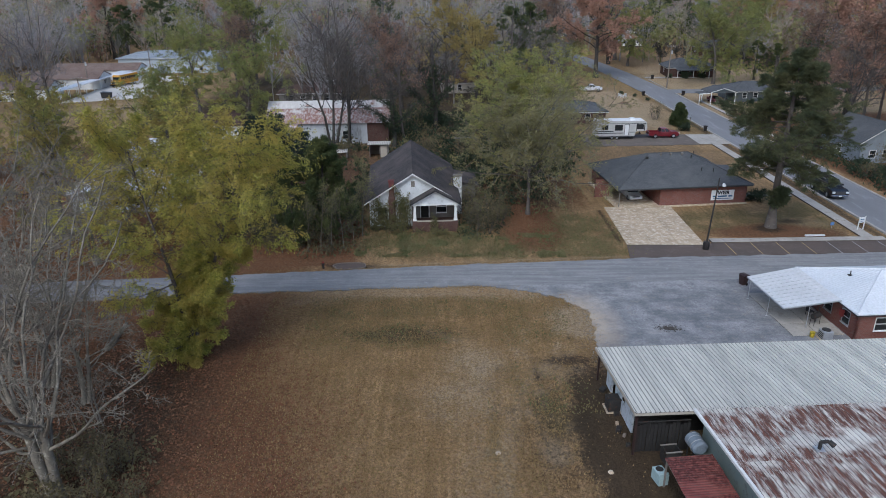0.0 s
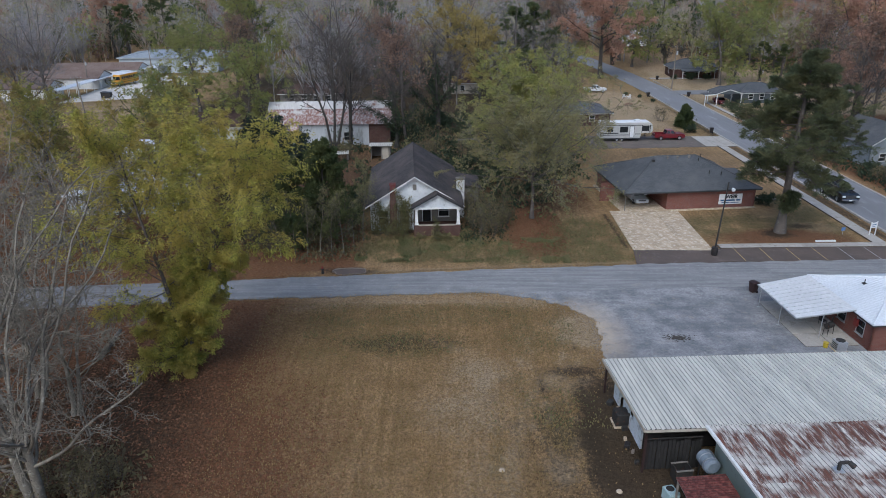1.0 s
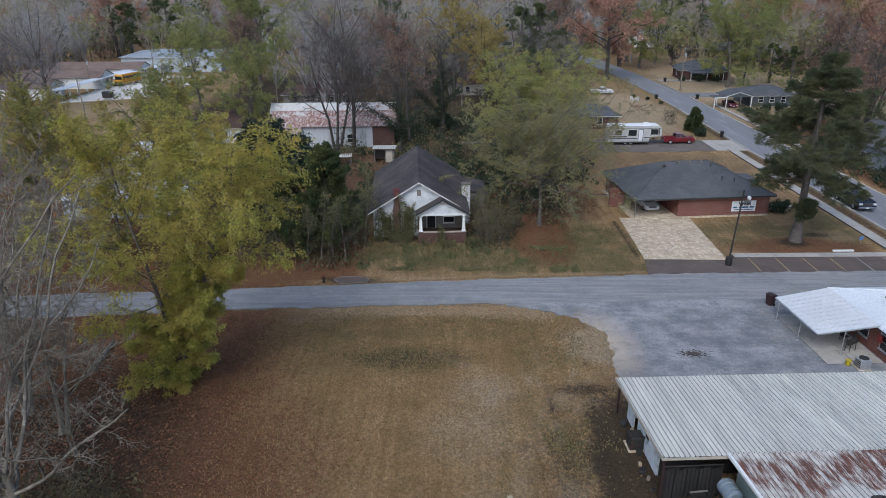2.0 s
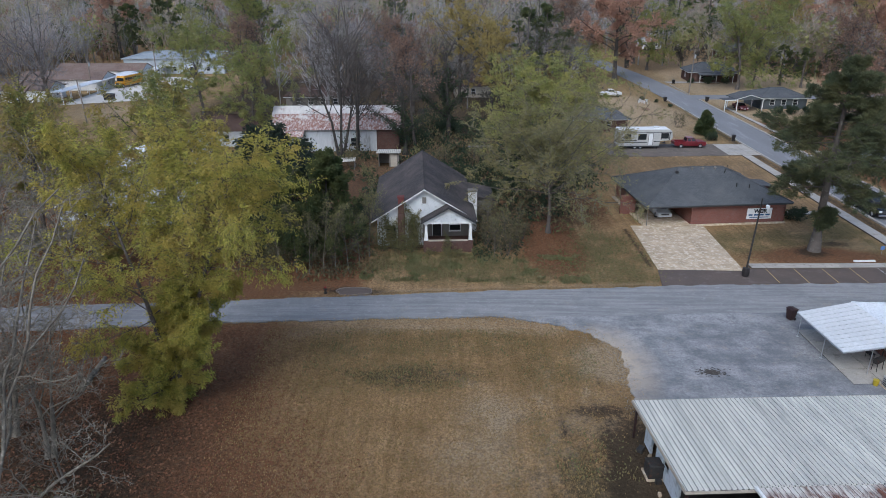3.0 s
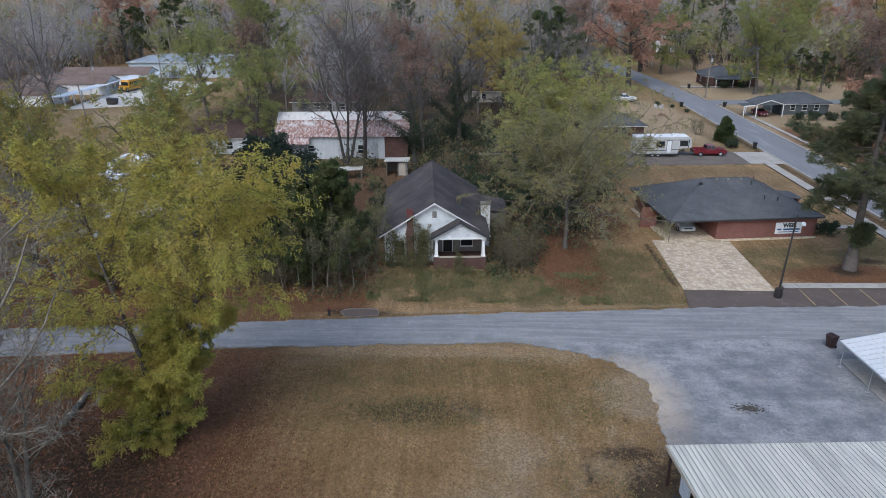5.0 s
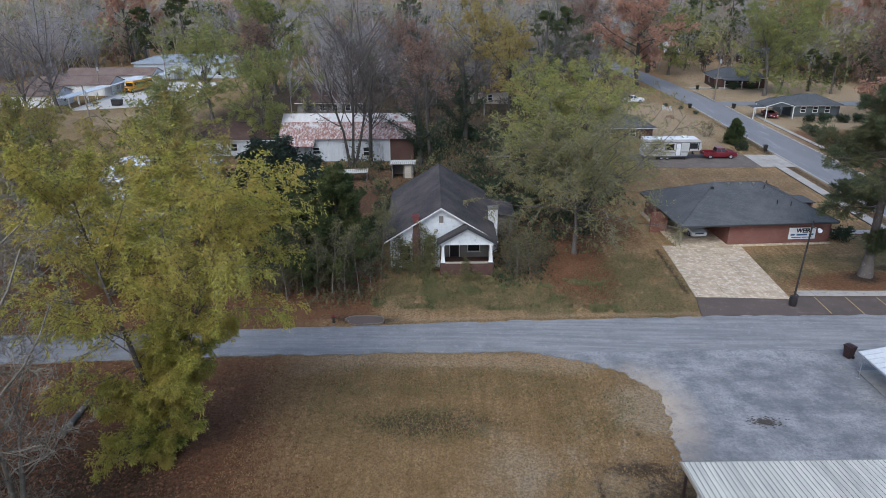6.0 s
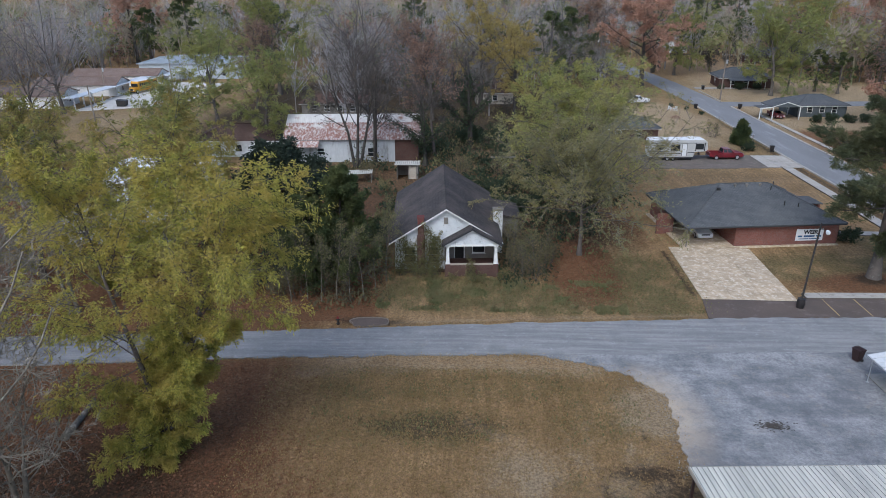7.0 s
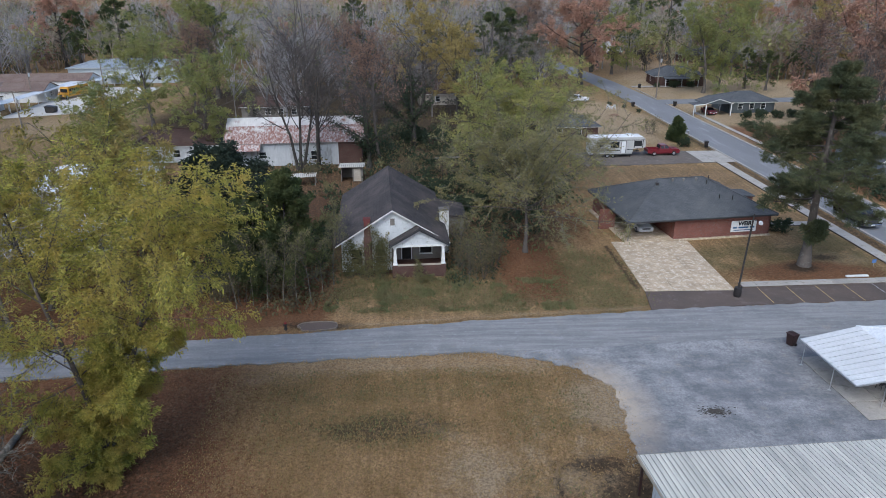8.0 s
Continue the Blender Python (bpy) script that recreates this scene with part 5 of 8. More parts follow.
# ---- far woods ----
def wood_tree(rng, kind):
    """The corners of the triangles of one far tree about 16 m high: trunk, fanned limbs, and thin twigs (bare) or lobes of leaf sprays."""
    def blades(p, q, w):
        side = np.cross(q - p, rng.normal(size=p.shape))
        side *= w / (np.linalg.norm(side, axis=1, keepdims=True) + 1e-9)
        return np.stack([p - side / 2, p + side / 2, q], 1).reshape(-1, 3)

    foot, fork = np.zeros((3, 3)), np.zeros((3, 3))
    foot[:, 2], fork[:, 2] = -0.5, 11.0
    out = [blades(foot, fork, 0.42)]
    n = 13 if kind == "bare" else 9
    az = np.arange(n) * 2.4 + rng.normal(size=n) * 0.3
    tilt = rng.uniform(0.12, 0.85, n)
    ln = rng.uniform(7.5, 11.0, n) * (1.05 - 0.28 * tilt)
    d = np.stack([np.sin(tilt) * np.cos(az), np.sin(tilt) * np.sin(az), np.cos(tilt)], -1)
    p = np.stack([np.zeros(n), np.zeros(n), rng.uniform(3.0, 6.5, n)], -1)
    q = p + d * ln[:, None] * (1.0 if kind == "bare" else 0.8)
    out.append(blades(p, q, 0.22))
    if kind == "bare":
        k = 215
        i = rng.integers(0, n, k)
        u = rng.uniform(0.25, 1.0, (k, 1))
        c = p[i] + (q[i] - p[i]) * u
        a = 0.75 * d[i] + rng.normal(size=(k, 3)) * 0.62 + np.array([0, 0, 0.28])
        a /= np.linalg.norm(a, axis=1, keepdims=True)
        out.append(blades(c, c + a * rng.uniform(1.2, 3.4, (k, 1)) * (1.25 - 0.5 * u), 0.13))
    else:
        k = 190
        i = rng.integers(0, n, k)
        c = p[i] + (q[i] - p[i]) * rng.uniform(0.45, 1.08, (k, 1)) + rng.normal(size=(k, 3)) * np.array([1.25, 1.25, 0.8])
        a = rng.normal(size=(k, 3)) * np.array([1, 1, 0.55])
        a /= np.linalg.norm(a, axis=1, keepdims=True)
        out.append(blades(c, c + a * rng.uniform(0.7, 1.7, (k, 1)), 0.85))
    return np.concatenate(out)


def woods(name, kind, material, count, seed, place, label, lo=0.75, hi=1.3):
    """A stand of far trees in one mesh; place gives the spots."""
    rng = np.random.default_rng(seed)
    molds = [wood_tree(rng, kind) for _ in range(9)]
    out = []
    for x, y in place(rng, count):
        a, k = rng.uniform(0, 6.28), rng.uniform(lo, hi)
        c, s = math.cos(a) * k, math.sin(a) * k
        m = molds[rng.integers(9)]
        kz = k * rng.uniform(0.9, 1.2)
        out.append(np.stack([m[:, 0] * c - m[:, 1] * s + x, m[:, 0] * s + m[:, 1] * c + y, m[:, 2] * kz], -1))
    v = np.concatenate(out)
    return tagged(new(name, raw_mesh(name, v, np.arange(len(v)).reshape(-1, 3), material)), label, "woods", kind="stuff")


def wood_spots(rng, count):
    """Spots over the country behind the town, clear of the streets and yards, thicker towards the near edge."""
    got = []
    while len(got) < count:
        y = 212 + 350 * rng.uniform() ** 1.4
        x = rng.uniform(-0.72, 0.80) * (y + 20)
        if -108 < x < -42 and y < 243:
            continue
        street = np.interp(y, [212, 255, 310, 900], [54, 50, 42, -20])
        if abs(x - street) < 9 and y < 340:
            continue
        if 56 < x < 97 and y < 236:
            continue
        if y < 350 and (abs(x - 80) < 9 and abs(y - 300) < 12 or abs(x - 60) < 8 and abs(y - 330) < 12 or abs(x - 103) < 9 and abs(y - 262) < 12):
            continue
        got.append((x, y))
    return got


def back_spots(rng, count):
    """Spots among the back yards between the warehouse and the far woods, clear of the houses."""
    got = []
    while len(got) < count:
        x, y = rng.uniform(-42, 34), rng.uniform(150, 222)
        if -29 < x < 0 and 157 < y < 173 or 1 < x < 26 and 168 < y < 200 or -60 < x < -40 and 145 < y < 200:
            continue
        got.append((x, y))
    return got


def side_spots(rng, count):
    """Spots in the near backs of the yards, to both sides."""
    got = []
    while len(got) < count:
        x, y = (rng.uniform(-210, -122), rng.uniform(120, 245)) if rng.uniform() < 0.5 else (rng.uniform(96, 200), rng.uniform(60, 230))
        if abs(y - 181) < 7 and x > 60 or 96 < x < 128 and 185 < y < 205:
            continue
        got.append((x, y))
    return got


# bark tones of the bare woods, lightened with distance haze in the colour
M["wood_grey_haze"] = leafy("hazy_bare_woods_grey", (0.54, 0.515, 0.515), (0.36, 0.34, 0.34), (0.17, 0.155, 0.14), 0.32, 0.06)
M["wood_brown_haze"] = leafy("hazy_bare_woods_brown", (0.54, 0.44, 0.385), (0.36, 0.285, 0.245), (0.30, 0.30, 0.16), 0.32, 0.06)
# low brush, its dark colour also giving the shade beneath the crowns
M["wood_shade"] = leafy("dark_shaded_understory", (0.115, 0.11, 0.095), (0.06, 0.062, 0.055), (0.13, 0.11, 0.09))
woods("far_woods", "bare", M["wood_grey_haze"], 800, 1, wood_spots, "leafless grey winter woods behind the town")
woods("far_woods", "bare", M["wood_brown_haze"], 460, 2, wood_spots, "leafless brown winter woods behind the town")
woods("far_woods", "leaf", M["leaf_orange"], 130, 3, wood_spots, "far trees with russet leaves", 0.6, 1.1)
woods("far_woods", "leaf", M["leaf_olive"], 190, 4, wood_spots, "far trees with olive leaves", 0.6, 1.15)
woods("far_woods", "leaf", M["leaf_cedar"], 200, 5, wood_spots, "far dark evergreen trees", 0.5, 1.15)
woods("far_woods", "leaf", M["wood_shade"], 700, 8, wood_spots, "dark understory at the foot of the woods", 0.25, 0.5)
woods("back_woods", "bare", M["wood_grey_haze"], 34, 9, back_spots, "leafless grey trees in the back yards", 0.6, 1.05)
woods("back_woods", "leaf", M["wood_shade"], 60, 10, back_spots, "dark brush in the back yards", 0.2, 0.4)
woods("side_woods", "bare", M["wood_brown_haze"], 150, 6, side_spots, "leafless trees behind the yards")
woods("side_woods", "leaf", M["leaf_olive"], 50, 7, side_spots, "olive trees behind the yards")
woods("side_woods", "leaf", M["wood_shade"], 110, 11, side_spots, "dark brush behind the yards", 0.22, 0.45)


def undergrowth(name, material, count, seed, box, keep, label, size=0.5, tall=2.2):
    """Tangled brush in one mesh: clumps of sprays, taller in the middle of each clump."""
    rng = np.random.default_rng(seed)
    vs = []
    made = 0
    while made < count:
        x, y = rng.uniform(box[0], box[2]), rng.uniform(box[1], box[3])
        if not keep(x, y):
            continue
        made += 1
        n = 46
        r, h = rng.uniform(0.9, 2.2), tall * rng.uniform(0.4, 1.2)
        az, q = rng.uniform(0, 6.28, n), rng.uniform(0, 1, n) ** 0.5
        c = np.stack([x + r * q * np.cos(az), y + r * q * np.sin(az), h * (1 - 0.75 * q * q) * rng.uniform(0.1, 1, n)], -1)
        a = rng.normal(size=(n, 3)) + np.array([0, 0, 0.7])
        a /= np.linalg.norm(a, axis=1, keepdims=True)
        b = np.cross(a, rng.normal(size=(n, 3)))
        b /= np.linalg.norm(b, axis=1, keepdims=True)
        s = size * rng.uniform(0.5, 1.4, (n, 1))
        a, b = a * s / 2, b * s * 0.22
        vs.append(np.stack([c - a, c + b, c + a, c - b], 1).reshape(-1, 3))
    v = np.concatenate(vs)
    v[:, 2] = np.maximum(v[:, 2], -0.02)
    return tagged(new(name, raw_mesh(name, v, np.arange(len(v)).reshape(-1, 4), material)), label, "undergrowth", kind="stuff")


def behind_house(x, y):
    """The overgrown yards behind the old house, clear of the buildings and the lawn."""
    if -9.5 < x < 6.5 and y < 94.5 or x > 14 and y < 100 or x > 21 or -32 < x < -9 and y > 119.5 and y < 134:
        return False
    if -19 < x < -8 and 106 < y < 116 or -24 < x < -12 and 93 < y < 105:
        return False
    if -48.5 < x < -33 and 83 < y < 94 or -53 < x < -36 and 99 < y < 111 or -48 < x < -32 and 124 < y < 135 or 24 < x and y > 117:
        return False
    return True


undergrowth("undergrowth", M["leaf_ivy"], 460, 31, (-34, 86, 22, 150), behind_house, "dark green undergrowth behind the old house", 0.55, 2.4)
undergrowth("undergrowth", M["brush_brown"], 190, 32, (-36, 84, 22, 175), behind_house, "tangled brown brush behind the old house", 0.6, 2.4)
undergrowth("undergrowth", M["leaf_ivy"], 60, 38, (2.6, 74.6, 8.6, 92), lambda x, y: x > 2.2 + (y - 76) * 0.02 and (x < 6.5 or y > 80), "dark green brush along the side of the old house", 0.4, 1.9)
undergrowth("undergrowth", M["weed"], 120, 33, (-34, 80, 20, 150), behind_house, "olive undergrowth among the trees", 0.5, 1.8)
undergrowth("undergrowth", M["brush_brown"], 60, 34, (-30, 68.5, -9.5, 80), lambda x, y: True, "brown brush under the evergreens", 0.45, 1.3)
undergrowth("undergrowth", M["brush_brown"], 26, 35, (-26, 29, -18.5, 37.5), lambda x, y: (x + 22) ** 2 / 14 + (y - 33.5) ** 2 / 16 < 1, "tangled brown brush round the bare tree", 0.4, 1.5)
undergrowth("undergrowth", M["leaf_ivy"], 70, 36, (62.5, 78, 67, 112), lambda x, y: True, "dark green hedge growth beside the street", 0.5, 2.2)
undergrowth("undergrowth", M["brush_brown"], 90, 37, (66, 80, 82, 130), lambda x, y: not (64 < x < 74 and 104 < y < 119), "brown brush beside the street", 0.6, 2.4)


# ---- buildings ----
def wall_build(length, height, thick, ops, m=None):
    """A wall along x with real openings (x0, z0, x1, z1)."""
    b = Build()
    xs = sorted({0.0, length, *[o[0] for o in ops], *[o[2] for o in ops]})
    for x0, x1 in zip(xs[:-1], xs[1:]):
        z = 0.0
        for o in sorted((o for o in ops if o[0] <= x0 + 1e-6 and o[2] >= x1 - 1e-6), key=lambda o: o[1]):
            if o[1] > z:
                b.box(x0, 0, z, x1, thick, o[1], m)
            z = o[3]
        if z < height:
            b.box(x0, 0, z, x1, thick, height, m)
    return b


def window(parent, m, w, h, bars=(1, 2), frame_mat=None, pane_mat=None, sill=True):
    """A window in an opening: frame with sash bars, panes, sill. m: its lower left corner on the wall's outer face, x along, y inwards."""
    win = new("window")
    win.parent, win.matrix_local = parent, m
    fm = frame_mat or M["white_paint"]
    b = Build()
    t = 0.07
    for x0, z0, x1, z1 in ((-t, -t, w + t, 0.0), (-t, h, w + t, h + t), (-t, 0, 0.0, h), (w, 0, w + t, h)):
        b.box(x0, -0.03, z0, x1, 0.08, z1)
    for i in range(1, bars[0] + 1 - 1 + 1 if bars[0] > 1 else 1):
        b.box(w * i / bars[0] - 0.02, 0.0, 0, w * i / bars[0] + 0.02, 0.06, h)
    for j in range(1, bars[1]):
        b.box(0, 0.0, h * j / bars[1] - 0.025, w, 0.06, h * j / bars[1] + 0.025)
    part("window_frame", b, fm, win)
    for j in range(bars[1]):
        part("pane", Build().box(0.005, 0.03, h * j / bars[1] + 0.026, w - 0.005, 0.045, h * (j + 1) / bars[1] - 0.026), pane_mat or M["glass"], win)
    if sill:
        part("window_sill", Build().box(-0.12, -0.1, -t - 0.05, w + 0.12, 0.0, -t), fm, win)
    return win


def door_part(parent, m, w, h, material, frame_mat=None):
    d = new("door")
    d.parent, d.matrix_local = parent, m
    part("door_leaf", Build().box(0.02, 0.03, 0, w - 0.02, 0.08, h - 0.02, c=0.01), material, d)
    b = Build().box(-0.09, -0.03, 0, 0, 0.1, h + 0.09).box(w, -0.03, 0, w + 0.09, 0.1, h + 0.09).box(0, -0.03, h, w, 0.1, h + 0.09)
    part("door_frame", b, frame_mat or M["white_paint"], d)
    part("door_handle", Build().tube((w - 0.1, 0.03, 1.0), (w - 0.1, -0.04, 1.0), 0.03, n=8), M["chrome"], d)
    return d


def gable_roof(parent, x0, x1, y0, y1, ze, zr, material, trim, thick=0.14, label="", prefix="roof"):
    """Two roof slopes with bargeboards; the ridge runs along y."""
    xm = 0.5 * (x0 + x1)
    for a, name in ((x0, prefix), (x1, prefix)):
        part(name, Build().profile([(a, ze), (xm, zr), (xm, zr + thick), (a, ze + thick)], y0, y1), material, parent, label)
    part("ridge_cap", Build().profile([(xm - 0.14, zr + thick - 0.085), (xm, zr + thick + 0.012), (xm + 0.14, zr + thick - 0.085), (xm, zr + thick + 0.035)], y0, y1), material, parent)
    for y in (y0, y1):
        b = Build()
        for a in (x0, x1):
            s = -0.05 if y == y0 else 0.003
            b.profile([(a, ze - 0.04), (xm, zr - 0.04), (xm, zr + thick - 0.05), (a, ze + thick - 0.05)], y + s, y + s + 0.047)
        part("bargeboard", b, trim, parent)


def gable_wall(x0, x1, z0, zr, y0, y1):
    return Build().profile([(x0, z0), (x1, z0), (0.5 * (x0 + x1), zr)], y0, y1)


def hip_roof(parent, x0, y0, x1, y1, ze, zr, inset, material, name="roof", thick=0.16, trim=None):
    """Four sloping faces, each of its own, with a fascia round the eaves."""
    ym = 0.5 * (y0 + y1)
    a, b = (x0 + inset, ym, zr), (x1 - inset, ym, zr)
    c = [(x0, y0, ze), (x1, y0, ze), (x1, y1, ze), (x0, y1, ze)]
    for f in ((c[0], c[1], b, a), (c[1], c[2], b), (c[2], c[3], a, b), (c[3], c[0], a)):
        part(name, Build().plate(f, thick * 0.6), material, parent)
    bb = Build().box(x0 + 0.02, y0 + 0.02, ze - thick - 0.06, x1 - 0.02, y0 + 0.06, ze - 0.05).box(x0 + 0.02, y1 - 0.06, ze - thick - 0.06, x1 - 0.02, y1 - 0.02, ze - 0.05)
    bb.box(x0 + 0.02, y0 + 0.06, ze - thick - 0.06, x0 + 0.06, y1 - 0.06, ze - 0.05).box(x1 - 0.06, y0 + 0.06, ze - thick - 0.06, x1 - 0.02, y1 - 0.06, ze - 0.05)
    part("fascia", bb, trim or M["white_paint"], parent)
    cap = Build()
    for p, q in ((a, b), (c[0], a), (c[1], b), (c[2], b), (c[3], a)):
        cap.tube(Vector(p) + Vector((0, 0, 0.01)), Vector(q) + Vector((0, 0, 0.01)), 0.09, n=6)
    part("ridge_cap", cap, material, parent)
    return a, b


def sheet_mesh(name, length, width, material, ribs=3, rise=0.035):
    """A ribbed roofing sheet along y, its ribs raised."""
    prof = []
    step = width / ribs
    for i in range(ribs):
        x = i * step
        prof += [(x, rise), (x + 0.035, rise), (x + 0.065, 0), (x + step * 0.5, 0.0), (x + step - 0.03, 0)]
    prof.append((width, rise))
    n = len(prof)
    vs = [(x, y, z) for y in (0, length) for x, z in prof] + [(x, y, z - 0.012) for y in (0, length) for x, z in prof]
    fs = [(i, i + 1, n + i + 1, n + i) for i in range(n - 1)] + [(2 * n + i, 3 * n + i, 3 * n + i + 1, 2 * n + i + 1) for i in range(n - 1)]
    fs += [(i, 2 * n + i, 2 * n + i + 1, i + 1) for i in range(n - 1)] + [(n + i, n + i + 1, 3 * n + i + 1, 3 * n + i) for i in range(n - 1)]
    fs += [(0, n, 3 * n, 2 * n), (n - 1, 3 * n - 1, 4 * n - 1, 2 * n - 1)]
    return Build().add(vs, fs).mesh(name, material)


def lay_sheets(parent, name, material, x0, count, y0, length, z0, z1, width=0.9, ribs=3, seed=0):
    """A row of sheets side by side along x, sloping from z0 at y0 to z1 at y0 + length."""
    rng = random.Random(seed)
    me = sheet_mesh(name, math.hypot(length, z1 - z0), width, material, ribs)
    tilt = math.degrees(math.atan2(z1 - z0, length))
    for i in range(count):
        ob = new(name, me)
        ob.parent = parent
        ob.matrix_local = pose(x0 + i * width, y0 + rng.uniform(-0.02, 0.02), z0 + 0.003 * (i % 2), rx=tilt + rng.uniform(-0.05, 0.05), rz=rng.uniform(-0.05, 0.05))


# the abandoned white house
def old_house():
    H = thing("house", pose(-8.45, 76.7, 0.12, rz=3.0), "abandoned white clapboard house with a dark shingle roof, overgrown with shrubs", "house")
    W, D, ZW, ZR = 10.3, 16.2, 3.62, 6.95
    part("foundation", Build().box(0.06, 0.06, -0.4, W - 0.06, D - 0.06, 0.55), M["brick_old"], H)
    # front wall left of the porch, recessed wall behind it
    ops = [(1.0, 1.25, 2.0, 2.85), (3.4, 1.25, 4.3, 2.85)]
    f = part("wall", wall_build(5.0, ZW - 0.5, 0.16, [(a, b - 0.5, c, d - 0.5) for a, b, c, d in ops], pose(0, 0, 0.5)), M["clapboard"], H)
    for a, b, c, d in ops:
        window(f, pose(a, 0.0, b), c - a, d - b)
    ops2 = [(1.1, 0.15, 2.05, 2.2), (3.0, 0.8, 4.2, 2.2)]
    # grey instead of white clapboard: the porch's shade is put into the wall colour
    r = part("wall", wall_build(W - 5.0, ZW - 0.5, 0.16, ops2, pose(5.0, 2.4, 0.5)), M["grey_wood"], H)
    door_part(r, pose(6.1, 2.4, 0.65), 0.95, 2.05, M["shade_and_door"])
    window(r, pose(8.0, 2.4, 1.3), 1.2, 1.4)
    part("wall", Build().box(4.84, 0.16, 0.5, 5.0, 2.4, ZW), M["clapboard"], H)
    side = [(2.0, 0.8, 2.9, 2.3), (6.5, 0.8, 7.4, 2.3), (11.5, 0.8, 12.4, 2.3)]
    for x, name in ((0.0, "wall"), (W, "wall")):
        mm = pose(x, D if x == 0 else 0, 0.5, rz=-90 if x == 0 else 90)
        w = part(name, wall_build(D, ZW - 0.5, 0.16, side, mm), M["clapboard"], H)
        for a, b, c, d in side:
            window(w, mm @ pose(a, 0, b), c - a, d - b)
    part("wall", Build().box(0.16, D - 0.16, 0.5, W - 0.16, D, ZW), M["clapboard"], H)
    part("floor", Build().box(0.16, 0.16, 0.45, W - 0.16, D - 0.16, 0.6), M["grey_wood"], H)
    gf = part("gable", gable_wall(-0.02, W + 0.02, ZW, ZR - 0.05, 0.0, 0.14), M["clapboard"], H)
    part("gable", gable_wall(-0.02, W + 0.02, ZW, ZR - 0.05, D - 0.14, D), M["clapboard"], H)
    part("gable_vent", Build().box(W / 2 - 0.22, -0.04, 5.3, W / 2 + 0.22, 0.0, 6.0, c=0.02), M["grey_wood"], gf)
    gable_roof(H, -0.55, W + 0.55, -0.55, D + 0.5, 3.38, ZR, M["shingle_old"], M["white_paint"], label="dark weathered shingle slope")
    # porch
    p = new("porch")
    p.parent, p.matrix_local = H, pose(0, 0, 0)
    tagged(p, "front porch with a small gable and tapered white columns")
    part("porch_floor", Build().box(5.0, -1.0, -0.35, W + 0.1, 2.4, 0.62), M["brick_old"], p)
    part("porch_wall", Build().box(5.05, -1.0, 0.62, W + 0.05, -0.75, 1.3), M["brick_old"], p, "low brown brick porch wall")
    part("porch_wall_cap", Build().box(5.0, -1.05, 1.3, W + 0.1, -0.7, 1.38), M["fascia"], p)
    for x in (5.05, W - 0.45):
        part("pier", Build().box(x, -1.08, -0.35, x + 0.5, -0.62, 1.42), M["brick_old"], p)
        b = Build()
        lo, hi = 0.19, 0.12
        cx, cy = x + 0.25, -0.85
        b.add([(cx + s * lo, cy + t * lo, 1.42) for s, t in ((-1, -1), (1, -1), (1, 1), (-1, 1))] + [(cx + s * hi, cy + t * hi, 3.2) for s, t in ((-1, -1), (1, -1), (1, 1), (-1, 1))],
              [(3, 2, 1, 0), (4, 5, 6, 7), (0, 1, 5, 4), (1, 2, 6, 5), (2, 3, 7, 6), (3, 0, 4, 7)])
        b.box(cx - 0.2, cy - 0.2, 3.2, cx + 0.2, cy + 0.2, 3.28).box(cx - 0.24, cy - 0.24, 1.42, cx + 0.24, cy + 0.24, 1.5)
        part("column", b, M["white_paint"], p, "tapered white wooden column")
    part("beam", Build().box(5.0, -1.0, 3.28, W + 0.1, -0.72, 3.5), M["white_paint"], p)
    part("porch_gable", gable_wall(5.0, W + 0.1, 3.5, 5.02, -0.98, -0.84), M["clapboard"], p)
    gable_roof(p, 4.72, W + 0.4, -1.35, 1.2, 3.42, 5.12, M["shingle_old"], M["dark_trim"], 0.2, prefix="porch_roof")
    part("porch_ceiling", Build().box(5.0, -0.72, 3.36, W, 2.38, 3.4), M["white_paint"], p)
    # chimneys
    c = part("chimney", Build().box(2.25, -0.42, -0.3, 3.05, 0.02, 4.2).box(2.33, -0.36, 4.2, 2.97, 0.2, 5.1), M["brick_old"], H, "tan and red brick chimney", 0.015)
    part("chimney_top", Build().box(2.33, -0.34, 5.1, 2.95, 0.2, 6.0).box(2.27, -0.4, 6.0, 3.01, 0.26, 6.18), M["chimney_red"], c)
    s = part("chimney", Build().box(W + 0.02, 5.0, -0.3, W + 1.0, 5.9, 5.0), M["white_paint"], H, "whitewashed side chimney", 0.02)
    part("chimney_cap", Build().box(W - 0.04, 4.92, 5.0, W + 1.08, 5.98, 5.12), M["grey_wood"], s)
    # low wing at the back
    w = new("wing")
    w.parent, w.matrix_local = H, pose(W, 9.6, 0)
    tagged(w, "low side wing with a dark roof")
    part("wing_wall", Build().box(0.02, 0, -0.4, 3.2, 5.0, 2.6), M["grey_wood"], w)
    part("wing_roof", Build().plate([(-0.3, -0.4, 3.45), (3.6, -0.4, 2.6), (3.6, 5.4, 2.6), (-0.3, 5.4, 3.45)], 0.12), M["shingle_old"], w)
    return H


old_house()


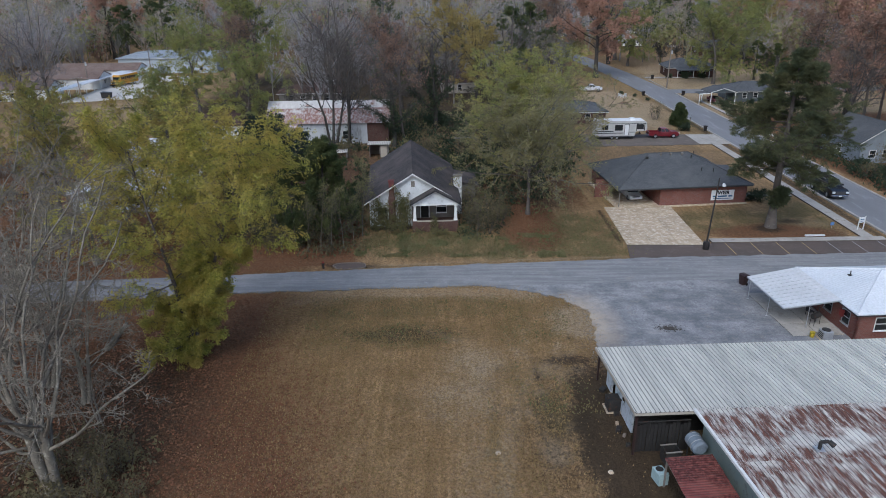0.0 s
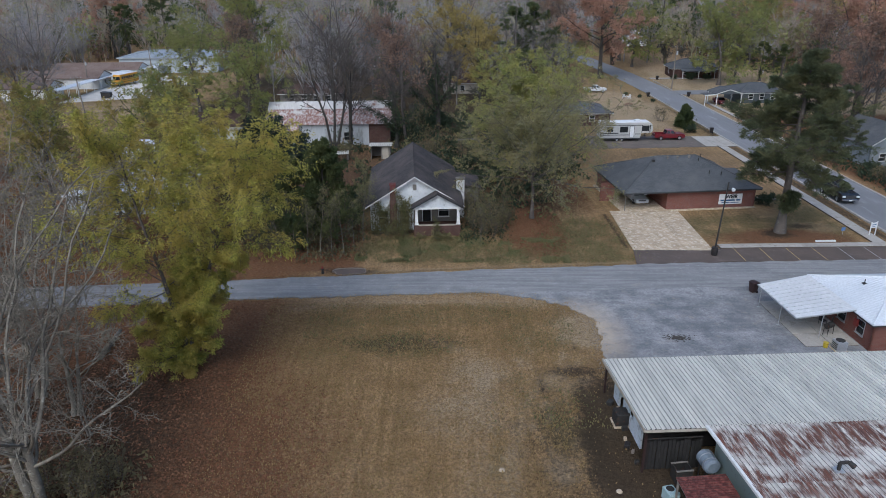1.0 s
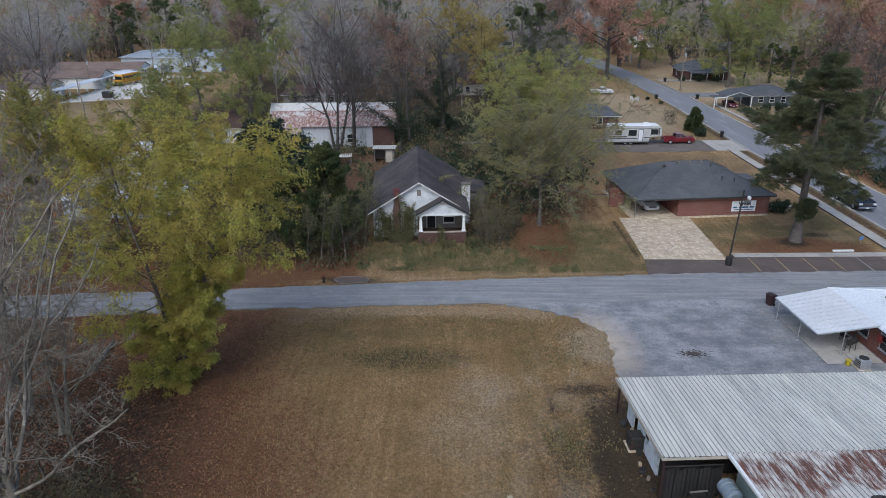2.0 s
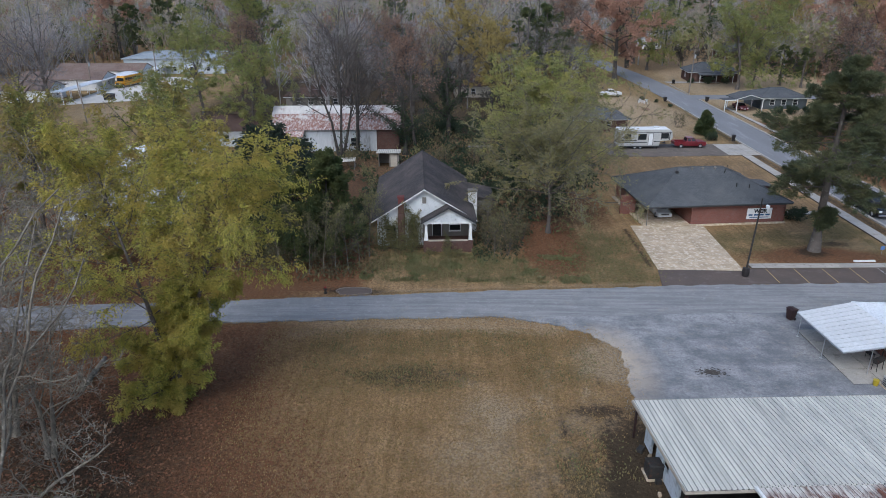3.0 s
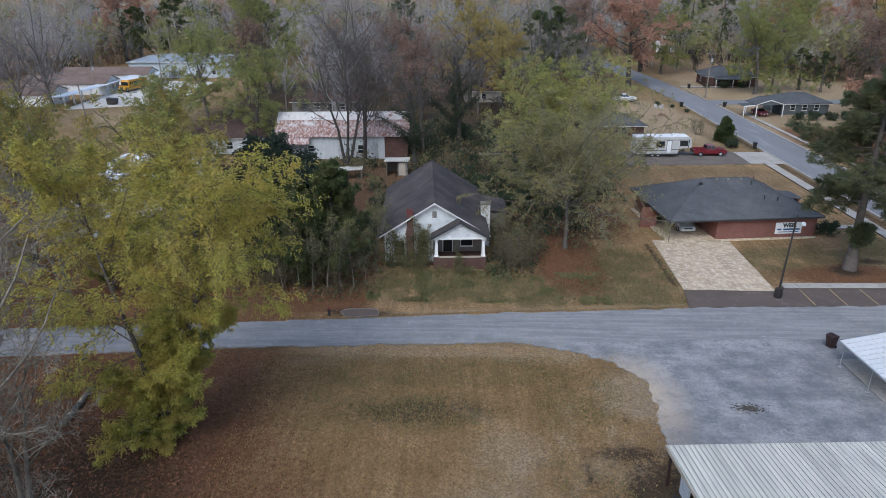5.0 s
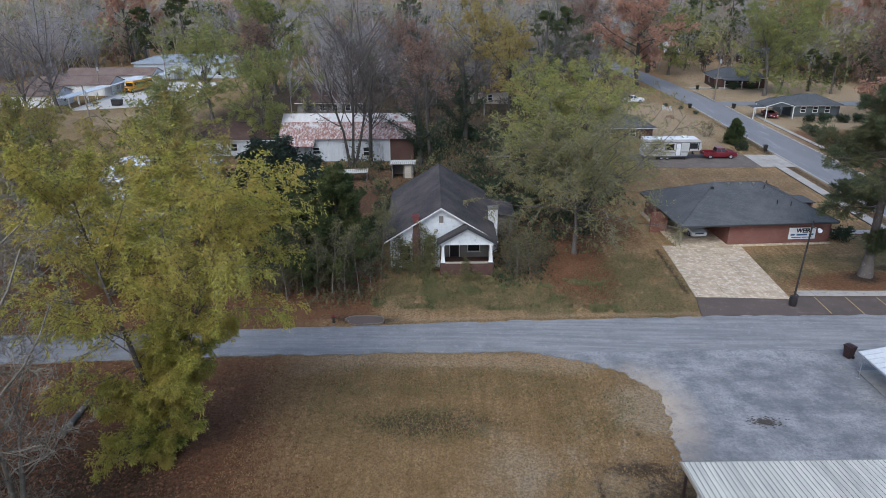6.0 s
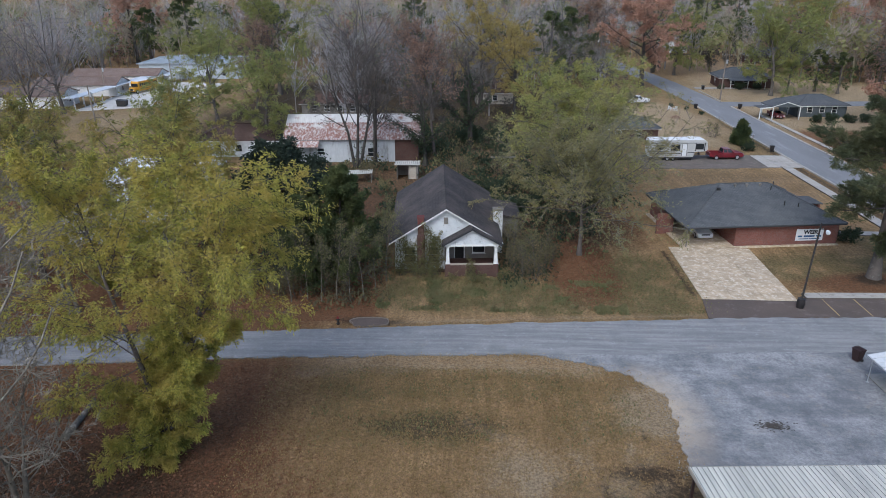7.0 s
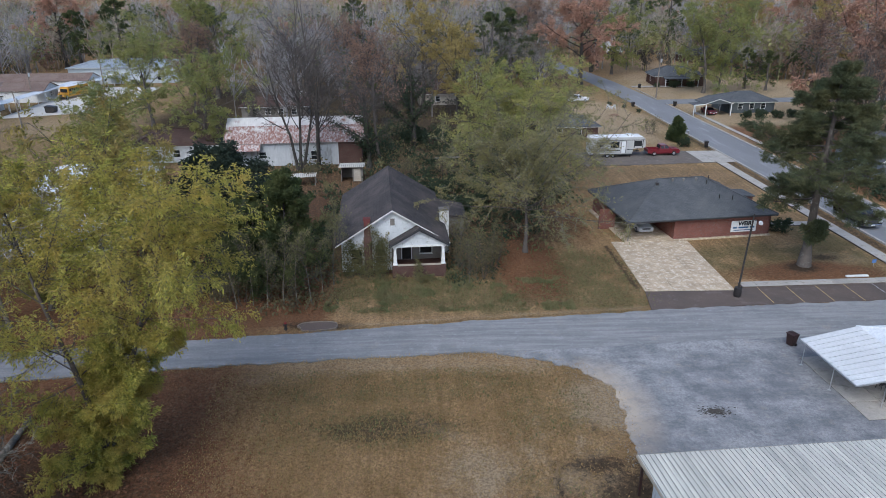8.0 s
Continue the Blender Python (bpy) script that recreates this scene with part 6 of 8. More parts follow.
# the brick building with the hipped roof and the carport
def brick_building():
    B = thing("brick_building", pose(22.75, 84.25, 0.0, rz=6.2), "low red brick building with grey hipped roof and open carport", "building")
    L, D, ZE = 18.4, 13.0, 2.6
    part("slab", Build().box(0.2, 0.3, -0.2, L - 0.4, D - 0.4, 0.1), M["concrete"], B)
    part("wall", wall_build(11.9, 2.35, 0.22, [], pose(6.0, 0.6, 0.1)), M["brick_red"], B, "red brick wall")
    ops = [(2.0, 0.9, 3.2, 2.0), (8.0, 0.0, 8.95, 2.05)]
    mm = pose(17.9, 0.6, 0.1, rz=90)
    r = part("wall", wall_build(11.8, 2.35, 0.22, ops, mm), M["brick_red"], B)
    window(r, mm @ pose(2.0, 0, 0.9), 1.2, 1.1)
    door_part(r, mm @ pose(8.0, 0, 0), 0.95, 2.05, M["white_paint"])
    part("wall", Build().box(6.0, D - 0.85, 0.1, 17.68, D - 0.6, 2.45), M["brick_red"], B)
    part("wall", Build().box(6.0, 0.82, 0.1, 6.22, D - 0.85, 2.45), M["brick_red"], B)
    part("storage_wall", Build().box(-1.1, 5.6, -0.2, 0.9, 5.85, 2.42).box(0.65, 5.85, -0.2, 0.9, D - 0.6, 2.42), M["brick_red"], B)
    # back wall and front beam coloured dark to give the carport's inner shade
    part("carport_back_wall", Build().box(0.9, 9.2, 0.1, 6.0, 9.4, 2.45), M["dark_trim"], B)
    part("carport_post", Build().tube((0.55, 0.75, 0), (0.55, 0.75, 2.4), 0.06, n=10), M["grey_wood"], B)
    part("carport_beam", Build().box(0.4, 0.62, 2.3, 6.0, 0.86, 2.46), M["dark_trim"], B)
    part("carport_beam", Build().box(0.42, 0.86, 2.3, 0.66, 5.6, 2.46), M["white_paint"], B)
    part("ceiling_panel", Build().box(0.15, 0.15, 2.46, L - 0.15, D - 0.15, 2.5), M["grey_wood"], B)
    a, b = hip_roof(B, 0, 0, L, D, ZE + 0.08, 5.65, 6.4, M["shingle_grey"], trim=M["dark_trim"])
    for i, x in enumerate((7.9, 9.3, 10.9)):
        v = part("roof_vent", Build().tube((x, D / 2 - 0.5, 5.2), (x, D / 2 - 0.5, 5.62), 0.1, n=10).tube((x, D / 2 - 0.5, 5.62), (x, D / 2 - 0.5, 5.74), 0.19, 0.14, n=12), M["grey_wood"], B, "pale round roof vent")
    part("roof_vent", Build().box(5.55, D / 2 - 1.1, 4.6, 5.95, D / 2 - 0.7, 5.45, c=0.03), M["dark_steel"], B, "dark square roof vent")
    for x, y in ((11.9, 5.3), (12.4, 2.9), (13.9, 2.6), (12.6, 6.2)):
        z = 2.68 + 2.97 * min(y / 6.5, (L - x) / 6.4)
        part("vent_pipe", Build().tube((x, y, z - 0.1), (x, y, z + 0.5), 0.06, n=8), M["dark_steel"], B)
    part("entry_roof", Build().plate([(17.9, 8.2, 2.5), (20.6, 8.2, 2.3), (20.6, 11.2, 2.3), (17.9, 11.2, 2.5)], 0.14), M["shingle_grey"], B)
    part("entry_wall", Build().box(20.1, 8.4, -0.1, 20.4, 11.0, 2.12), M["brick_red"], B)
    return B


BB = brick_building()
sgn = thing("wall_sign", pose(22.75, 84.25, 0.0, rz=6.2) @ pose(13.0, 0.6, 0.55), "white lettered sign board fixed to the brick wall", "sign")
part("board", Build().box(0, -0.07, 0, 3.15, -0.005, 1.35, c=0.012), M["sign_white"], sgn)
cu = bpy.data.curves.new("lettering", "FONT")
cu.body, cu.size, cu.extrude, cu.offset = "WEIR", 0.68, 0.006, 0.032
tmp = new("lettering_curve", cu)
bpy.context.view_layer.update()
lme = bpy.data.meshes.new_from_object(tmp.evaluated_get(bpy.context.evaluated_depsgraph_get()))
bpy.data.objects.remove(tmp)
lme.materials.clear()
lme.materials.append(M["ink_black"])
let = new("lettering", lme)
let.parent, let.matrix_local = sgn, pose(0.85, -0.078, 0.78, rx=90)
b = Build()
x = 0.22
for w in (0.5, 0.0, 1.25, 0.0, 0.55):
    if w:
        b.box(x, -0.076, 0.42, x + w, -0.069, 0.62)
    x += w + 0.1
part("text_bar", b, M["ink_blue"], sgn)
part("text_bar", Build().box(0.35, -0.076, 0.16, 1.5, -0.069, 0.26).box(1.6, -0.076, 0.16, 2.8, -0.069, 0.26), M["ink_blue"], sgn)


# the brick house with the white metal roof and its awning
def white_roof_house():
    B = thing("brick_house", pose(33.75, 49.5, 0.0, rz=2.4), "red brick house with a white ribbed metal hipped roof", "house")
    L, D, ZE, ZR, INS = 13.0, 9.65, 2.62, 4.45, 4.8
    x0, y0, x1, y1 = 0.45, 0.45, L - 0.45, D - 0.45
    ops = [(1.0, 0.85, 1.9, 2.0), (3.5, 0.85, 4.5, 2.0), (6.6, 0.1, 7.5, 2.1)]
    mm = pose(x0, y1, 0.0, rz=-90)
    dy = y1 - y0
    w = part("wall", wall_build(dy, 2.5, 0.22, [(dy - c, b, dy - a, d) for a, b, c, d in ops], mm), M["brick_red"], B, "red brick wall")
    for a, b, c, d in ops[:2]:
        window(w, mm @ pose(dy - c, 0, b), c - a, d - b, frame_mat=M["alu"])
    door_part(w, mm @ pose(dy - 7.5, 0, 0.1), 0.9, 2.0, M["white_paint"])
    ops = [(1.6, 0.9, 2.8, 2.0), (7.0, 0.9, 8.2, 2.0)]
    s = part("wall", wall_build(x1 - x0, 2.5, 0.22, ops, pose(x0, y0, 0)), M["brick_red"], B)
    for a, b, c, d in ops:
        window(s, pose(x0 + a, y0, b), c - a, d - b)
    part("wall", Build().box(x0, y1 - 0.22, 0, x1, y1, 2.5), M["brick_red"], B)
    part("wall", Build().box(x1 - 0.22, y0 + 0.22, 0, x1, y1 - 0.22, 2.5), M["brick_red"], B)
    part("soffit", Build().box(0.1, 0.1, 2.46, L - 0.1, D - 0.1, 2.5), M["white_paint"], B)
    hip_roof(B, 0, 0, L, D, ZE, ZR, INS, M["white_metal"], trim=M["dark_trim"])
    # raised ribs up the slopes
    for k in range(int(D / 0.3)):
        s_ = 0.15 + 0.3 * k
        f = 1 - abs(2 * s_ / D - 1)
        part("rib", Build().tube((0, s_, ZE + 0.012), (INS * f, s_, ZE + (ZR - ZE) * f + 0.012), 0.02, n=4), M["white_metal"], B)
    for k in range(int(L / 0.3)):
        s_ = 0.15 + 0.3 * k
        f = min(1, s_ / INS, (L - s_) / INS)
        part("rib", Build().tube((s_, 0, ZE + 0.012), (s_, D / 2 * f, ZE + (ZR - ZE) * f + 0.012), 0.02, n=4), M["white_metal"], B)
    part("vent_pipe", Build().tube((2.6, 5.6, 3.4), (2.6, 5.6, 4.0), 0.04, n=8).box(2.4, 5.4, 3.58, 2.9, 5.7, 3.66), M["dark_steel"], B)
    return B


white_roof_house()


def white_awning():
    A = thing("awning", Matrix(), "white sheet metal awning on thin posts beside the brick house", "awning")
    fl, nl, nr, fr = Vector((28.55, 58.3, 2.12)), Vector((28.9, 51.75, 2.12)), Vector((33.75, 51.9, 2.78)), Vector((33.35, 58.9, 2.78))
    n = 11
    for i in range(n):
        a, b = i / n, (i + 1) / n
        g = 0.004
        q = [nl.lerp(fl, a + g), nr.lerp(fr, a + g), nr.lerp(fr, b - g), nl.lerp(fl, b - g)]
        part("panel", Build().plate(q, 0.05).tube(q[0], q[1], 0.014, n=4), M["awning_sheet"], A)
    dn = Vector((0, 0, -0.07))
    b = Build()
    for p, q in ((fl, nl), (nl, nr), (fr, fl)):
        d = (q - p).normalized()
        b.tube(p + dn, q + dn, 0.07, n=4)
    part("edge_beam", b, M["alu"], A)
    for p in (Vector((28.95, 54.4, 2.07)), Vector((31.2, 51.95, 2.36)), Vector((28.75, 57.9, 2.07))):
        part("post", Build().tube((p.x, p.y, 0.0), p, 0.032, n=8).box(p.x - 0.09, p.y - 0.09, 0.03, p.x + 0.09, p.y + 0.09, 0.06), M["alu"], A)
    return A


white_awning()
slab_row("patio", pose(29.5, 50.6, 0, rz=2.4), 2, 4, 2.25, 2.1, 0.09, M["walk"], "concrete patio slabs under the awning", "patio")


# the long metal-roofed shed and the rusty building behind it
MF = pose(11.9, 35.5, 0.0, rz=2.8)


def metal_shed():
    S = thing("shed", MF, "long open-sided shed with a pale ribbed metal roof", "shed")
    lay_sheets(S, "roof_sheet", M["galv"], 0.0, 27, 0.0, 9.15, 3.22, 2.56, 0.9, 3)
    W = 24.3
    part("fascia", Build().box(-0.05, -0.04, 3.02, 3.85, 0.0, 3.19), M["fascia"], S)
    part("fascia", Build().plate([(-0.08, -0.04, 3.25), (-0.02, -0.04, 3.25), (-0.02, 9.2, 2.59), (-0.08, 9.2, 2.59)], 0.2), M["fascia"], S)
    part("fascia", Build().box(-0.02, 9.17, 2.36, W, 9.22, 2.55), M["fascia"], S)
    for k in range(9):
        x = 0.15 + 3.0 * k
        part("rafter", Build().plate([(x, 0.05, 3.19), (x + 0.07, 0.05, 3.19), (x + 0.07, 9.1, 2.53), (x, 9.1, 2.53)], 0.14), M["grey_wood"], S)
        part("post", Build().box(x - 0.02, 8.75, -0.1, x + 0.12, 8.9, 2.43), M["brown_plastic"] if k == 0 else M["grey_wood"], S)
    part("post", Build().box(0.1, 0.12, -0.1, 0.25, 0.27, 3.05), M["brown_plastic"], S)
    part("wall", wall_build(5.9, 2.45, 0.15, [(1.2, 0.0, 2.1, 2.0), (3.3, 0.9, 4.2, 1.8)], pose(0.7, 8.2, 0, rz=-90)), M["pale_block"], S, "pale painted block wall")
    part("wall", Build().box(0.85, 8.05, 0, W, 8.2, 2.45), M["pale_block"], S)
    # closing wall and boards painted near black for the deep shade under the roof
    part("back_wall", Build().box(0.86, 2.32, 0, 24, 2.46, 2.9), M["shade_and_door"], S)
    part("floor", Build().box(1.5, 2.8, -0.1, 24, 8.05, 0.06), M["concrete"], S)
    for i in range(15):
        part("board", Build().box(0.3 + 0.235 * i, 0.35 + 0.02 * (i % 3), 0.0, 0.5 + 0.235 * i, 0.4 + 0.02 * (i % 3), 2.0 + 0.07 * (i % 4)), M["shade_and_door"], S)
    part("pipe", Build().tube((0.3, 0.25, 2.35), (3.7, 0.25, 2.4), 0.04, n=8).tube((1.1, 0.25, 2.35), (1.2, 0.3, 0.9), 0.03, n=8), M["dark_steel"], S)
    return S


metal_shed()


def rusty_building():
    S = thing("building", MF, "metal building with rusted white ribbed roof and teal sides", "building")
    lay_sheets(S, "roof_sheet", M["rust_sheet"], 3.75, 23, -5.6, 5.58, 3.72, 3.34, 0.9, 3, 3)
    lay_sheets(S, "roof_sheet", M["rust_sheet"], 3.75, 23, -11.2, 5.75, 4.09, 3.74, 0.9, 3, 4)
    lay_sheets(S, "roof_sheet", M["rust_sheet"], 3.75, 23, -16.8, 5.75, 3.7, 4.06, 0.9, 3, 5)
    part("edge_trim", Build().plate([(3.62, -11, 4.14), (3.8, -11, 4.14), (3.8, 0.02, 3.4), (3.62, 0.02, 3.4)], 0.16), M["white_paint"], S, "white metal verge")
    part("edge_trim", Build().box(3.8, 0.0, 3.2, 24.3, 0.05, 3.37), M["galv"], S)
    mm = pose(4.45, 0.0, 0, rz=-90)
    ops = [(6.6, 0.0, 7.6, 2.1), (8.6, 1.0, 9.8, 2.0)]
    w = part("wall", wall_build(16.5, 3.2, 0.15, ops, mm), M["teal_siding"], S, "teal metal siding")
    door_part(w, mm @ pose(6.6, 0, 0), 1.0, 2.1, M["blue_metal"])
    window(w, mm @ pose(8.6, 0, 1.0), 1.2, 1.0)
    part("wall", Build().box(4.6, -0.15, 0, 24.2, 0.0, 3.2), M["teal_siding"], S)
    part("wall", Build().box(4.6, -16.5, 0, 24.2, -16.35, 3.2), M["teal_siding"], S)
    part("wall", Build().box(24.05, -16.35, 0, 24.2, -0.15, 3.2), M["teal_siding"], S)
    v = new("roof_vent")
    v.parent, v.matrix_local = S, pose(8.9, -4.6, 3.68)
    part("vent_pipe", Build().tube((0, 0, -0.1), (0, 0, 0.5), 0.1, n=10).tube((0, 0, 0.5), (0.28, -0.25, 0.72), 0.1, n=10), M["dark_steel"], v)
    part("vent_cowl", Build().tube((0.28, -0.25, 0.72), (0.5, -0.45, 0.55), 0.13, 0.16, n=10), M["dark_steel"], v)
    part("vent_base", Build().box(-0.25, -0.25, -0.02, 0.25, 0.25, 0.05), M["alu"], v)
    return S


rusty_building()


def red_leanto():
    S = thing("lean_to", MF @ pose(0.95, -2.75, 0), "low lean-to with a rusted red corrugated roof", "lean-to")
    turned = new("roof")
    turned.parent, turned.matrix_local = S, pose(2.85, -4.6, 0, rz=90)
    lay_sheets(turned, "roof_sheet", M["red_sheet"], 0.0, 6, 0.0, 2.85, 2.12, 2.0, 0.76, 4, 8)
    for x, y in ((0.1, -0.15), (0.1, -4.4), (2.7, -0.15)):
        part("post", Build().box(x, y, -0.1, x + 0.1, y + 0.1, 2.0), M["grey_wood"], S)
    part("beam", Build().box(0.05, -4.5, 1.88, 0.2, -0.03, 2.0), M["grey_wood"], S)
    part("beam", Build().box(0.2, -0.2, 1.88, 2.85, -0.04, 1.99), M["grey_wood"], S)
    return S


red_leanto()


# warehouse behind the old house
def warehouse():
    S = thing("warehouse", pose(-31.0, 121.8, 0, rz=3.0), "long white metal warehouse with a rusty ribbed roof", "warehouse")
    L, D = 21.6, 11.0
    ops = [(5.2, 1.3, 6.2, 2.3), (13.4, 0.9, 14.8, 2.3)]
    w = part("wall", wall_build(17.8, 3.95, 0.2, ops, Matrix()), M["ware_wall"], S, "stained white wall")
    for a, b, c, d in ops:
        window(w, pose(a, 0, b), c - a, d - b, sill=False)
    part("wall", Build().box(17.8, 0, 0, L, 0.2, 3.95), M["brick_old"], S, "dark red-brown brick end wall")
    part("wall", Build().box(L - 0.2, 0.2, 0, L, D, 3.95), M["brick_old"], S)
    part("wall", Build().box(0, 0.2, 0, 0.2, D, 3.95), M["ware_wall"], S)
    part("wall", Build().box(0.2, D - 0.2, 0, L - 0.2, D, 3.95), M["ware_wall"], S)
    for x, zz in ((0.0, 0.0), (L - 0.2, 0.0)):
        part("gable", Build().profile([(0, 3.95), (D, 3.95), (D / 2, 6.7)], x, x + 0.2, Matrix(((0, 1, 0, 0), (1, 0, 0, 0), (0, 0, 1, 0), (0, 0, 0, 1)))), M["ware_wall"], S)
    lay_sheets(S, "roof_sheet", M["old_rust"], -0.3, 25, -0.5, 4.1, 3.78, 5.87, 0.9, 3, 9)
    lay_sheets(S, "roof_sheet", M["pale_sheet"], -0.3, 25, 3.45, 2.05, 5.87, 6.9, 0.9, 3, 19)
    lay_sheets(S, "roof_sheet", M["old_rust"], -0.3, 25, D / 2, 6.0, 6.85, 3.78, 0.9, 3, 10)
    part("lean_roof", Build().plate([(-0.4, -2.1, 3.0), (5.6, -2.1, 3.0), (5.6, -0.52, 3.74), (-0.4, -0.52, 3.74)], 0.05), M["old_rust"], S)
    for x in (0.1, 5.2):
        part("post", Build().box(x, -1.95, 0, x + 0.1, -1.85, 2.96), M["grey_wood"], S)
    return S


warehouse()


def plain_house(m, w, d, eave, ridge, wall_m, roof_m, label, hip=False, wins=3, name="house", porch=False, category="house"):
    """A far house: walls with windows and a door, a roof of its own shape. x along the front, y back."""
    H = thing(name, m, label, category)
    span = w / (wins + 1)
    ops = [(span * (i + 1) - 0.5, 0.9, span * (i + 1) + 0.5, 2.1) for i in range(wins)]
    f = part("wall", wall_build(w, eave, 0.2, ops), wall_m, H)
    for a, b, c, e in ops:
        window(f, pose(a, 0, b), c - a, e - b, sill=False)
    so = [(d / 2 - 0.5, 0.9, d / 2 + 0.5, 2.1)]
    for x, mm in ((0, pose(0, d, 0, rz=-90)), (w, pose(w, 0, 0, rz=90))):
        s = part("wall", wall_build(d, eave, 0.2, so, mm), wall_m, H)
        window(s, mm @ pose(so[0][0], 0, 0.9), 1.0, 1.2, sill=False)
    part("wall", Build().box(0.2, d - 0.2, 0, w - 0.2, d, eave), wall_m, H)
    if hip:
        hip_roof(H, -0.5, -0.5, w + 0.5, d + 0.5, eave + 0.12, ridge, 0.5 * d, roof_m)
    else:
        for y in (0.0, d - 0.2):
            part("gable", gable_wall(0, w, eave, ridge - 0.1, y, y + 0.2), wall_m, H)
        gable_roof(H, -0.5, w + 0.5, -0.4, d + 0.4, eave - 0.15, ridge, roof_m, M["white_paint"])
    if porch:
        part("porch_roof", Build().plate([(w * 0.15, -2.6, eave - 0.35), (w * 0.85, -2.6, eave - 0.35), (w * 0.85, -0.45, eave + 0.05), (w * 0.15, -0.45, eave + 0.05)], 0.12), roof_m, H)
        for k in range(3):
            x = w * (0.17 + 0.32 * k)
            part("porch_post", Build().box(x, -2.45, 0, x + 0.14, -2.31, eave - 0.48), M["white_paint"], H)
    return H


# far houses along the street
plain_house(pose(67.0, 206, 0, rz=-4), 14, 9, 2.6, 5.0, M["brick_old"], M["shingle_grey"], "low house with a dark hipped roof and white porch posts", True, 3, porch=True)
plain_house(pose(69.5, 163.5, 0, rz=2), 10.5, 8.5, 2.4, 4.2, M["dark_siding"], M["shingle_grey"], "dark blue-grey house with a dark shingle roof", True, 3)
cp = thing("carport", pose(62.6, 160.2, 0, rz=2), "dark gabled carport with white trim beside a blue-grey house", "carport")
gable_roof(cp, 0, 6.4, 0, 5.6, 2.6, 3.6, M["shingle_grey"], M["white_paint"])
part("gable", gable_wall(0.3, 6.1, 2.6, 3.5, 0.05, 0.2), M["dark_siding"], cp)
for x, y in ((0.3, 0.1), (6.0, 0.1), (0.3, 5.3), (6.0, 5.3)):
    part("post", Build().box(x, y, 0, x + 0.16, y + 0.16, 2.6), M["white_paint"], cp)
part("side_roof", Build().plate([(-2.4, 0.2, 2.42), (0.0, 0.2, 2.58), (0.0, 3.5, 2.58), (-2.4, 3.5, 2.42)], 0.08), M["shingle_grey"], cp)
part("fascia", Build().plate([(-2.45, 0.1, 2.46), (0.0, 0.1, 2.62), (0.0, 0.2, 2.62), (-2.45, 0.2, 2.46)], 0.2), M["white_paint"], cp, "white painted fascia")
part("post", Build().box(-2.3, 0.3, 0, -2.16, 0.44, 2.36), M["white_paint"], cp)
plain_house(pose(66.6, 106.3, 0, rz=6), 9, 10, 3.4, 6.2, M["slate_siding"], M["shingle_grey"], "slate-blue house with a white-trimmed gable behind shrubs", False, 3)
plain_house(pose(0.5, 178, 0, rz=3), 9, 8, 2.7, 5.4, M["fascia"], M["shingle_brown"], "low tan house with a brown roof among the trees", True, 1)
plain_house(pose(22.5, 138, 0, rz=3), 11, 9, 2.5, 4.1, M["brick_old"], M["shingle_grey"], "house with a grey shingle roof behind the camper", True, 2)
plain_house(pose(74, 300, 0, rz=4), 12, 9, 3.0, 7.0, M["white_paint"], M["shingle_grey"], "far white house with a steep gable", False, 2)
plain_house(pose(55, 330, 0, rz=14), 10, 9, 3.0, 7.4, M["white_paint"], M["shingle_grey"], "far white house with a steep gable", False, 2)
plain_house(pose(96, 262, 0, rz=-3), 14, 9, 2.7, 5.2, M["brick_old"], M["shingle_grey"], "far low house with a grey roof", True, 3)
plain_house(pose(108, 190, 0, rz=2), 14, 9, 2.7, 5.0, M["brick_old"], M["shingle_brown"], "far low brick house with a brown roof", True, 3)
# low white building across the lane, half hidden behind the big tree
plain_house(pose(-47.5, 84, 0, rz=4), 14, 9, 2.7, 4.6, M["pale_block"], M["white_metal"], "low white building with a pale metal roof behind the trees", True, 4)
plain_house(pose(-52, 100, 0, rz=4), 15, 10, 2.7, 4.9, M["clapboard"], M["white_metal"], "low house with a pale metal roof among the trees", True, 3)
plain_house(pose(-47, 125, 0, rz=3), 14, 9, 2.8, 4.8, M["clapboard"], M["shingle_brown"], "low house with a brown roof among the trees", True, 3)
plain_house(pose(-38, 163, 0, rz=3), 14, 9, 2.6, 4.2, M["grey_wood"], M["shingle_brown"], "long low building with a brown roof behind bare trees", True, 4)

# small sheds behind the old house
sh = thing("shed", pose(-11.9, 112.2, 0, rz=2), "small grey shed with an open front", "shed")
part("wall", Build().box(0, 2.4, 0, 3.2, 2.5, 2.1).box(0, 0, 0, 0.1, 2.4, 2.1).box(1.7, 0, 0, 3.2, 0.1, 2.1).box(3.1, 0.1, 0, 3.2, 2.4, 2.1), M["grey_wood"], sh)
part("door", Build().box(1.9, -0.05, 0.05, 2.9, 0.0, 2.0, c=0.01), M["fascia"], sh)
part("roof", Build().plate([(-0.3, -0.5, 2.35), (3.5, -0.5, 2.35), (3.5, 2.8, 2.15), (-0.3, 2.8, 2.15)], 0.06), M["galv"], sh)
sh = thing("lean_to", pose(-19.5, 109.8, 0, rz=4), "low lean-to roof of weathered sheets", "lean-to")
part("roof", Build().plate([(0, 0, 1.3), (4.2, 0, 1.5), (4.2, 2.0, 1.6), (0, 2.0, 1.4)], 0.05), M["galv"], sh)
for x, y in ((0.1, 0.1), (4.0, 0.1), (0.1, 1.8), (4.0, 1.8)):
    part("post", Build().box(x, y, 0, x + 0.1, y + 0.1, 1.36), M["grey_wood"], sh)
tb = thing("outdoor_table", pose(2.5, 121.5, 0, rz=4), "long plank table in the yard behind the house", "table")
part("tabletop", Build().box(0, 0, 1.0, 4.2, 0.9, 1.08, c=0.01), M["grey_wood"], tb)
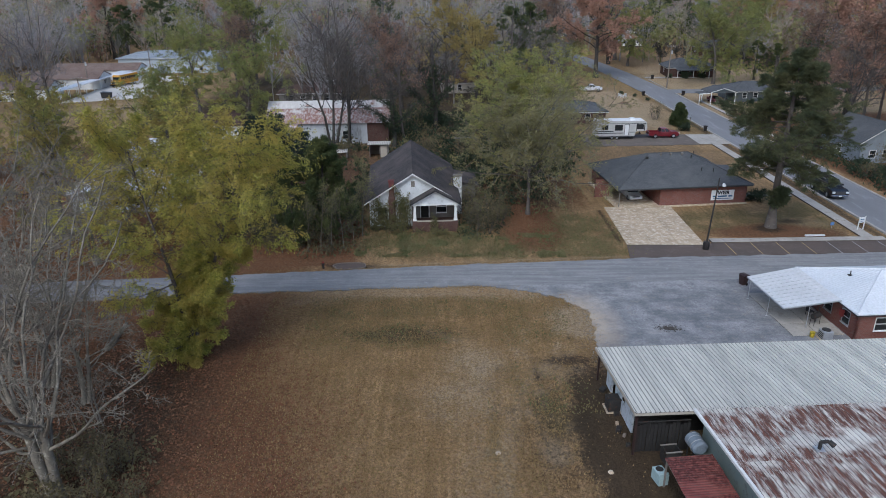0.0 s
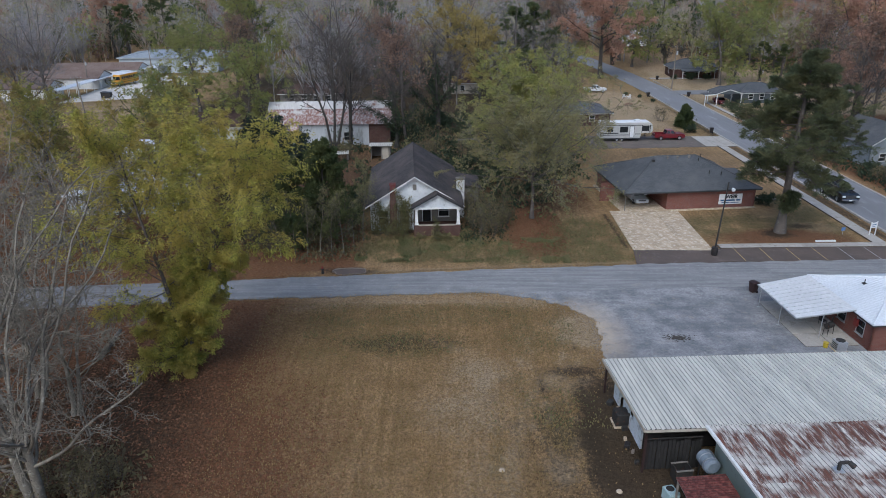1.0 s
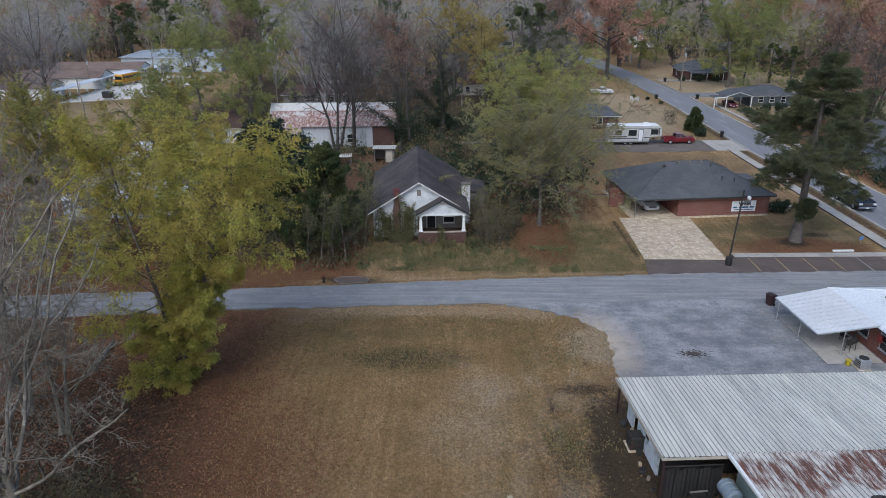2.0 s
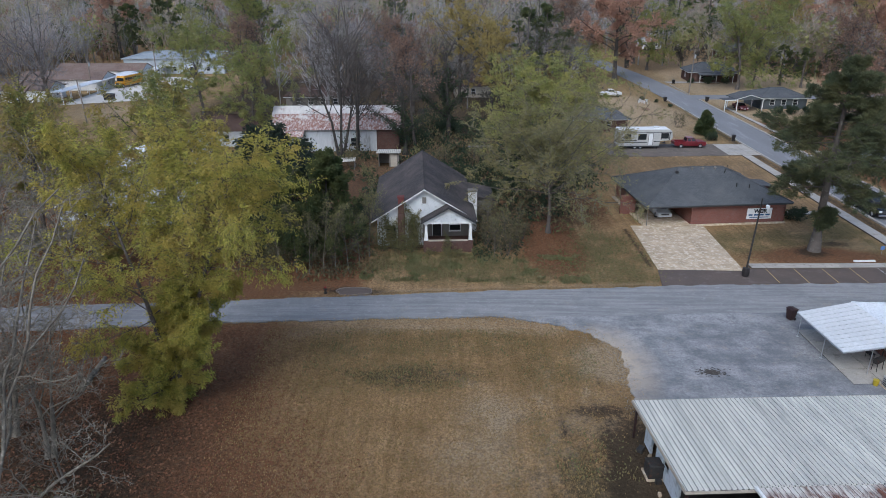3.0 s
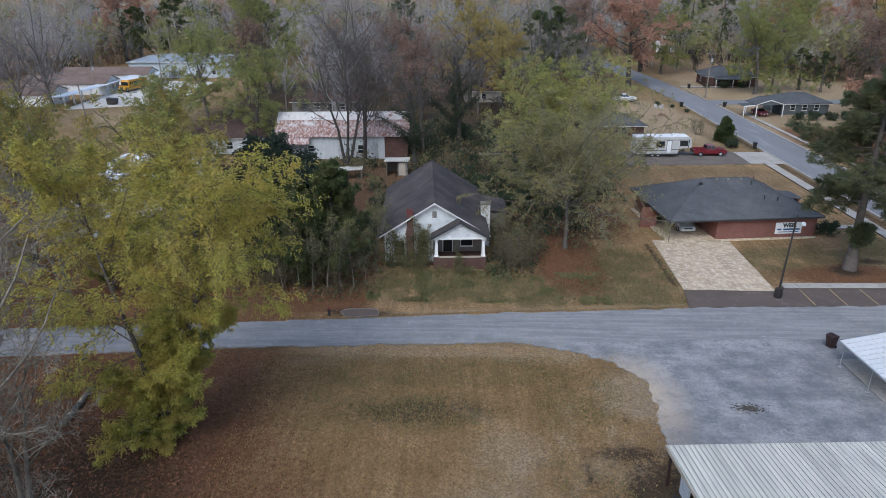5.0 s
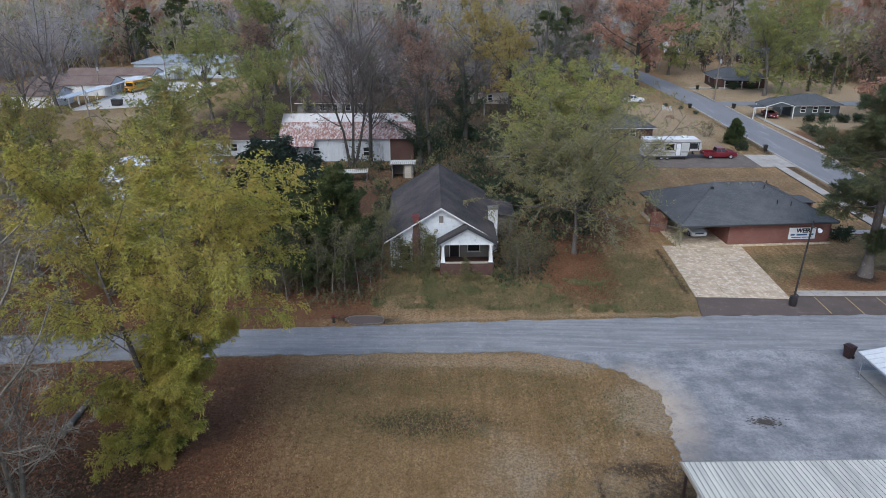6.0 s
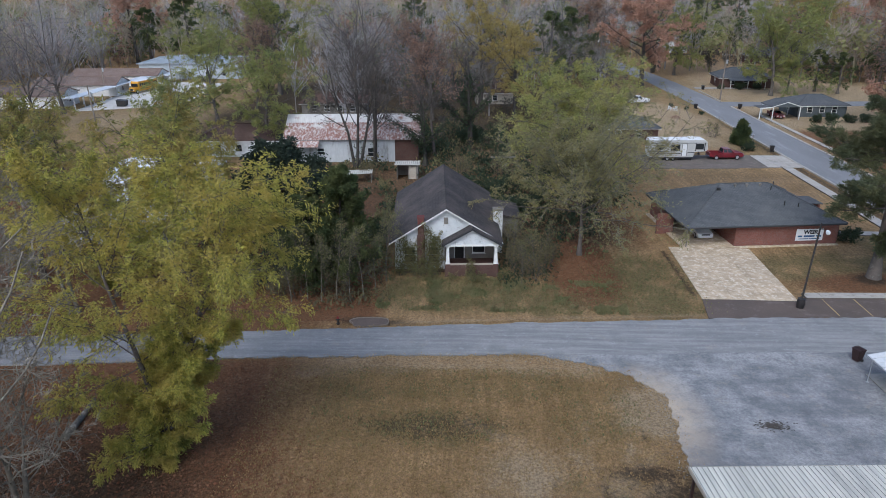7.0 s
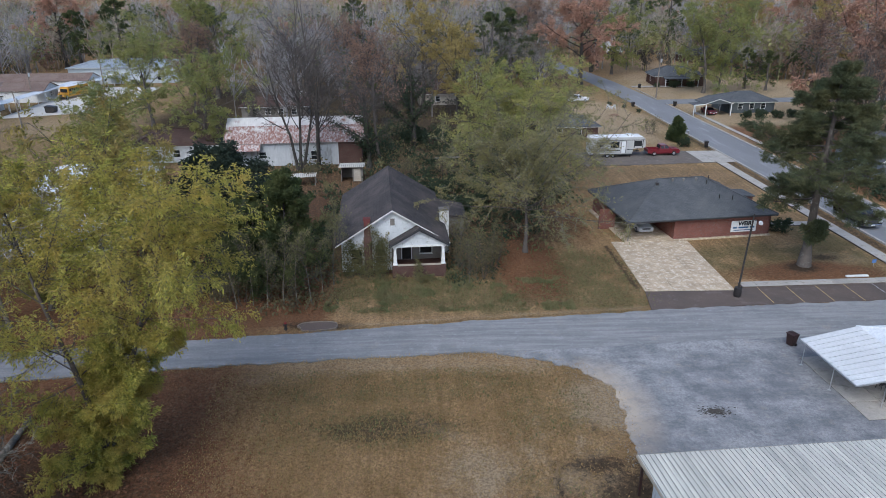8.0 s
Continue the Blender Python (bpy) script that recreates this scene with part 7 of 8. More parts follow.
for x, y in ((0.2, 0.1), (3.9, 0.1), (0.2, 0.7), (3.9, 0.7)):
    part("leg", Build().box(x, y, 0, x + 0.1, y + 0.1, 1.0), M["grey_wood"], tb)


# school yard in the distance
def portable(m, w, d, label, roof_m):
    H = thing("portable_classroom", m, label, "building", "portable classrooms")
    ops = [(2, 1.0, 3, 2.0), (5, 0.1, 5.9, 2.1), (8, 1.0, 9, 2.0)]
    for a, mm, ln in ((0, pose(0, 0, 0), w), (1, pose(0, d, 0, rz=-90), d), (2, pose(w, 0, 0, rz=90), d)):
        o = ops if a == 0 else [(ln / 2 - 0.5, 1.0, ln / 2 + 0.5, 2.0)]
        wl_ = part("wall", wall_build(ln, 2.9, 0.15, o, mm), M["white_paint"], H)
        for q in o:
            window(wl_, mm @ pose(q[0], 0, q[1]), q[2] - q[0], q[3] - q[1], sill=False)
    part("wall", Build().box(0.15, d - 0.15, 0, w - 0.15, d, 2.9), M["white_paint"], H)
    xy = Matrix(((0, 1, 0, 0), (1, 0, 0, 0), (0, 0, 1, 0), (0, 0, 0, 1)))
    for x in (0.0, w - 0.15):
        part("gable", Build().profile([(0, 2.9), (d, 2.9), (d / 2, 4.3)], x, x + 0.15, xy), M["white_paint"], H)
    part("roof", Build().profile([(-0.4, 2.75), (d / 2, 4.35), (d / 2, 4.47), (-0.4, 2.87)], -0.3, w + 0.3, xy), roof_m, H)
    part("roof", Build().profile([(d + 0.4, 2.75), (d / 2, 4.35), (d / 2, 4.47), (d + 0.4, 2.87)], -0.3, w + 0.3, xy), roof_m, H)
    return H


portable(pose(-113, 187, 0, rz=4), 21, 8.5, "white portable classroom with a brown roof", M["school_roof"])
portable(pose(-113, 205, 0, rz=4), 24, 8.5, "white portable classroom with a brown roof", M["school_roof"])
portable(pose(-113, 169, 0, rz=4), 17, 8.5, "white portable classroom with a brown roof", M["school_roof"])
gym = plain_house(pose(-100, 219.5, 0, rz=4), 30, 18, 4.6, 6.2, M["blue_metal"], M["gym_roof"], "large pale blue metal school building", True, 5)
for k, (x, y, ln) in enumerate(((-93.5, 168, 44), (-88, 208, 12))):
    cw = thing("covered_walk", pose(x, y, 0, rz=-2), "covered walk with a white metal roof on posts", "covered walk", "covered walks")
    part("roof", Build().box(-1.2, 0, 2.6, 1.8, ln, 2.75), M["white_metal"], cw)
    for i in range(int(ln / 4) + 1):
        for sx in (-1.05, 1.6):
            part("post", Build().box(sx, 0.2 + i * 3.9, 0, sx + 0.12, 0.32 + i * 3.9, 2.6), M["white_paint"], cw)


# ---- vehicles ----
def wheel(parent, x, y, r, w, rim_m=None):
    h = new("wheel")
    h.parent, h.matrix_local = parent, pose(x, y, r)
    n = 20
    b = Build()
    prof = ((-w / 2, r * 0.62), (-w / 2, r * 0.93), (-w * 0.36, r), (w * 0.36, r), (w / 2, r * 0.93), (w / 2, r * 0.62))
    vs = [(q * math.cos(2 * math.pi * i / n), p, q * math.sin(2 * math.pi * i / n)) for p, q in prof for i in range(n)]
    fs = [(k * n + i, k * n + (i + 1) % n, (k + 1) * n + (i + 1) % n, (k + 1) * n + i) for k in range(len(prof) - 1) for i in range(n)]
    b.add(vs, fs)
    part("tyre", b, M["rubber"], h)
    part("rim", Build().tube((0, -w * 0.38, 0), (0, w * 0.38, 0), r * 0.63, n=14), rim_m or M["alu"], h)


def body_build(side, W, tuck=0.06):
    """A car body from its side outline, a little narrower at the top and the sills."""
    zs = [z for _, z in side]
    lo, hi = min(zs), max(zs)
    b = Build()
    n = len(side)
    vs = []
    for s in (-1, 1):
        for x, z in side:
            f = (z - lo) / (hi - lo)
            vs.append((x, s * (W / 2 - tuck * (2 * f - 1) ** 2), z))
    fs = [tuple(range(n)), tuple(range(2 * n - 1, n - 1, -1))] + [(i, n + i, n + (i + 1) % n, (i + 1) % n) for i in range(n)]
    return b.add(vs, fs)


def cabin_build(x0, x1, t0, t1, z0, z1, W, Wt, grow_by=0.0):
    g = grow_by
    lo = [(x0 - g, -W / 2 - g), (x1 + g, -W / 2 - g), (x1 + g, W / 2 + g), (x0 - g, W / 2 + g)]
    hi = [(t0 - g, -Wt / 2 - g), (t1 + g, -Wt / 2 - g), (t1 + g, Wt / 2 + g), (t0 - g, Wt / 2 + g)]
    return Build().add([(x, y, z0) for x, y in lo] + [(x, y, z1) for x, y in hi],
                       [(3, 2, 1, 0), (4, 5, 6, 7), (0, 1, 5, 4), (1, 2, 6, 5), (2, 3, 7, 6), (3, 0, 4, 7)])


def pane_on(a, b, c, d, lo, hi, s0, s1, push):
    """A pane on the sloping quad a b (bottom) c d (top, over b and a)."""
    a, b, c, d = map(Vector, (a, b, c, d))
    nrm = (b - a).cross(d - a).normalized() * push
    q = []
    for s, t in ((s0, lo), (s1, lo), (s1, hi), (s0, hi)):
        q.append(a.lerp(d, t).lerp(b.lerp(c, t), s) + nrm)
    return Build().add([*q, *[p - 2 * nrm for p in q]], [(0, 1, 2, 3), (7, 6, 5, 4), (0, 4, 5, 1), (1, 5, 6, 2), (2, 6, 7, 3), (3, 7, 4, 0)])


def car(name, m, kind, paint, label, category, group=""):
    C = thing(name, m, label, category, group)
    if kind == "suv":
        L, W, r = 5.5, 2.0, 0.40
        side = [(-2.72, 0.45), (-1.95, 0.32), (1.9, 0.32), (2.65, 0.42), (2.75, 0.72), (2.68, 1.05), (2.3, 1.16), (1.25, 1.2), (-2.7, 1.2), (-2.76, 0.8)]
        cab = (-2.68, 1.25, -2.5, 0.55, 1.18, 1.86, 1.88, 1.56)
        axles, wins = (1.72, -1.65), ((0.06, 0.31), (0.36, 0.62), (0.67, 0.94))
    elif kind == "pickup":
        L, W, r = 5.6, 1.95, 0.39
        side = [(-2.8, 0.5), (-2.0, 0.36), (2.0, 0.36), (2.72, 0.45), (2.8, 0.78), (2.7, 1.06), (2.3, 1.13), (1.2, 1.16), (-0.75, 1.16), (-0.75, 0.62), (-2.62, 0.62), (-2.62, 1.14), (-2.8, 1.14)]
        cab = (-0.72, 1.25, -0.55, 0.55, 1.14, 1.80, 1.82, 1.5)
        axles, wins = (1.78, -1.62), ((0.06, 0.42), (0.50, 0.90))
    else:
        L, W, r = 4.7, 1.8, 0.33
        side = [(-2.3, 0.42), (-1.7, 0.24), (1.65, 0.24), (2.28, 0.34), (2.36, 0.6), (2.25, 0.78), (1.15, 0.92), (-1.55, 0.95), (-2.25, 0.94), (-2.36, 0.7)]
        cab = (-1.75, 1.2, -1.05, 0.35, 0.92, 1.42, 1.68, 1.28)
        axles, wins = (1.45, -1.4), ((0.10, 0.46), (0.52, 0.88))
    part("body", body_build(side, W), paint, C, bevel=0.03)
    if kind == "pickup":
        for s in (-1, 1):
            y0, y1 = sorted((s * (W / 2 - 0.09), s * (W / 2 - 0.02)))
            part("bed_side", Build().box(-2.64, y0, 0.6, -0.72, y1, 1.14, c=0.02), paint, C)
    x0, x1, t0, t1, z0, z1, cw, ct = cab
    part("cabin", cabin_build(*cab), paint, C, bevel=0.03)
    e = 0.012
    lo = [(x0, -cw / 2, z0), (x1, -cw / 2, z0), (x1, cw / 2, z0), (x0, cw / 2, z0)]
    hi = [(t0, -ct / 2, z1), (t1, -ct / 2, z1), (t1, ct / 2, z1), (t0, ct / 2, z1)]
    part("windscreen", pane_on(lo[1], lo[2], hi[2], hi[1], 0.1, 0.92, 0.05, 0.95, e), M["glass"], C)
    part("rear_window", pane_on(lo[3], lo[0], hi[0], hi[3], 0.15, 0.9, 0.08, 0.92, e), M["glass"], C)
    for s0, s1 in wins:
        part("side_window", pane_on(lo[0], lo[1], hi[1], hi[0], 0.12, 0.88, s0, s1, e), M["glass"], C)
        part("side_window", pane_on(lo[2], lo[3], hi[3], hi[2], 0.12, 0.88, 1 - s1, 1 - s0, e), M["glass"], C)
    fx = max(x for x, _ in side)
    bx = min(x for x, _ in side)
    part("bumper", Build().box(fx - 0.12, -W / 2 + 0.08, r, fx + 0.06, W / 2 - 0.08, r + 0.2, c=0.03), M["chrome"] if kind != "sedan" else paint, C)
    part("bumper", Build().box(bx - 0.08, -W / 2 + 0.08, r + 0.05, bx + 0.1, W / 2 - 0.08, r + 0.25, c=0.03), M["chrome"] if kind == "pickup" else M["dark_trim"], C)
    top = 1.02 if kind != "sedan" else 0.72
    part("grille", Build().box(fx - 0.14, -0.5, r + 0.24, fx + 0.012, 0.5, top), M["dark_trim"], C)
    part("number_plate", Build().box(fx + 0.055, -0.16, r + 0.02, fx + 0.07, 0.16, r + 0.17), M["sign_white"], C)
    for s in (-1, 1):
        y = s * (W / 2 - 0.24)
        part("headlight", Build().box(fx - 0.2, y - 0.17, top - 0.22, fx + 0.015, y + 0.17, top - 0.02, c=0.02), M["lamp_glass"], C)
        part("tail_light", Build().box(bx - 0.015, s * (W / 2 - 0.12) - 0.08, 0.78, bx + 0.15, s * (W / 2 - 0.12) + 0.08, 1.05), M["red_paint"], C)
        part("mirror", Build().box(x1 - 0.35, s * (cw / 2 + 0.13) - 0.11, z0 + 0.05, x1 - 0.2, s * (cw / 2 + 0.13) + 0.11, z0 + 0.25, c=0.03), paint, C)
        if kind == "suv":
            part("roof_rail", Build().tube((t0 + 0.2, s * (ct / 2 - 0.08), z1 + 0.06), (t1 - 0.2, s * (ct / 2 - 0.08), z1 + 0.06), 0.025, n=6).box(t0 + 0.25, s * (ct / 2 - 0.08) - 0.02, z1, t0 + 0.32, s * (ct / 2 - 0.08) + 0.02, z1 + 0.05).box(t1 - 0.32, s * (ct / 2 - 0.08) - 0.02, z1, t1 - 0.25, s * (ct / 2 - 0.08) + 0.02, z1 + 0.05), M["alu"], C)
    for ax in axles:
        for s in (-1, 1):
            wheel(C, ax, s * (W / 2 - 0.12), r, 0.25)
    return C


car("suv", pose(53.5, 90.7, 0.03, rz=-91) @ Matrix.Scale(1.18, 4), "suv", M["black_car"], "black sport utility vehicle parked at the kerb", "car")
car("pickup_truck", pose(41.4, 126.2, 0.02, rz=2), "pickup", M["red_car"], "dark red pickup truck hitched near a camper trailer", "truck")
car("pickup_truck", pose(39.2, 180.5, 0.0, rz=5), "pickup", M["white_car"], "white pickup truck parked on a lawn", "truck")
car("car", pose(25.8, 89.6, 0.1, rz=-84), "sedan", M["white_car"], "silver-white car parked inside the carport", "car")
car("car", pose(65.0, 163.4, 0.0, rz=-88), "sedan", M["red_car"], "red car parked under a white carport", "car")
car("car", pose(-24.6, 232, 0.0, rz=5), "sedan", M["white_car"], "white car parked beyond the trees", "car")
car("pickup_truck", pose(-31.5, 196, 0.0, rz=12), "pickup", M["white_car"], "white pickup truck beyond bare trees", "truck")


M["stone_chip"] = leafy("grey_stone_chips", (0.36, 0.35, 0.33), (0.22, 0.215, 0.21), (0.40, 0.34, 0.27))
M["camper_skin"] = surface("dull_white_camper_skin", (0.50, 0.50, 0.49), (0.43, 0.43, 0.42), None, 1, 10, 0.4)


def camper():
    C = thing("camper_trailer", pose(28.4, 125.5, 0.0, rz=2.5), "white fifth-wheel camper trailer with dark stripes", "camper")
    side = [(0.0, 0.62), (7.3, 0.62), (7.5, 1.45), (9.25, 1.55), (9.6, 1.9), (9.35, 3.2), (8.9, 3.42), (0.15, 3.42), (0.0, 3.2)]
    part("body", body_build(side, 2.45, 0.02), M["camper_skin"], C, bevel=0.04)
    part("roof", Build().box(0.1, -1.15, 3.42, 8.9, 1.15, 3.5, c=0.03), M["sign_white"], C)
    part("air_conditioner", Build().box(6.4, -0.4, 3.5, 7.4, 0.4, 3.8, c=0.08), M["sign_white"], C)
    part("roof_vent", Build().box(2.6, -0.3, 3.5, 3.2, 0.3, 3.62, c=0.04), M["sign_white"], C)
    y = -1.235
    for x0, z0, x1, z1 in ((3.6, 1.75, 4.9, 2.65), (7.6, 1.95, 8.8, 2.75), (1.2, 1.9, 2.2, 2.6)):
        part("window_frame", Build().box(x0 - 0.08, y - 0.01, z0 - 0.08, x1 + 0.08, y + 0.02, z1 + 0.08), M["dark_trim"], C)
        part("window", Build().box(x0, y - 0.03, z0, x1, y, z1), M["glass"], C)
    part("door", Build().box(5.4, y - 0.02, 0.8, 6.1, y + 0.02, 2.75, c=0.01), M["sign_white"], C)
    b = Build().box(5.32, y - 0.012, 0.75, 5.38, y + 0.015, 2.82).box(6.12, y - 0.012, 0.75, 6.18, y + 0.015, 2.82).box(5.32, y - 0.012, 2.78, 6.18, y + 0.015, 2.84)
    part("door_frame", b, M["dark_trim"], C)
    part("stripe", Build().box(0.05, y - 0.008, 1.15, 5.2, y + 0.01, 1.27), M["dark_trim"], C)
    part("stripe", Build().box(6.3, y - 0.008, 1.3, 7.45, y + 0.01, 1.42), M["dark_trim"], C)
    part("front_band", Build().box(7.5, y - 0.006, 1.6, 7.62, y + 0.01, 3.0).box(8.95, y - 0.006, 1.6, 9.1, y + 0.01, 3.0), M["dark_trim"], C)
    part("stripe", Build().box(0.05, y - 0.008, 1.45, 3.3, y + 0.01, 1.62), M["dark_trim"], C)
    part("stripe", Build().box(0.05, y - 0.008, 2.9, 9.3, y + 0.01, 2.98), M["dark_trim"], C)
    part("skirt", Build().box(0.15, -1.2, 0.42, 7.2, 1.2, 0.62), M["dark_trim"], C)
    part("hitch", Build().tube((8.6, 0, 1.6), (8.6, 0, 0.85), 0.08, n=8).box(8.4, -0.3, 0.8, 8.8, 0.3, 0.9), M["dark_steel"], C)
    for x in (1.0, 7.0):
        part("jack", Build().tube((x, -1.0, 0), (x, -1.0, 0.5), 0.05, n=8), M["dark_steel"], C)
    for x in (3.1, 4.05):
        for s in (-1, 1):
            wheel(C, x, s * 1.08, 0.36, 0.22)


camper()


def school_bus(m):
    C = thing("school_bus", m, "yellow school bus with a white roof parked in the yard", "bus")
    side = [(-4.6, 0.55), (3.1, 0.55), (3.1, 1.5), (3.2, 2.55), (2.9, 3.0), (-4.4, 3.0), (-4.6, 2.6)]
    part("body", body_build(side, 2.4, 0.05), M["yellow_paint"], C, bevel=0.05)
    part("hood", Build().box(3.1, -0.95, 0.55, 4.6, 0.95, 1.5, c=0.12), M["yellow_paint"], C)
    part("roof", Build().box(-4.35, -1.0, 3.0, 2.85, 1.0, 3.1, c=0.06), M["sign_white"], C)
    for s in (-1, 1):
        for k in range(9):
            x = -4.2 + 0.78 * k
            y0, y1 = sorted((s * 1.19, s * 1.21))
            part("window", Build().box(x, y0, 1.85, x + 0.62, y1, 2.5), M["glass"], C)
        for z in (1.05, 1.6):
            y0, y1 = sorted((s * 1.185, s * 1.205))
            part("stripe", Build().box(-4.5, y0, z, 3.0, y1, z + 0.08), M["ink_black"], C)
        part("headlight", Build().tube((4.6, s * 0.68, 1.0), (4.64, s * 0.68, 1.0), 0.13, n=12), M["lamp_glass"], C)
    part("windscreen", Build().box(3.19, -1.0, 1.65, 3.22, 1.0, 2.5), M["glass"], C)
    part("grille", Build().box(4.58, -0.45, 0.75, 4.62, 0.45, 1.35), M["dark_trim"], C)
    part("bumper", Build().box(4.6, -1.1, 0.4, 4.75, 1.1, 0.68, c=0.03), M["ink_black"], C)
    for x in (3.7, -2.6):
        for s in (-1, 1):
            wheel(C, x, s * 1.02, 0.48, 0.28)


school_bus(pose(-88.6, 196.3, 0.03, rz=-104))


# ---- street furniture and yard things ----
def bin_(m, paint, label):
    B = thing("wheeled_bin", m, label, "bin", "wheeled bins")
    b = Build()
    b.add([(-0.24, -0.26, 0.08), (0.24, -0.26, 0.08), (0.24, 0.26, 0.08), (-0.24, 0.26, 0.08), (-0.31, -0.36, 1.02), (0.31, -0.36, 1.02), (0.31, 0.36, 1.02), (-0.31, 0.36, 1.02)],
          [(3, 2, 1, 0), (4, 5, 6, 7), (0, 1, 5, 4), (1, 2, 6, 5), (2, 3, 7, 6), (3, 0, 4, 7)])
    part("body", b, paint, B, bevel=0.02)
    part("lid", Build().profile([(-0.34, 1.02), (0.36, 1.02), (0.34, 1.08), (0.0, 1.15), (-0.34, 1.12)], -0.39, 0.39), paint, B, bevel=0.015)
    part("handle", Build().tube((-0.38, -0.28, 1.02), (-0.38, 0.28, 1.02), 0.022, n=6), paint, B)
    for s in (-1, 1):
        part("wheel", Build().tube((-0.24, s * 0.30, 0.13), (-0.24, s * 0.25, 0.13), 0.13, n=12), M["rubber"], B)


bin_(pose(29.5, 60.9, 0.045, rz=200), M["brown_plastic"], "dark brown wheeled bin on the gravel lot")
bin_(pose(51.2, 131.2, 0.0, rz=170), M["black_plastic"], "black wheeled bin at the street's edge")
bin_(pose(60.9, 173.2, 0.0, rz=20), M["black_plastic"], "black wheeled bin by the corner")
bin_(pose(50.8, 173.0, 0.0, rz=190), M["black_plastic"], "black wheeled bin at the street's edge")
bin_(pose(61.5, 202.0, 0.0, rz=190), M["black_plastic"], "black wheeled bin before a far house")

lp = thing("lamp_post", pose(29.25, 70.3, 0.03), "leaning dark lamp post with a black barrel at its foot", "lamp post")
part("pole", Build().tube((0, 0, 0), (0.55, 0.35, 8.1), 0.10, 0.07, n=10), M["dark_steel"], lp)
part("arm", Build().tube((0.5, 0.3, 7.55), (0.62, -0.65, 7.7), 0.03, n=8), M["dark_steel"], lp)
part("lamp_head", Build().tube((0.62, -0.65, 7.72), (0.64, -0.85, 7.6), 0.10, 0.2, n=12).tube((0.64, -0.85, 7.6), (0.645, -0.9, 7.45), 0.2, 0.12, n=12), M["lamp_glass"], lp, "pale glass lamp head")
br = Build()
for z0, z1, r0, r1 in ((0.0, 0.3, 0.33, 0.36), (0.3, 0.6, 0.36, 0.36), (0.6, 0.9, 0.36, 0.32)):
    br.tube((0.03, 0.02, z0), (0.03, 0.02, z1), r0, r1, n=18, cap=True)
part("barrel", br, M["black_plastic"], lp)


def utility_pole(m, h, label, arms=1):
    P = thing("utility_pole", m, label, "utility pole", "utility poles")
    part("pole", Build().tube((0, 0, 0), (0.0, 0, h), 0.17, 0.11, n=10), M["pole_wood"], P)
    for k in range(arms):
        z = h - 0.4 - 0.9 * k
        part("crossarm", Build().box(-1.2, -0.17, z, 1.2, -0.11, z + 0.12), M["pole_wood"], P)
        for x in (-1.1, -0.45, 0.45, 1.1):
            part("insulator", Build().tube((x, -0.14, z + 0.12), (x, -0.14, z + 0.3), 0.05, 0.035, n=8), M["alu"], P)
    part("transformer", Build().tube((0.3, -0.1, h - 2.3), (0.3, -0.1, h - 1.4), 0.22, n=12), M["alu"], P)


utility_pole(pose(60.6, 185.6, 0, ry=0.5), 11.0, "tall wooden utility pole with a crossarm at the corner")
utility_pole(pose(-75.3, 146.1, 0, ry=-3), 9.0, "leaning wooden utility pole near the school yard")
utility_pole(pose(-83.5, 203, 0, ry=0.5), 9.5, "wooden utility pole in the school yard", 0)
utility_pole(pose(-95, 188.5, 0, ry=0.8), 8.5, "wooden utility pole in the school yard", 0)

hy = thing("fire_hydrant", pose(-12.4, 65.9, 0.0), "dark weathered fire hydrant at the lane's edge", "hydrant")
part("barrel", Build().tube((0, 0, -0.1), (0, 0, 0.55), 0.11, n=12).tube((0, 0, 0.0), (0, 0, 0.06), 0.17, n=12), M["dark_steel"], hy)
part("bonnet", Build().tube((0, 0, 0.55), (0, 0, 0.68), 0.14, 0.08, n=12).tube((0, 0, 0.68), (0, 0, 0.76), 0.04, n=6), M["red_paint"], hy)
for s in (-1, 1):
    part("outlet", Build().tube((s * 0.1, 0, 0.42), (s * 0.2, 0, 0.42), 0.055, n=10), M["dark_steel"], hy)

lg = thing("fallen_log", pose(-27.6, 51.3, 0.12, rz=4), "weathered pale fallen log lying in leaf litter", "log")
part("trunk", Build().tube((0, -2.2, 0), (0.1, 0.2, 0.06), 0.24, 0.20, n=12, cap=True).tube((0.1, 0.2, 0.06), (0.02, 2.3, 0.02), 0.20, 0.15, n=12), M["bark_grey"], lg, "", 0.0, True)
part("branch_stub", Build().tube((0.05, 0.9, 0.05), (0.75, 1.5, 0.35), 0.08, 0.05, n=8), M["bark_grey"], lg)

cb = thing("drain_basin", pose(-9.6, 66.35, 0.0, rz=6), "dark roadside drain pit with a pale concrete rim", "drain")
b, n = Build(), 20
turn = [2 * math.pi * i / n for i in range(n)]
rim = [(1.6 * math.copysign(abs(math.cos(t)) ** 0.6, math.cos(t)) - (0.35 if math.sin(t) > 0.2 and math.cos(t) < -0.3 else 0.0),
        0.85 * math.copysign(abs(math.sin(t)) ** 0.7, math.sin(t)) * (1 + 0.10 * math.cos(3 * t + 0.6))) for t in turn]
vs = [(x, y, -0.25) for x, y in rim] + [(x, y, 0.03) for x, y in rim] + [(0.965 * x, 0.94 * y, 0.03) for x, y in rim] + [(0.965 * x, 0.94 * y, -0.25) for x, y in rim]
b.add(vs, [(k * n + i, k * n + (i + 1) % n, (k + 1) % 4 * n + (i + 1) % n, (k + 1) % 4 * n + i) for k in range(4) for i in range(n)])
part("rim", b, M["pole_wood"], cb)
part("pit_floor", Build().add([(0.965 * x, 0.94 * y, -0.05) for x, y in rim], [tuple(range(n))]), M["park"], cb)

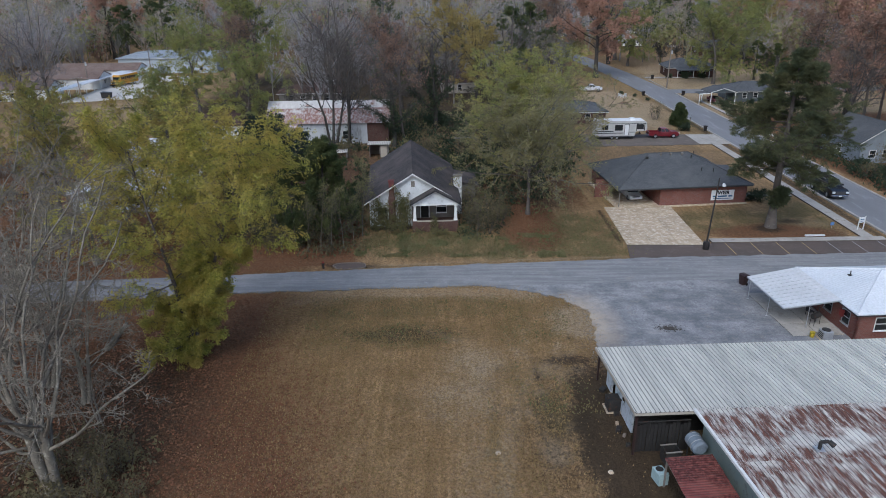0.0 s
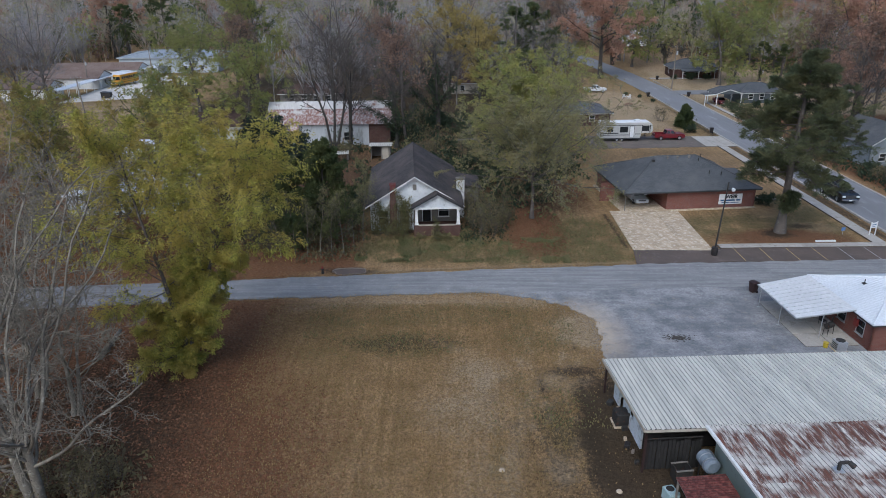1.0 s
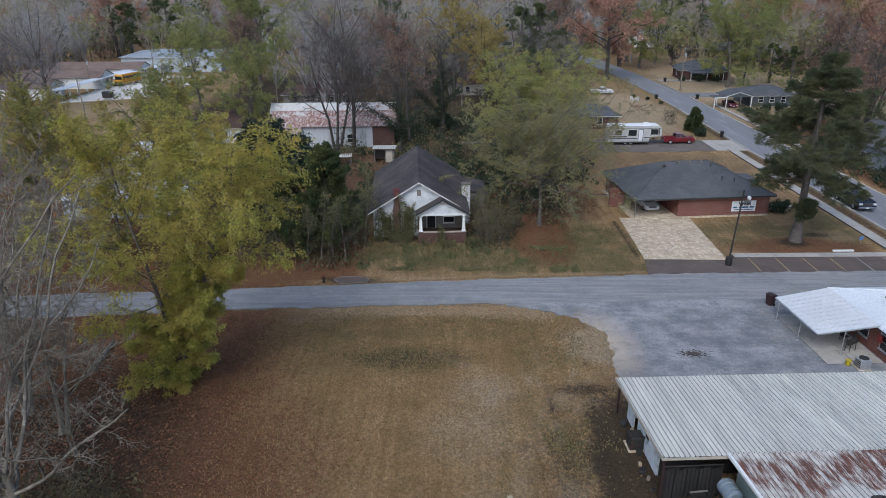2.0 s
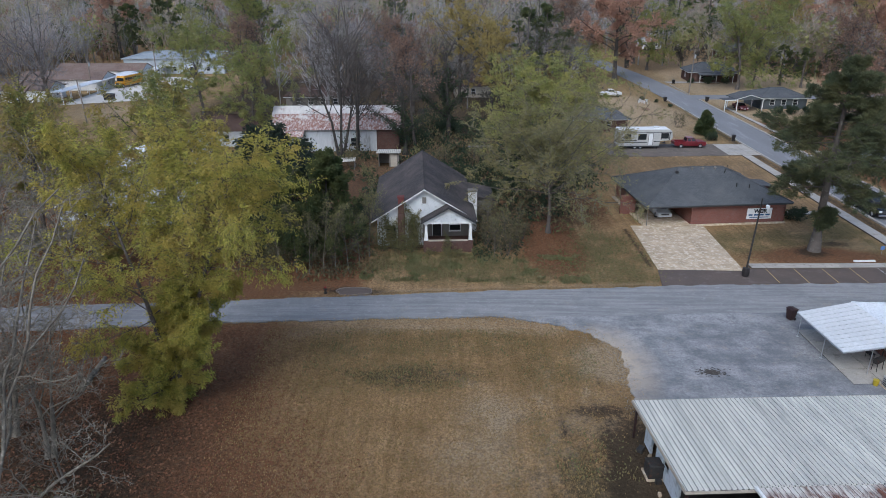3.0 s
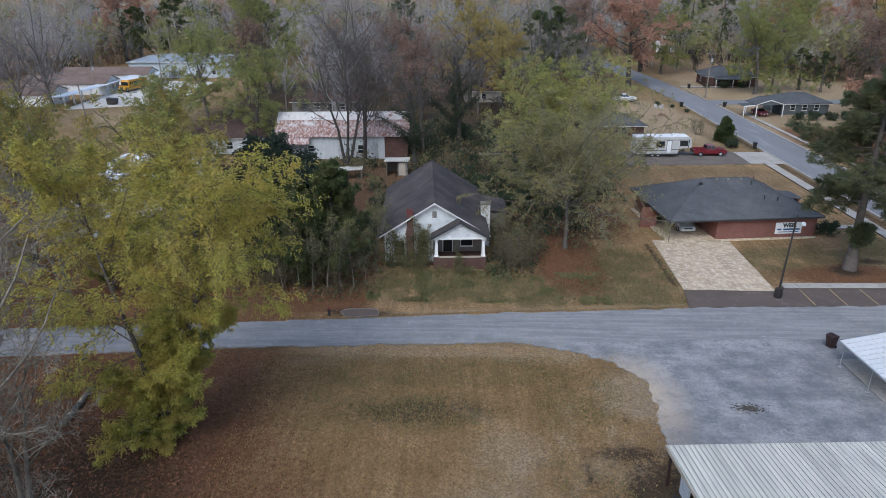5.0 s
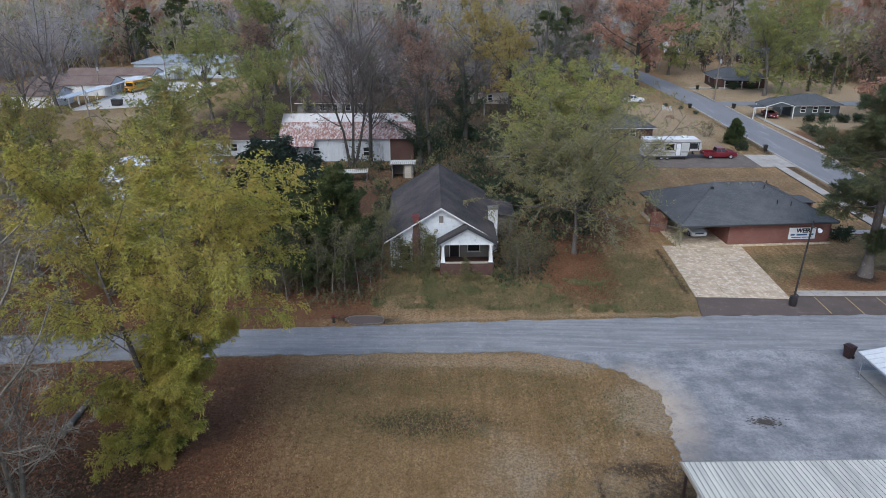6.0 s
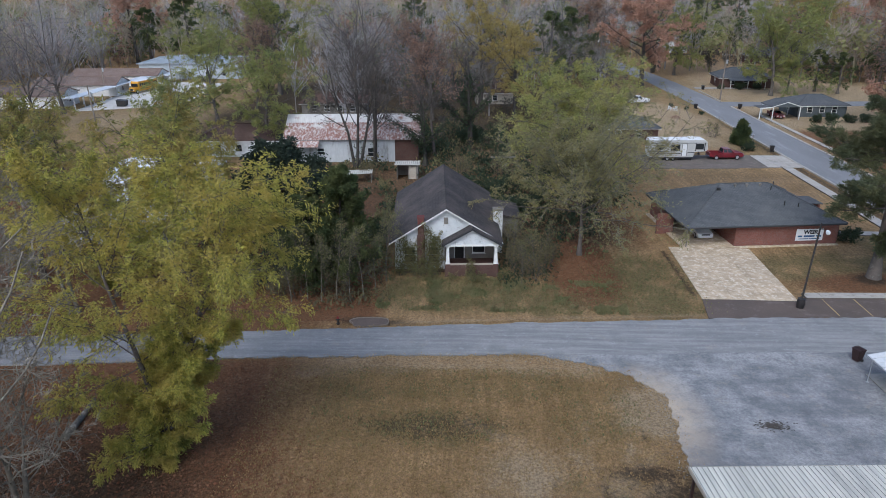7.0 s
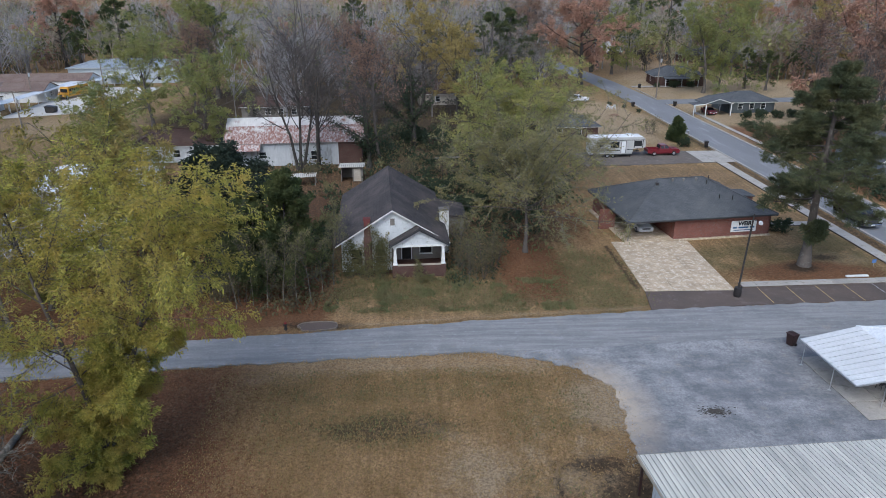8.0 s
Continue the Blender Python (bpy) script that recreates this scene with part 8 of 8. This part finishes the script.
cs = thing("corner_sign", pose(49.3, 75.9, 0.1, rz=20), "small white sign board on two posts at the corner", "sign")
for x in (0.0, 0.9):
    part("post", Build().box(x, 0, -0.1, x + 0.09, 0.09, 1.6), M["white_paint"], cs)
part("board", Build().box(0.09, 0.02, 0.85, 0.9, 0.07, 1.5, c=0.01), M["sign_white"], cs)
part("text_bar", Build().box(0.18, 0.012, 1.2, 0.8, 0.018, 1.3).box(0.18, 0.012, 1.0, 0.7, 0.018, 1.06), M["ink_blue"], cs)
ss = thing("yard_sign", pose(46.6, 76.6, 0, rz=10), "small blue yard sign on a wire stake", "sign")
part("stake", Build().tube((0, 0, -0.1), (0, 0, 0.5), 0.015, n=6), M["alu"], ss)
part("board", Build().box(-0.25, -0.015, 0.45, 0.25, 0.015, 0.85), M["blue_paint"], ss)
single("plank", Build().box(0, 0, 0, 2.3, 0.3, 0.14, c=0.02), M["white_paint"], pose(42.3, 74.1, 0.0, rz=2), "long pale concrete bumper lying on the lawn", "parking bumper")
single("stone", Build().tube((0, 0, -0.05), (0, 0, 0.06), 0.2, 0.13, n=9), M["concrete"], pose(3.5, 35.9, 0.0), "pale flat stone in the grass", "stone", smooth=False)
single("stone", Build().tube((0, 0, -0.05), (0, 0, 0.06), 0.2, 0.12, n=7), M["concrete"], pose(10.3, 34.0, 0.0), "pale flat stone in the grass", "stone")

# lot stain of spilled soil and leaves
rng = random.Random(4)
b = Build()
for k in range(420):
    a, r = rng.uniform(0, 6.28), abs(rng.gauss(0, 0.36))
    x, y, s = 1.6 * r * math.cos(a), 0.8 * r * math.sin(a), rng.uniform(0.03, 0.11)
    b.add([(x - s, y, 0.004), (x, y - s * 0.7, 0.004), (x + s, y, 0.004), (x, y + s * 0.7, 0.004), (x, y, 0.004 + s * 0.5)], [(0, 1, 4), (1, 2, 4), (2, 3, 4), (3, 0, 4)])
single("debris_heap", b, M["bark_dark"], pose(19.55, 52.2, 0.03), "low heap of dark soil and leaves on the gravel", "debris", kind="stuff")

# beside the sheds
tk = thing("storage_tank", MF @ pose(3.75, -0.75, 0) @ Matrix.Scale(0.82, 4), "pale blue horizontal metal tank on a stand", "tank")
part("shell", Build().tube((-0.1, 0.55, 1.75), (0.0, -0.75, 1.75), 0.6, n=24).tube((-0.1, 0.55, 1.75), (-0.11, 0.68, 1.75), 0.6, 0.4, n=24).tube((0, -0.75, 1.75), (0.01, -0.88, 1.75), 0.6, 0.42, n=24), M["tank_paint"], tk)
for y in (-0.5, 0.05, 0.4):
    part("band", Build().tube((-0.05, y, 1.75), (-0.05, y + 0.06, 1.75), 0.615, n=24), M["alu"], tk)
for x in (-0.4, 0.3):
    for y in (-0.6, 0.35):
        part("leg", Build().box(x - 0.04, y, -0.05, x + 0.04, y + 0.08, 1.35), M["dark_steel"], tk)
wm = thing("washing_machine", MF @ pose(1.0, -2.3, 0, rz=10) @ Matrix.Scale(0.72, 4), "discarded pale mint enamel washer beside the lean-to", "appliance")
part("cabinet", Build().box(-0.45, -0.75, 0, 0.45, 0.55, 1.05, c=0.05), M["mint_paint"], wm)
part("tub_opening", Build().tube((0, 0.1, 1.045), (0, 0.1, 1.06), 0.33, n=20), M["shade_and_door"], wm)
part("panel", Build().box(-0.4, -0.72, 1.05, 0.4, -0.6, 1.2, c=0.02), M["mint_paint"], wm)
for x, y, lab in ((2.3, -0.6, "rusted open metal cabinet by the shed"), (1.6, -5.4, "grey metal box under the lean-to")):
    mb = thing("metal_box", MF @ pose(x, y, 0, rz=4), lab, "metal box")
    part("body", Build().box(-0.5, -0.4, 0, 0.5, 0.4, 0.12).box(-0.5, -0.4, 0.12, -0.44, 0.4, 0.9).box(0.44, -0.4, 0.12, 0.5, 0.4, 0.9).box(-0.44, 0.34, 0.12, 0.44, 0.4, 0.9).box(-0.44, -0.4, 0.12, 0.44, -0.34, 0.9), M["dark_steel"], mb)
    for s in (-0.44, 0.34):
        part("rim", Build().box(-0.54, s, 0.88, 0.54, s + 0.1, 0.95, c=0.01), M["grey_wood"], mb)


def air_unit(m, label, paint, s=0.8):
    A = thing("air_conditioner", m, label, "air conditioner", "air conditioners")
    part("cabinet", Build().box(-s / 2, -s / 2, 0.06, s / 2, s / 2, s, c=0.04), paint, A)
    part("fan_grille", Build().tube((0, 0, s), (0, 0, s + 0.04), s * 0.42, n=20), M["dark_steel"], A)
    part("pad", Build().box(-s / 2 - 0.1, -s / 2 - 0.1, -0.05, s / 2 + 0.1, s / 2 + 0.1, 0.06), M["concrete"], A)
    for k in range(4):
        part("louvre", Build().box(-s / 2 - 0.012, -s / 2 + 0.08, 0.16 + 0.15 * k, -s / 2 + 0.01, s / 2 - 0.08, 0.22 + 0.15 * k), M["dark_steel"], A)


air_unit(pose(11.95, 40.6, 0.0, rz=3), "dark air conditioner unit beside the shed wall", M["dark_steel"], 0.95)
air_unit(pose(31.95, 50.2, 0.02, rz=3), "grey air conditioner unit by the brick house", M["alu"], 0.85)
bk = thing("bucket", pose(31.05, 50.55, 0.03), "yellow plastic bucket by the patio", "bucket")
part("body", Build().tube((0, 0, 0), (0, 0, 0.42), 0.17, 0.21, n=14), M["brass_yellow"], bk)
part("rim", Build().tube((0, 0, 0.42), (0, 0, 0.45), 0.22, n=14), M["brass_yellow"], bk)
gr = thing("barrel_grill", pose(32.3, 52.6, 0.1, rz=30), "dark steel barrel grill on the patio", "grill")
part("drum", Build().tube((-0.4, 0, 0.85), (0.4, 0, 0.85), 0.25, n=16), M["dark_steel"], gr)
part("chimney", Build().tube((0.3, 0, 1.1), (0.3, 0, 1.55), 0.05, n=8), M["dark_steel"], gr)
for x in (-0.4, 0.4):
    for y in (-0.2, 0.2):
        part("leg", Build().tube((x, y, 0), (x, y * 0.8, 0.65), 0.025, n=6), M["dark_steel"], gr)
for x, y, a in ((32.7, 54.3, 20), (32.4, 56.2, 100)):
    ch = thing("patio_chair", pose(x, y, 0.1, rz=a), "dark metal patio chair under the awning", "chair", "patio chairs")
    part("seat", Build().box(-0.25, -0.25, 0.42, 0.25, 0.25, 0.46, c=0.01), M["dark_trim"], ch)
    part("backrest", Build().box(-0.25, 0.22, 0.46, 0.25, 0.26, 0.95, c=0.01), M["dark_trim"], ch)
    for sx in (-0.22, 0.2):
        for sy in (-0.22, 0.2):
            part("leg", Build().box(sx, sy, 0, sx + 0.03, sy + 0.03, 0.42), M["dark_trim"], ch)
eb = thing("meter_box", pose(33.75, 49.5, 0.0, rz=2.4) @ pose(0.45, 2.4, 1.3), "dark red meter box on the brick wall", "meter box")
part("body", Build().box(-0.2, -0.22, 0, 0.0, 0.22, 0.6, c=0.02), M["red_paint"], eb)
part("conduit", Build().tube((-0.1, 0, 0.6), (-0.1, 0, 1.15), 0.03, n=8), M["alu"], eb)
# junk along the shed's west side
jk = random.Random(9)
for k in range(9):
    x, y = 11.75 + 0.5 * jk.random(), 36.3 + 7.2 * (k + jk.random() * 0.6) / 9
    s = jk.uniform(0.12, 0.3)
    mat_ = (M["dark_steel"], M["pole_wood"], M["black_plastic"], M["concrete"])[k % 4]
    single("scrap_block", Build().box(-s, -s * 0.7, -0.05, s, s * 0.7, s * jk.uniform(0.6, 1.6), c=0.03), mat_, pose(x, y, 0.0, rz=jk.uniform(0, 90)),
           ("dark scrap metal piece beside the shed", "grey scrap wood beside the shed", "black plastic crate beside the shed", "broken concrete block beside the shed")[k % 4], "scrap", "scrap by the shed")
dp = thing("dumpster", pose(-83.4, 173.6, 0.03, rz=4), "dark green-black steel dumpster in the school yard", "dumpster")
part("body", Build().profile([(-1.0, 0.15), (0.9, 0.15), (1.1, 1.3), (-1.1, 1.5)], -0.9, 0.9), M["dark_steel"], dp)
part("lid", Build().plate([(-1.15, -0.95, 1.58), (1.15, -0.95, 1.38), (1.15, 0.95, 1.38), (-1.15, 0.95, 1.58)], 0.06), M["black_plastic"], dp)
for x, y in ((44.4, 170.8), (45.4, 170.2)):
    lc = thing("lawn_chair", pose(x, y, 0, rz=40 * (x - 43)), "white wooden lawn chair on dry grass", "chair", "lawn chairs")
    part("seat", Build().profile([(-0.3, 0.38), (0.35, 0.5), (0.35, 0.54), (-0.3, 0.42)], -0.3, 0.3), M["sign_white"], lc)
    part("backrest", Build().profile([(-0.28, 0.4), (-0.6, 1.1), (-0.55, 1.12), (-0.23, 0.42)], -0.3, 0.3), M["sign_white"], lc)
    for s in (-0.36, 0.3):
        part("armrest", Build().box(-0.4, s, 0.62, 0.4, s + 0.1, 0.66).box(0.3, s, 0, 0.38, s + 0.08, 0.62).box(-0.4, s, 0, -0.32, s + 0.08, 0.62), M["sign_white"], lc)
lr = random.Random(3)
b = Build()
for k in range(160):
    a, r = lr.uniform(0, 6.28), lr.random() ** 0.5
    x, y = 1.1 * r * math.cos(a), 0.6 * r * math.sin(a)
    z, s = 0.45 * (1 - r * r) + 0.02, lr.uniform(0.08, 0.16)
    d = Vector((lr.gauss(0, 1), lr.gauss(0, 1), lr.gauss(0, 0.4))).normalized() * s
    e = d.orthogonal().normalized() * s * 0.7
    p = Vector((x, y, z))
    b.add([p - d, p + e, p + d, p - e], [(0, 1, 2, 3)])
single("leaf_pile", b, M["leaf_orange"], pose(43.2, 161.7, 0), "pile of raked orange-brown leaves on the lawn", "leaf pile", kind="stuff")
mb = thing("mailbox", pose(51.3, 140, 0, rz=90), "grey mailbox on a wooden post", "mailbox")
part("post", Build().box(-0.05, -0.05, -0.1, 0.05, 0.05, 1.05), M["pole_wood"], mb)
part("box", Build().box(-0.25, -0.1, 1.05, 0.25, 0.1, 1.15).tube((-0.25, 0, 1.15), (0.25, 0, 1.15), 0.1, n=12), M["alu"], mb)


# ---- fallen leaves, tufts and weeds ----
def scatter(name, material, label, count, seed, weight, box, size, aspect, upright, z=0.0):
    """Small leaves or tufts over the ground where weight allows."""
    rng = np.random.default_rng(seed)
    x = rng.uniform(box[0], box[2], count * 6)
    y = rng.uniform(box[1], box[3], count * 6)
    keep = rng.uniform(size=count * 6) < weight(x, y)
    x, y = x[keep][:count], y[keep][:count]
    n = len(x)
    c = np.stack([x, y, height_at(x, y) + z], -1)
    up = np.array([0, 0, 1.0])
    if upright:
        a = rng.normal(size=(n, 3)) * np.array([0.45, 0.45, 0]) + up
    else:
        a = rng.normal(size=(n, 3)) * np.array([1, 1, 0.25])
    a /= np.linalg.norm(a, axis=1, keepdims=True)
    b = np.cross(a, rng.normal(size=(n, 3)))
    b /= np.linalg.norm(b, axis=1, keepdims=True)
    s = size * rng.uniform(0.5, 1.5, (n, 1))
    a, b = a * s, b * s * aspect * 0.5
    v = np.stack([c, c + a * 0.5 + b, c + a, c + a * 0.5 - b] if upright else [c - a / 2, c + b, c + a / 2, c - b], 1).reshape(-1, 3)
    return tagged(new(name, raw_mesh(name, v, np.arange(4 * n).reshape(-1, 4), material)), label, name.replace("_", " "), kind="stuff")


clear = lambda x, y: 1.0 - ((y > 59.0) & (y < 68.6)) - ((x > 12.2) & (y > 44) & (y < 59.0)) * 1.0
scatter("fallen_leaves", M["litter"], "dry brown fallen leaves under the trees", 28000, 21, lambda x, y: np.clip(zones(x, y)[0] * clear(x, y), 0, 1), (-34, 24, 20, 96), 0.17, 0.75, False, 0.05)
scatter("grass_tufts", M["straw"], "dry brown grass tufts on the lot", 56000, 22, lambda x, y: np.clip((1 - zones(x, y)[0] * 0.8) * (1 - 0.97 * np.clip(1.6 * zones(x, y)[3], 0, 1)) * (1 - 0.85 * np.clip(1.3 * zones(x, y)[2], 0, 1)) * 0.7 * clear(x, y), 0, 1), (-16, 26, 13, 60), 0.125, 0.55, True)
scatter("weeds", M["weed"], "patches of green weeds in the grass", 13000, 23, lambda x, y: np.clip(zones(x, y)[1] * clear(x, y), 0, 1), (-12, 40, 24, 88), 0.17, 0.5, True)


M["rank_grass"] = leafy("rank_green_grass", (0.215, 0.215, 0.10), (0.13, 0.138, 0.062), (0.27, 0.235, 0.125))
scatter("yard_grass", M["rank_grass"], "rank green grass tufts in the overgrown front yard", 9000, 27, yard_weight, (-9.5, 68.6, 13.5, 75.5), 0.25, 0.4, True)


def edge_weight(x, y):
    """Along the ragged edge between the gravel and the grass."""
    d = trail(x, y, [(1, 60.9), (4.6, 61.0), (8.1, 60.1), (11.0, 58.2), (12.9, 55.7), (13.2, 52.4), (12.8, 49.8), (12.9, 46.5)], 1.3)
    return np.clip(d * (0.55 + 0.6 * vnoise(x, y, 0.9, 41)), 0, 1)


scatter("loose_gravel", M["stone_chip"], "loose gravel strewn over the edge of the lot", 3500, 24, edge_weight, (0, 45, 15, 62), 0.07, 0.8, False, 0.09)
scatter("edge_grass", M["straw"], "dry grass creeping over the gravel's edge", 3500, 25, edge_weight, (0, 45, 15, 62), 0.10, 0.5, True, 0.03)
scatter("verge_grass", M["straw"], "dry grass along the lane's edges", 7000, 26,
        lambda x, y: np.clip(np.maximum(trail(x, y, [(-30, 58.7), (-21.8, 59.4), (-15.4, 59.95), (-7.8, 60.5), (1, 60.85), (5, 61)], 0.5), trail(x, y, [(-22, 64.3), (-17, 64.75), (-8.3, 65.55), (1.1, 66.55), (13.1, 67.45), (20, 68.0)], 0.5)), 0, 1),
        (-30, 58, 20, 69), 0.11, 0.5, True, 0.05)
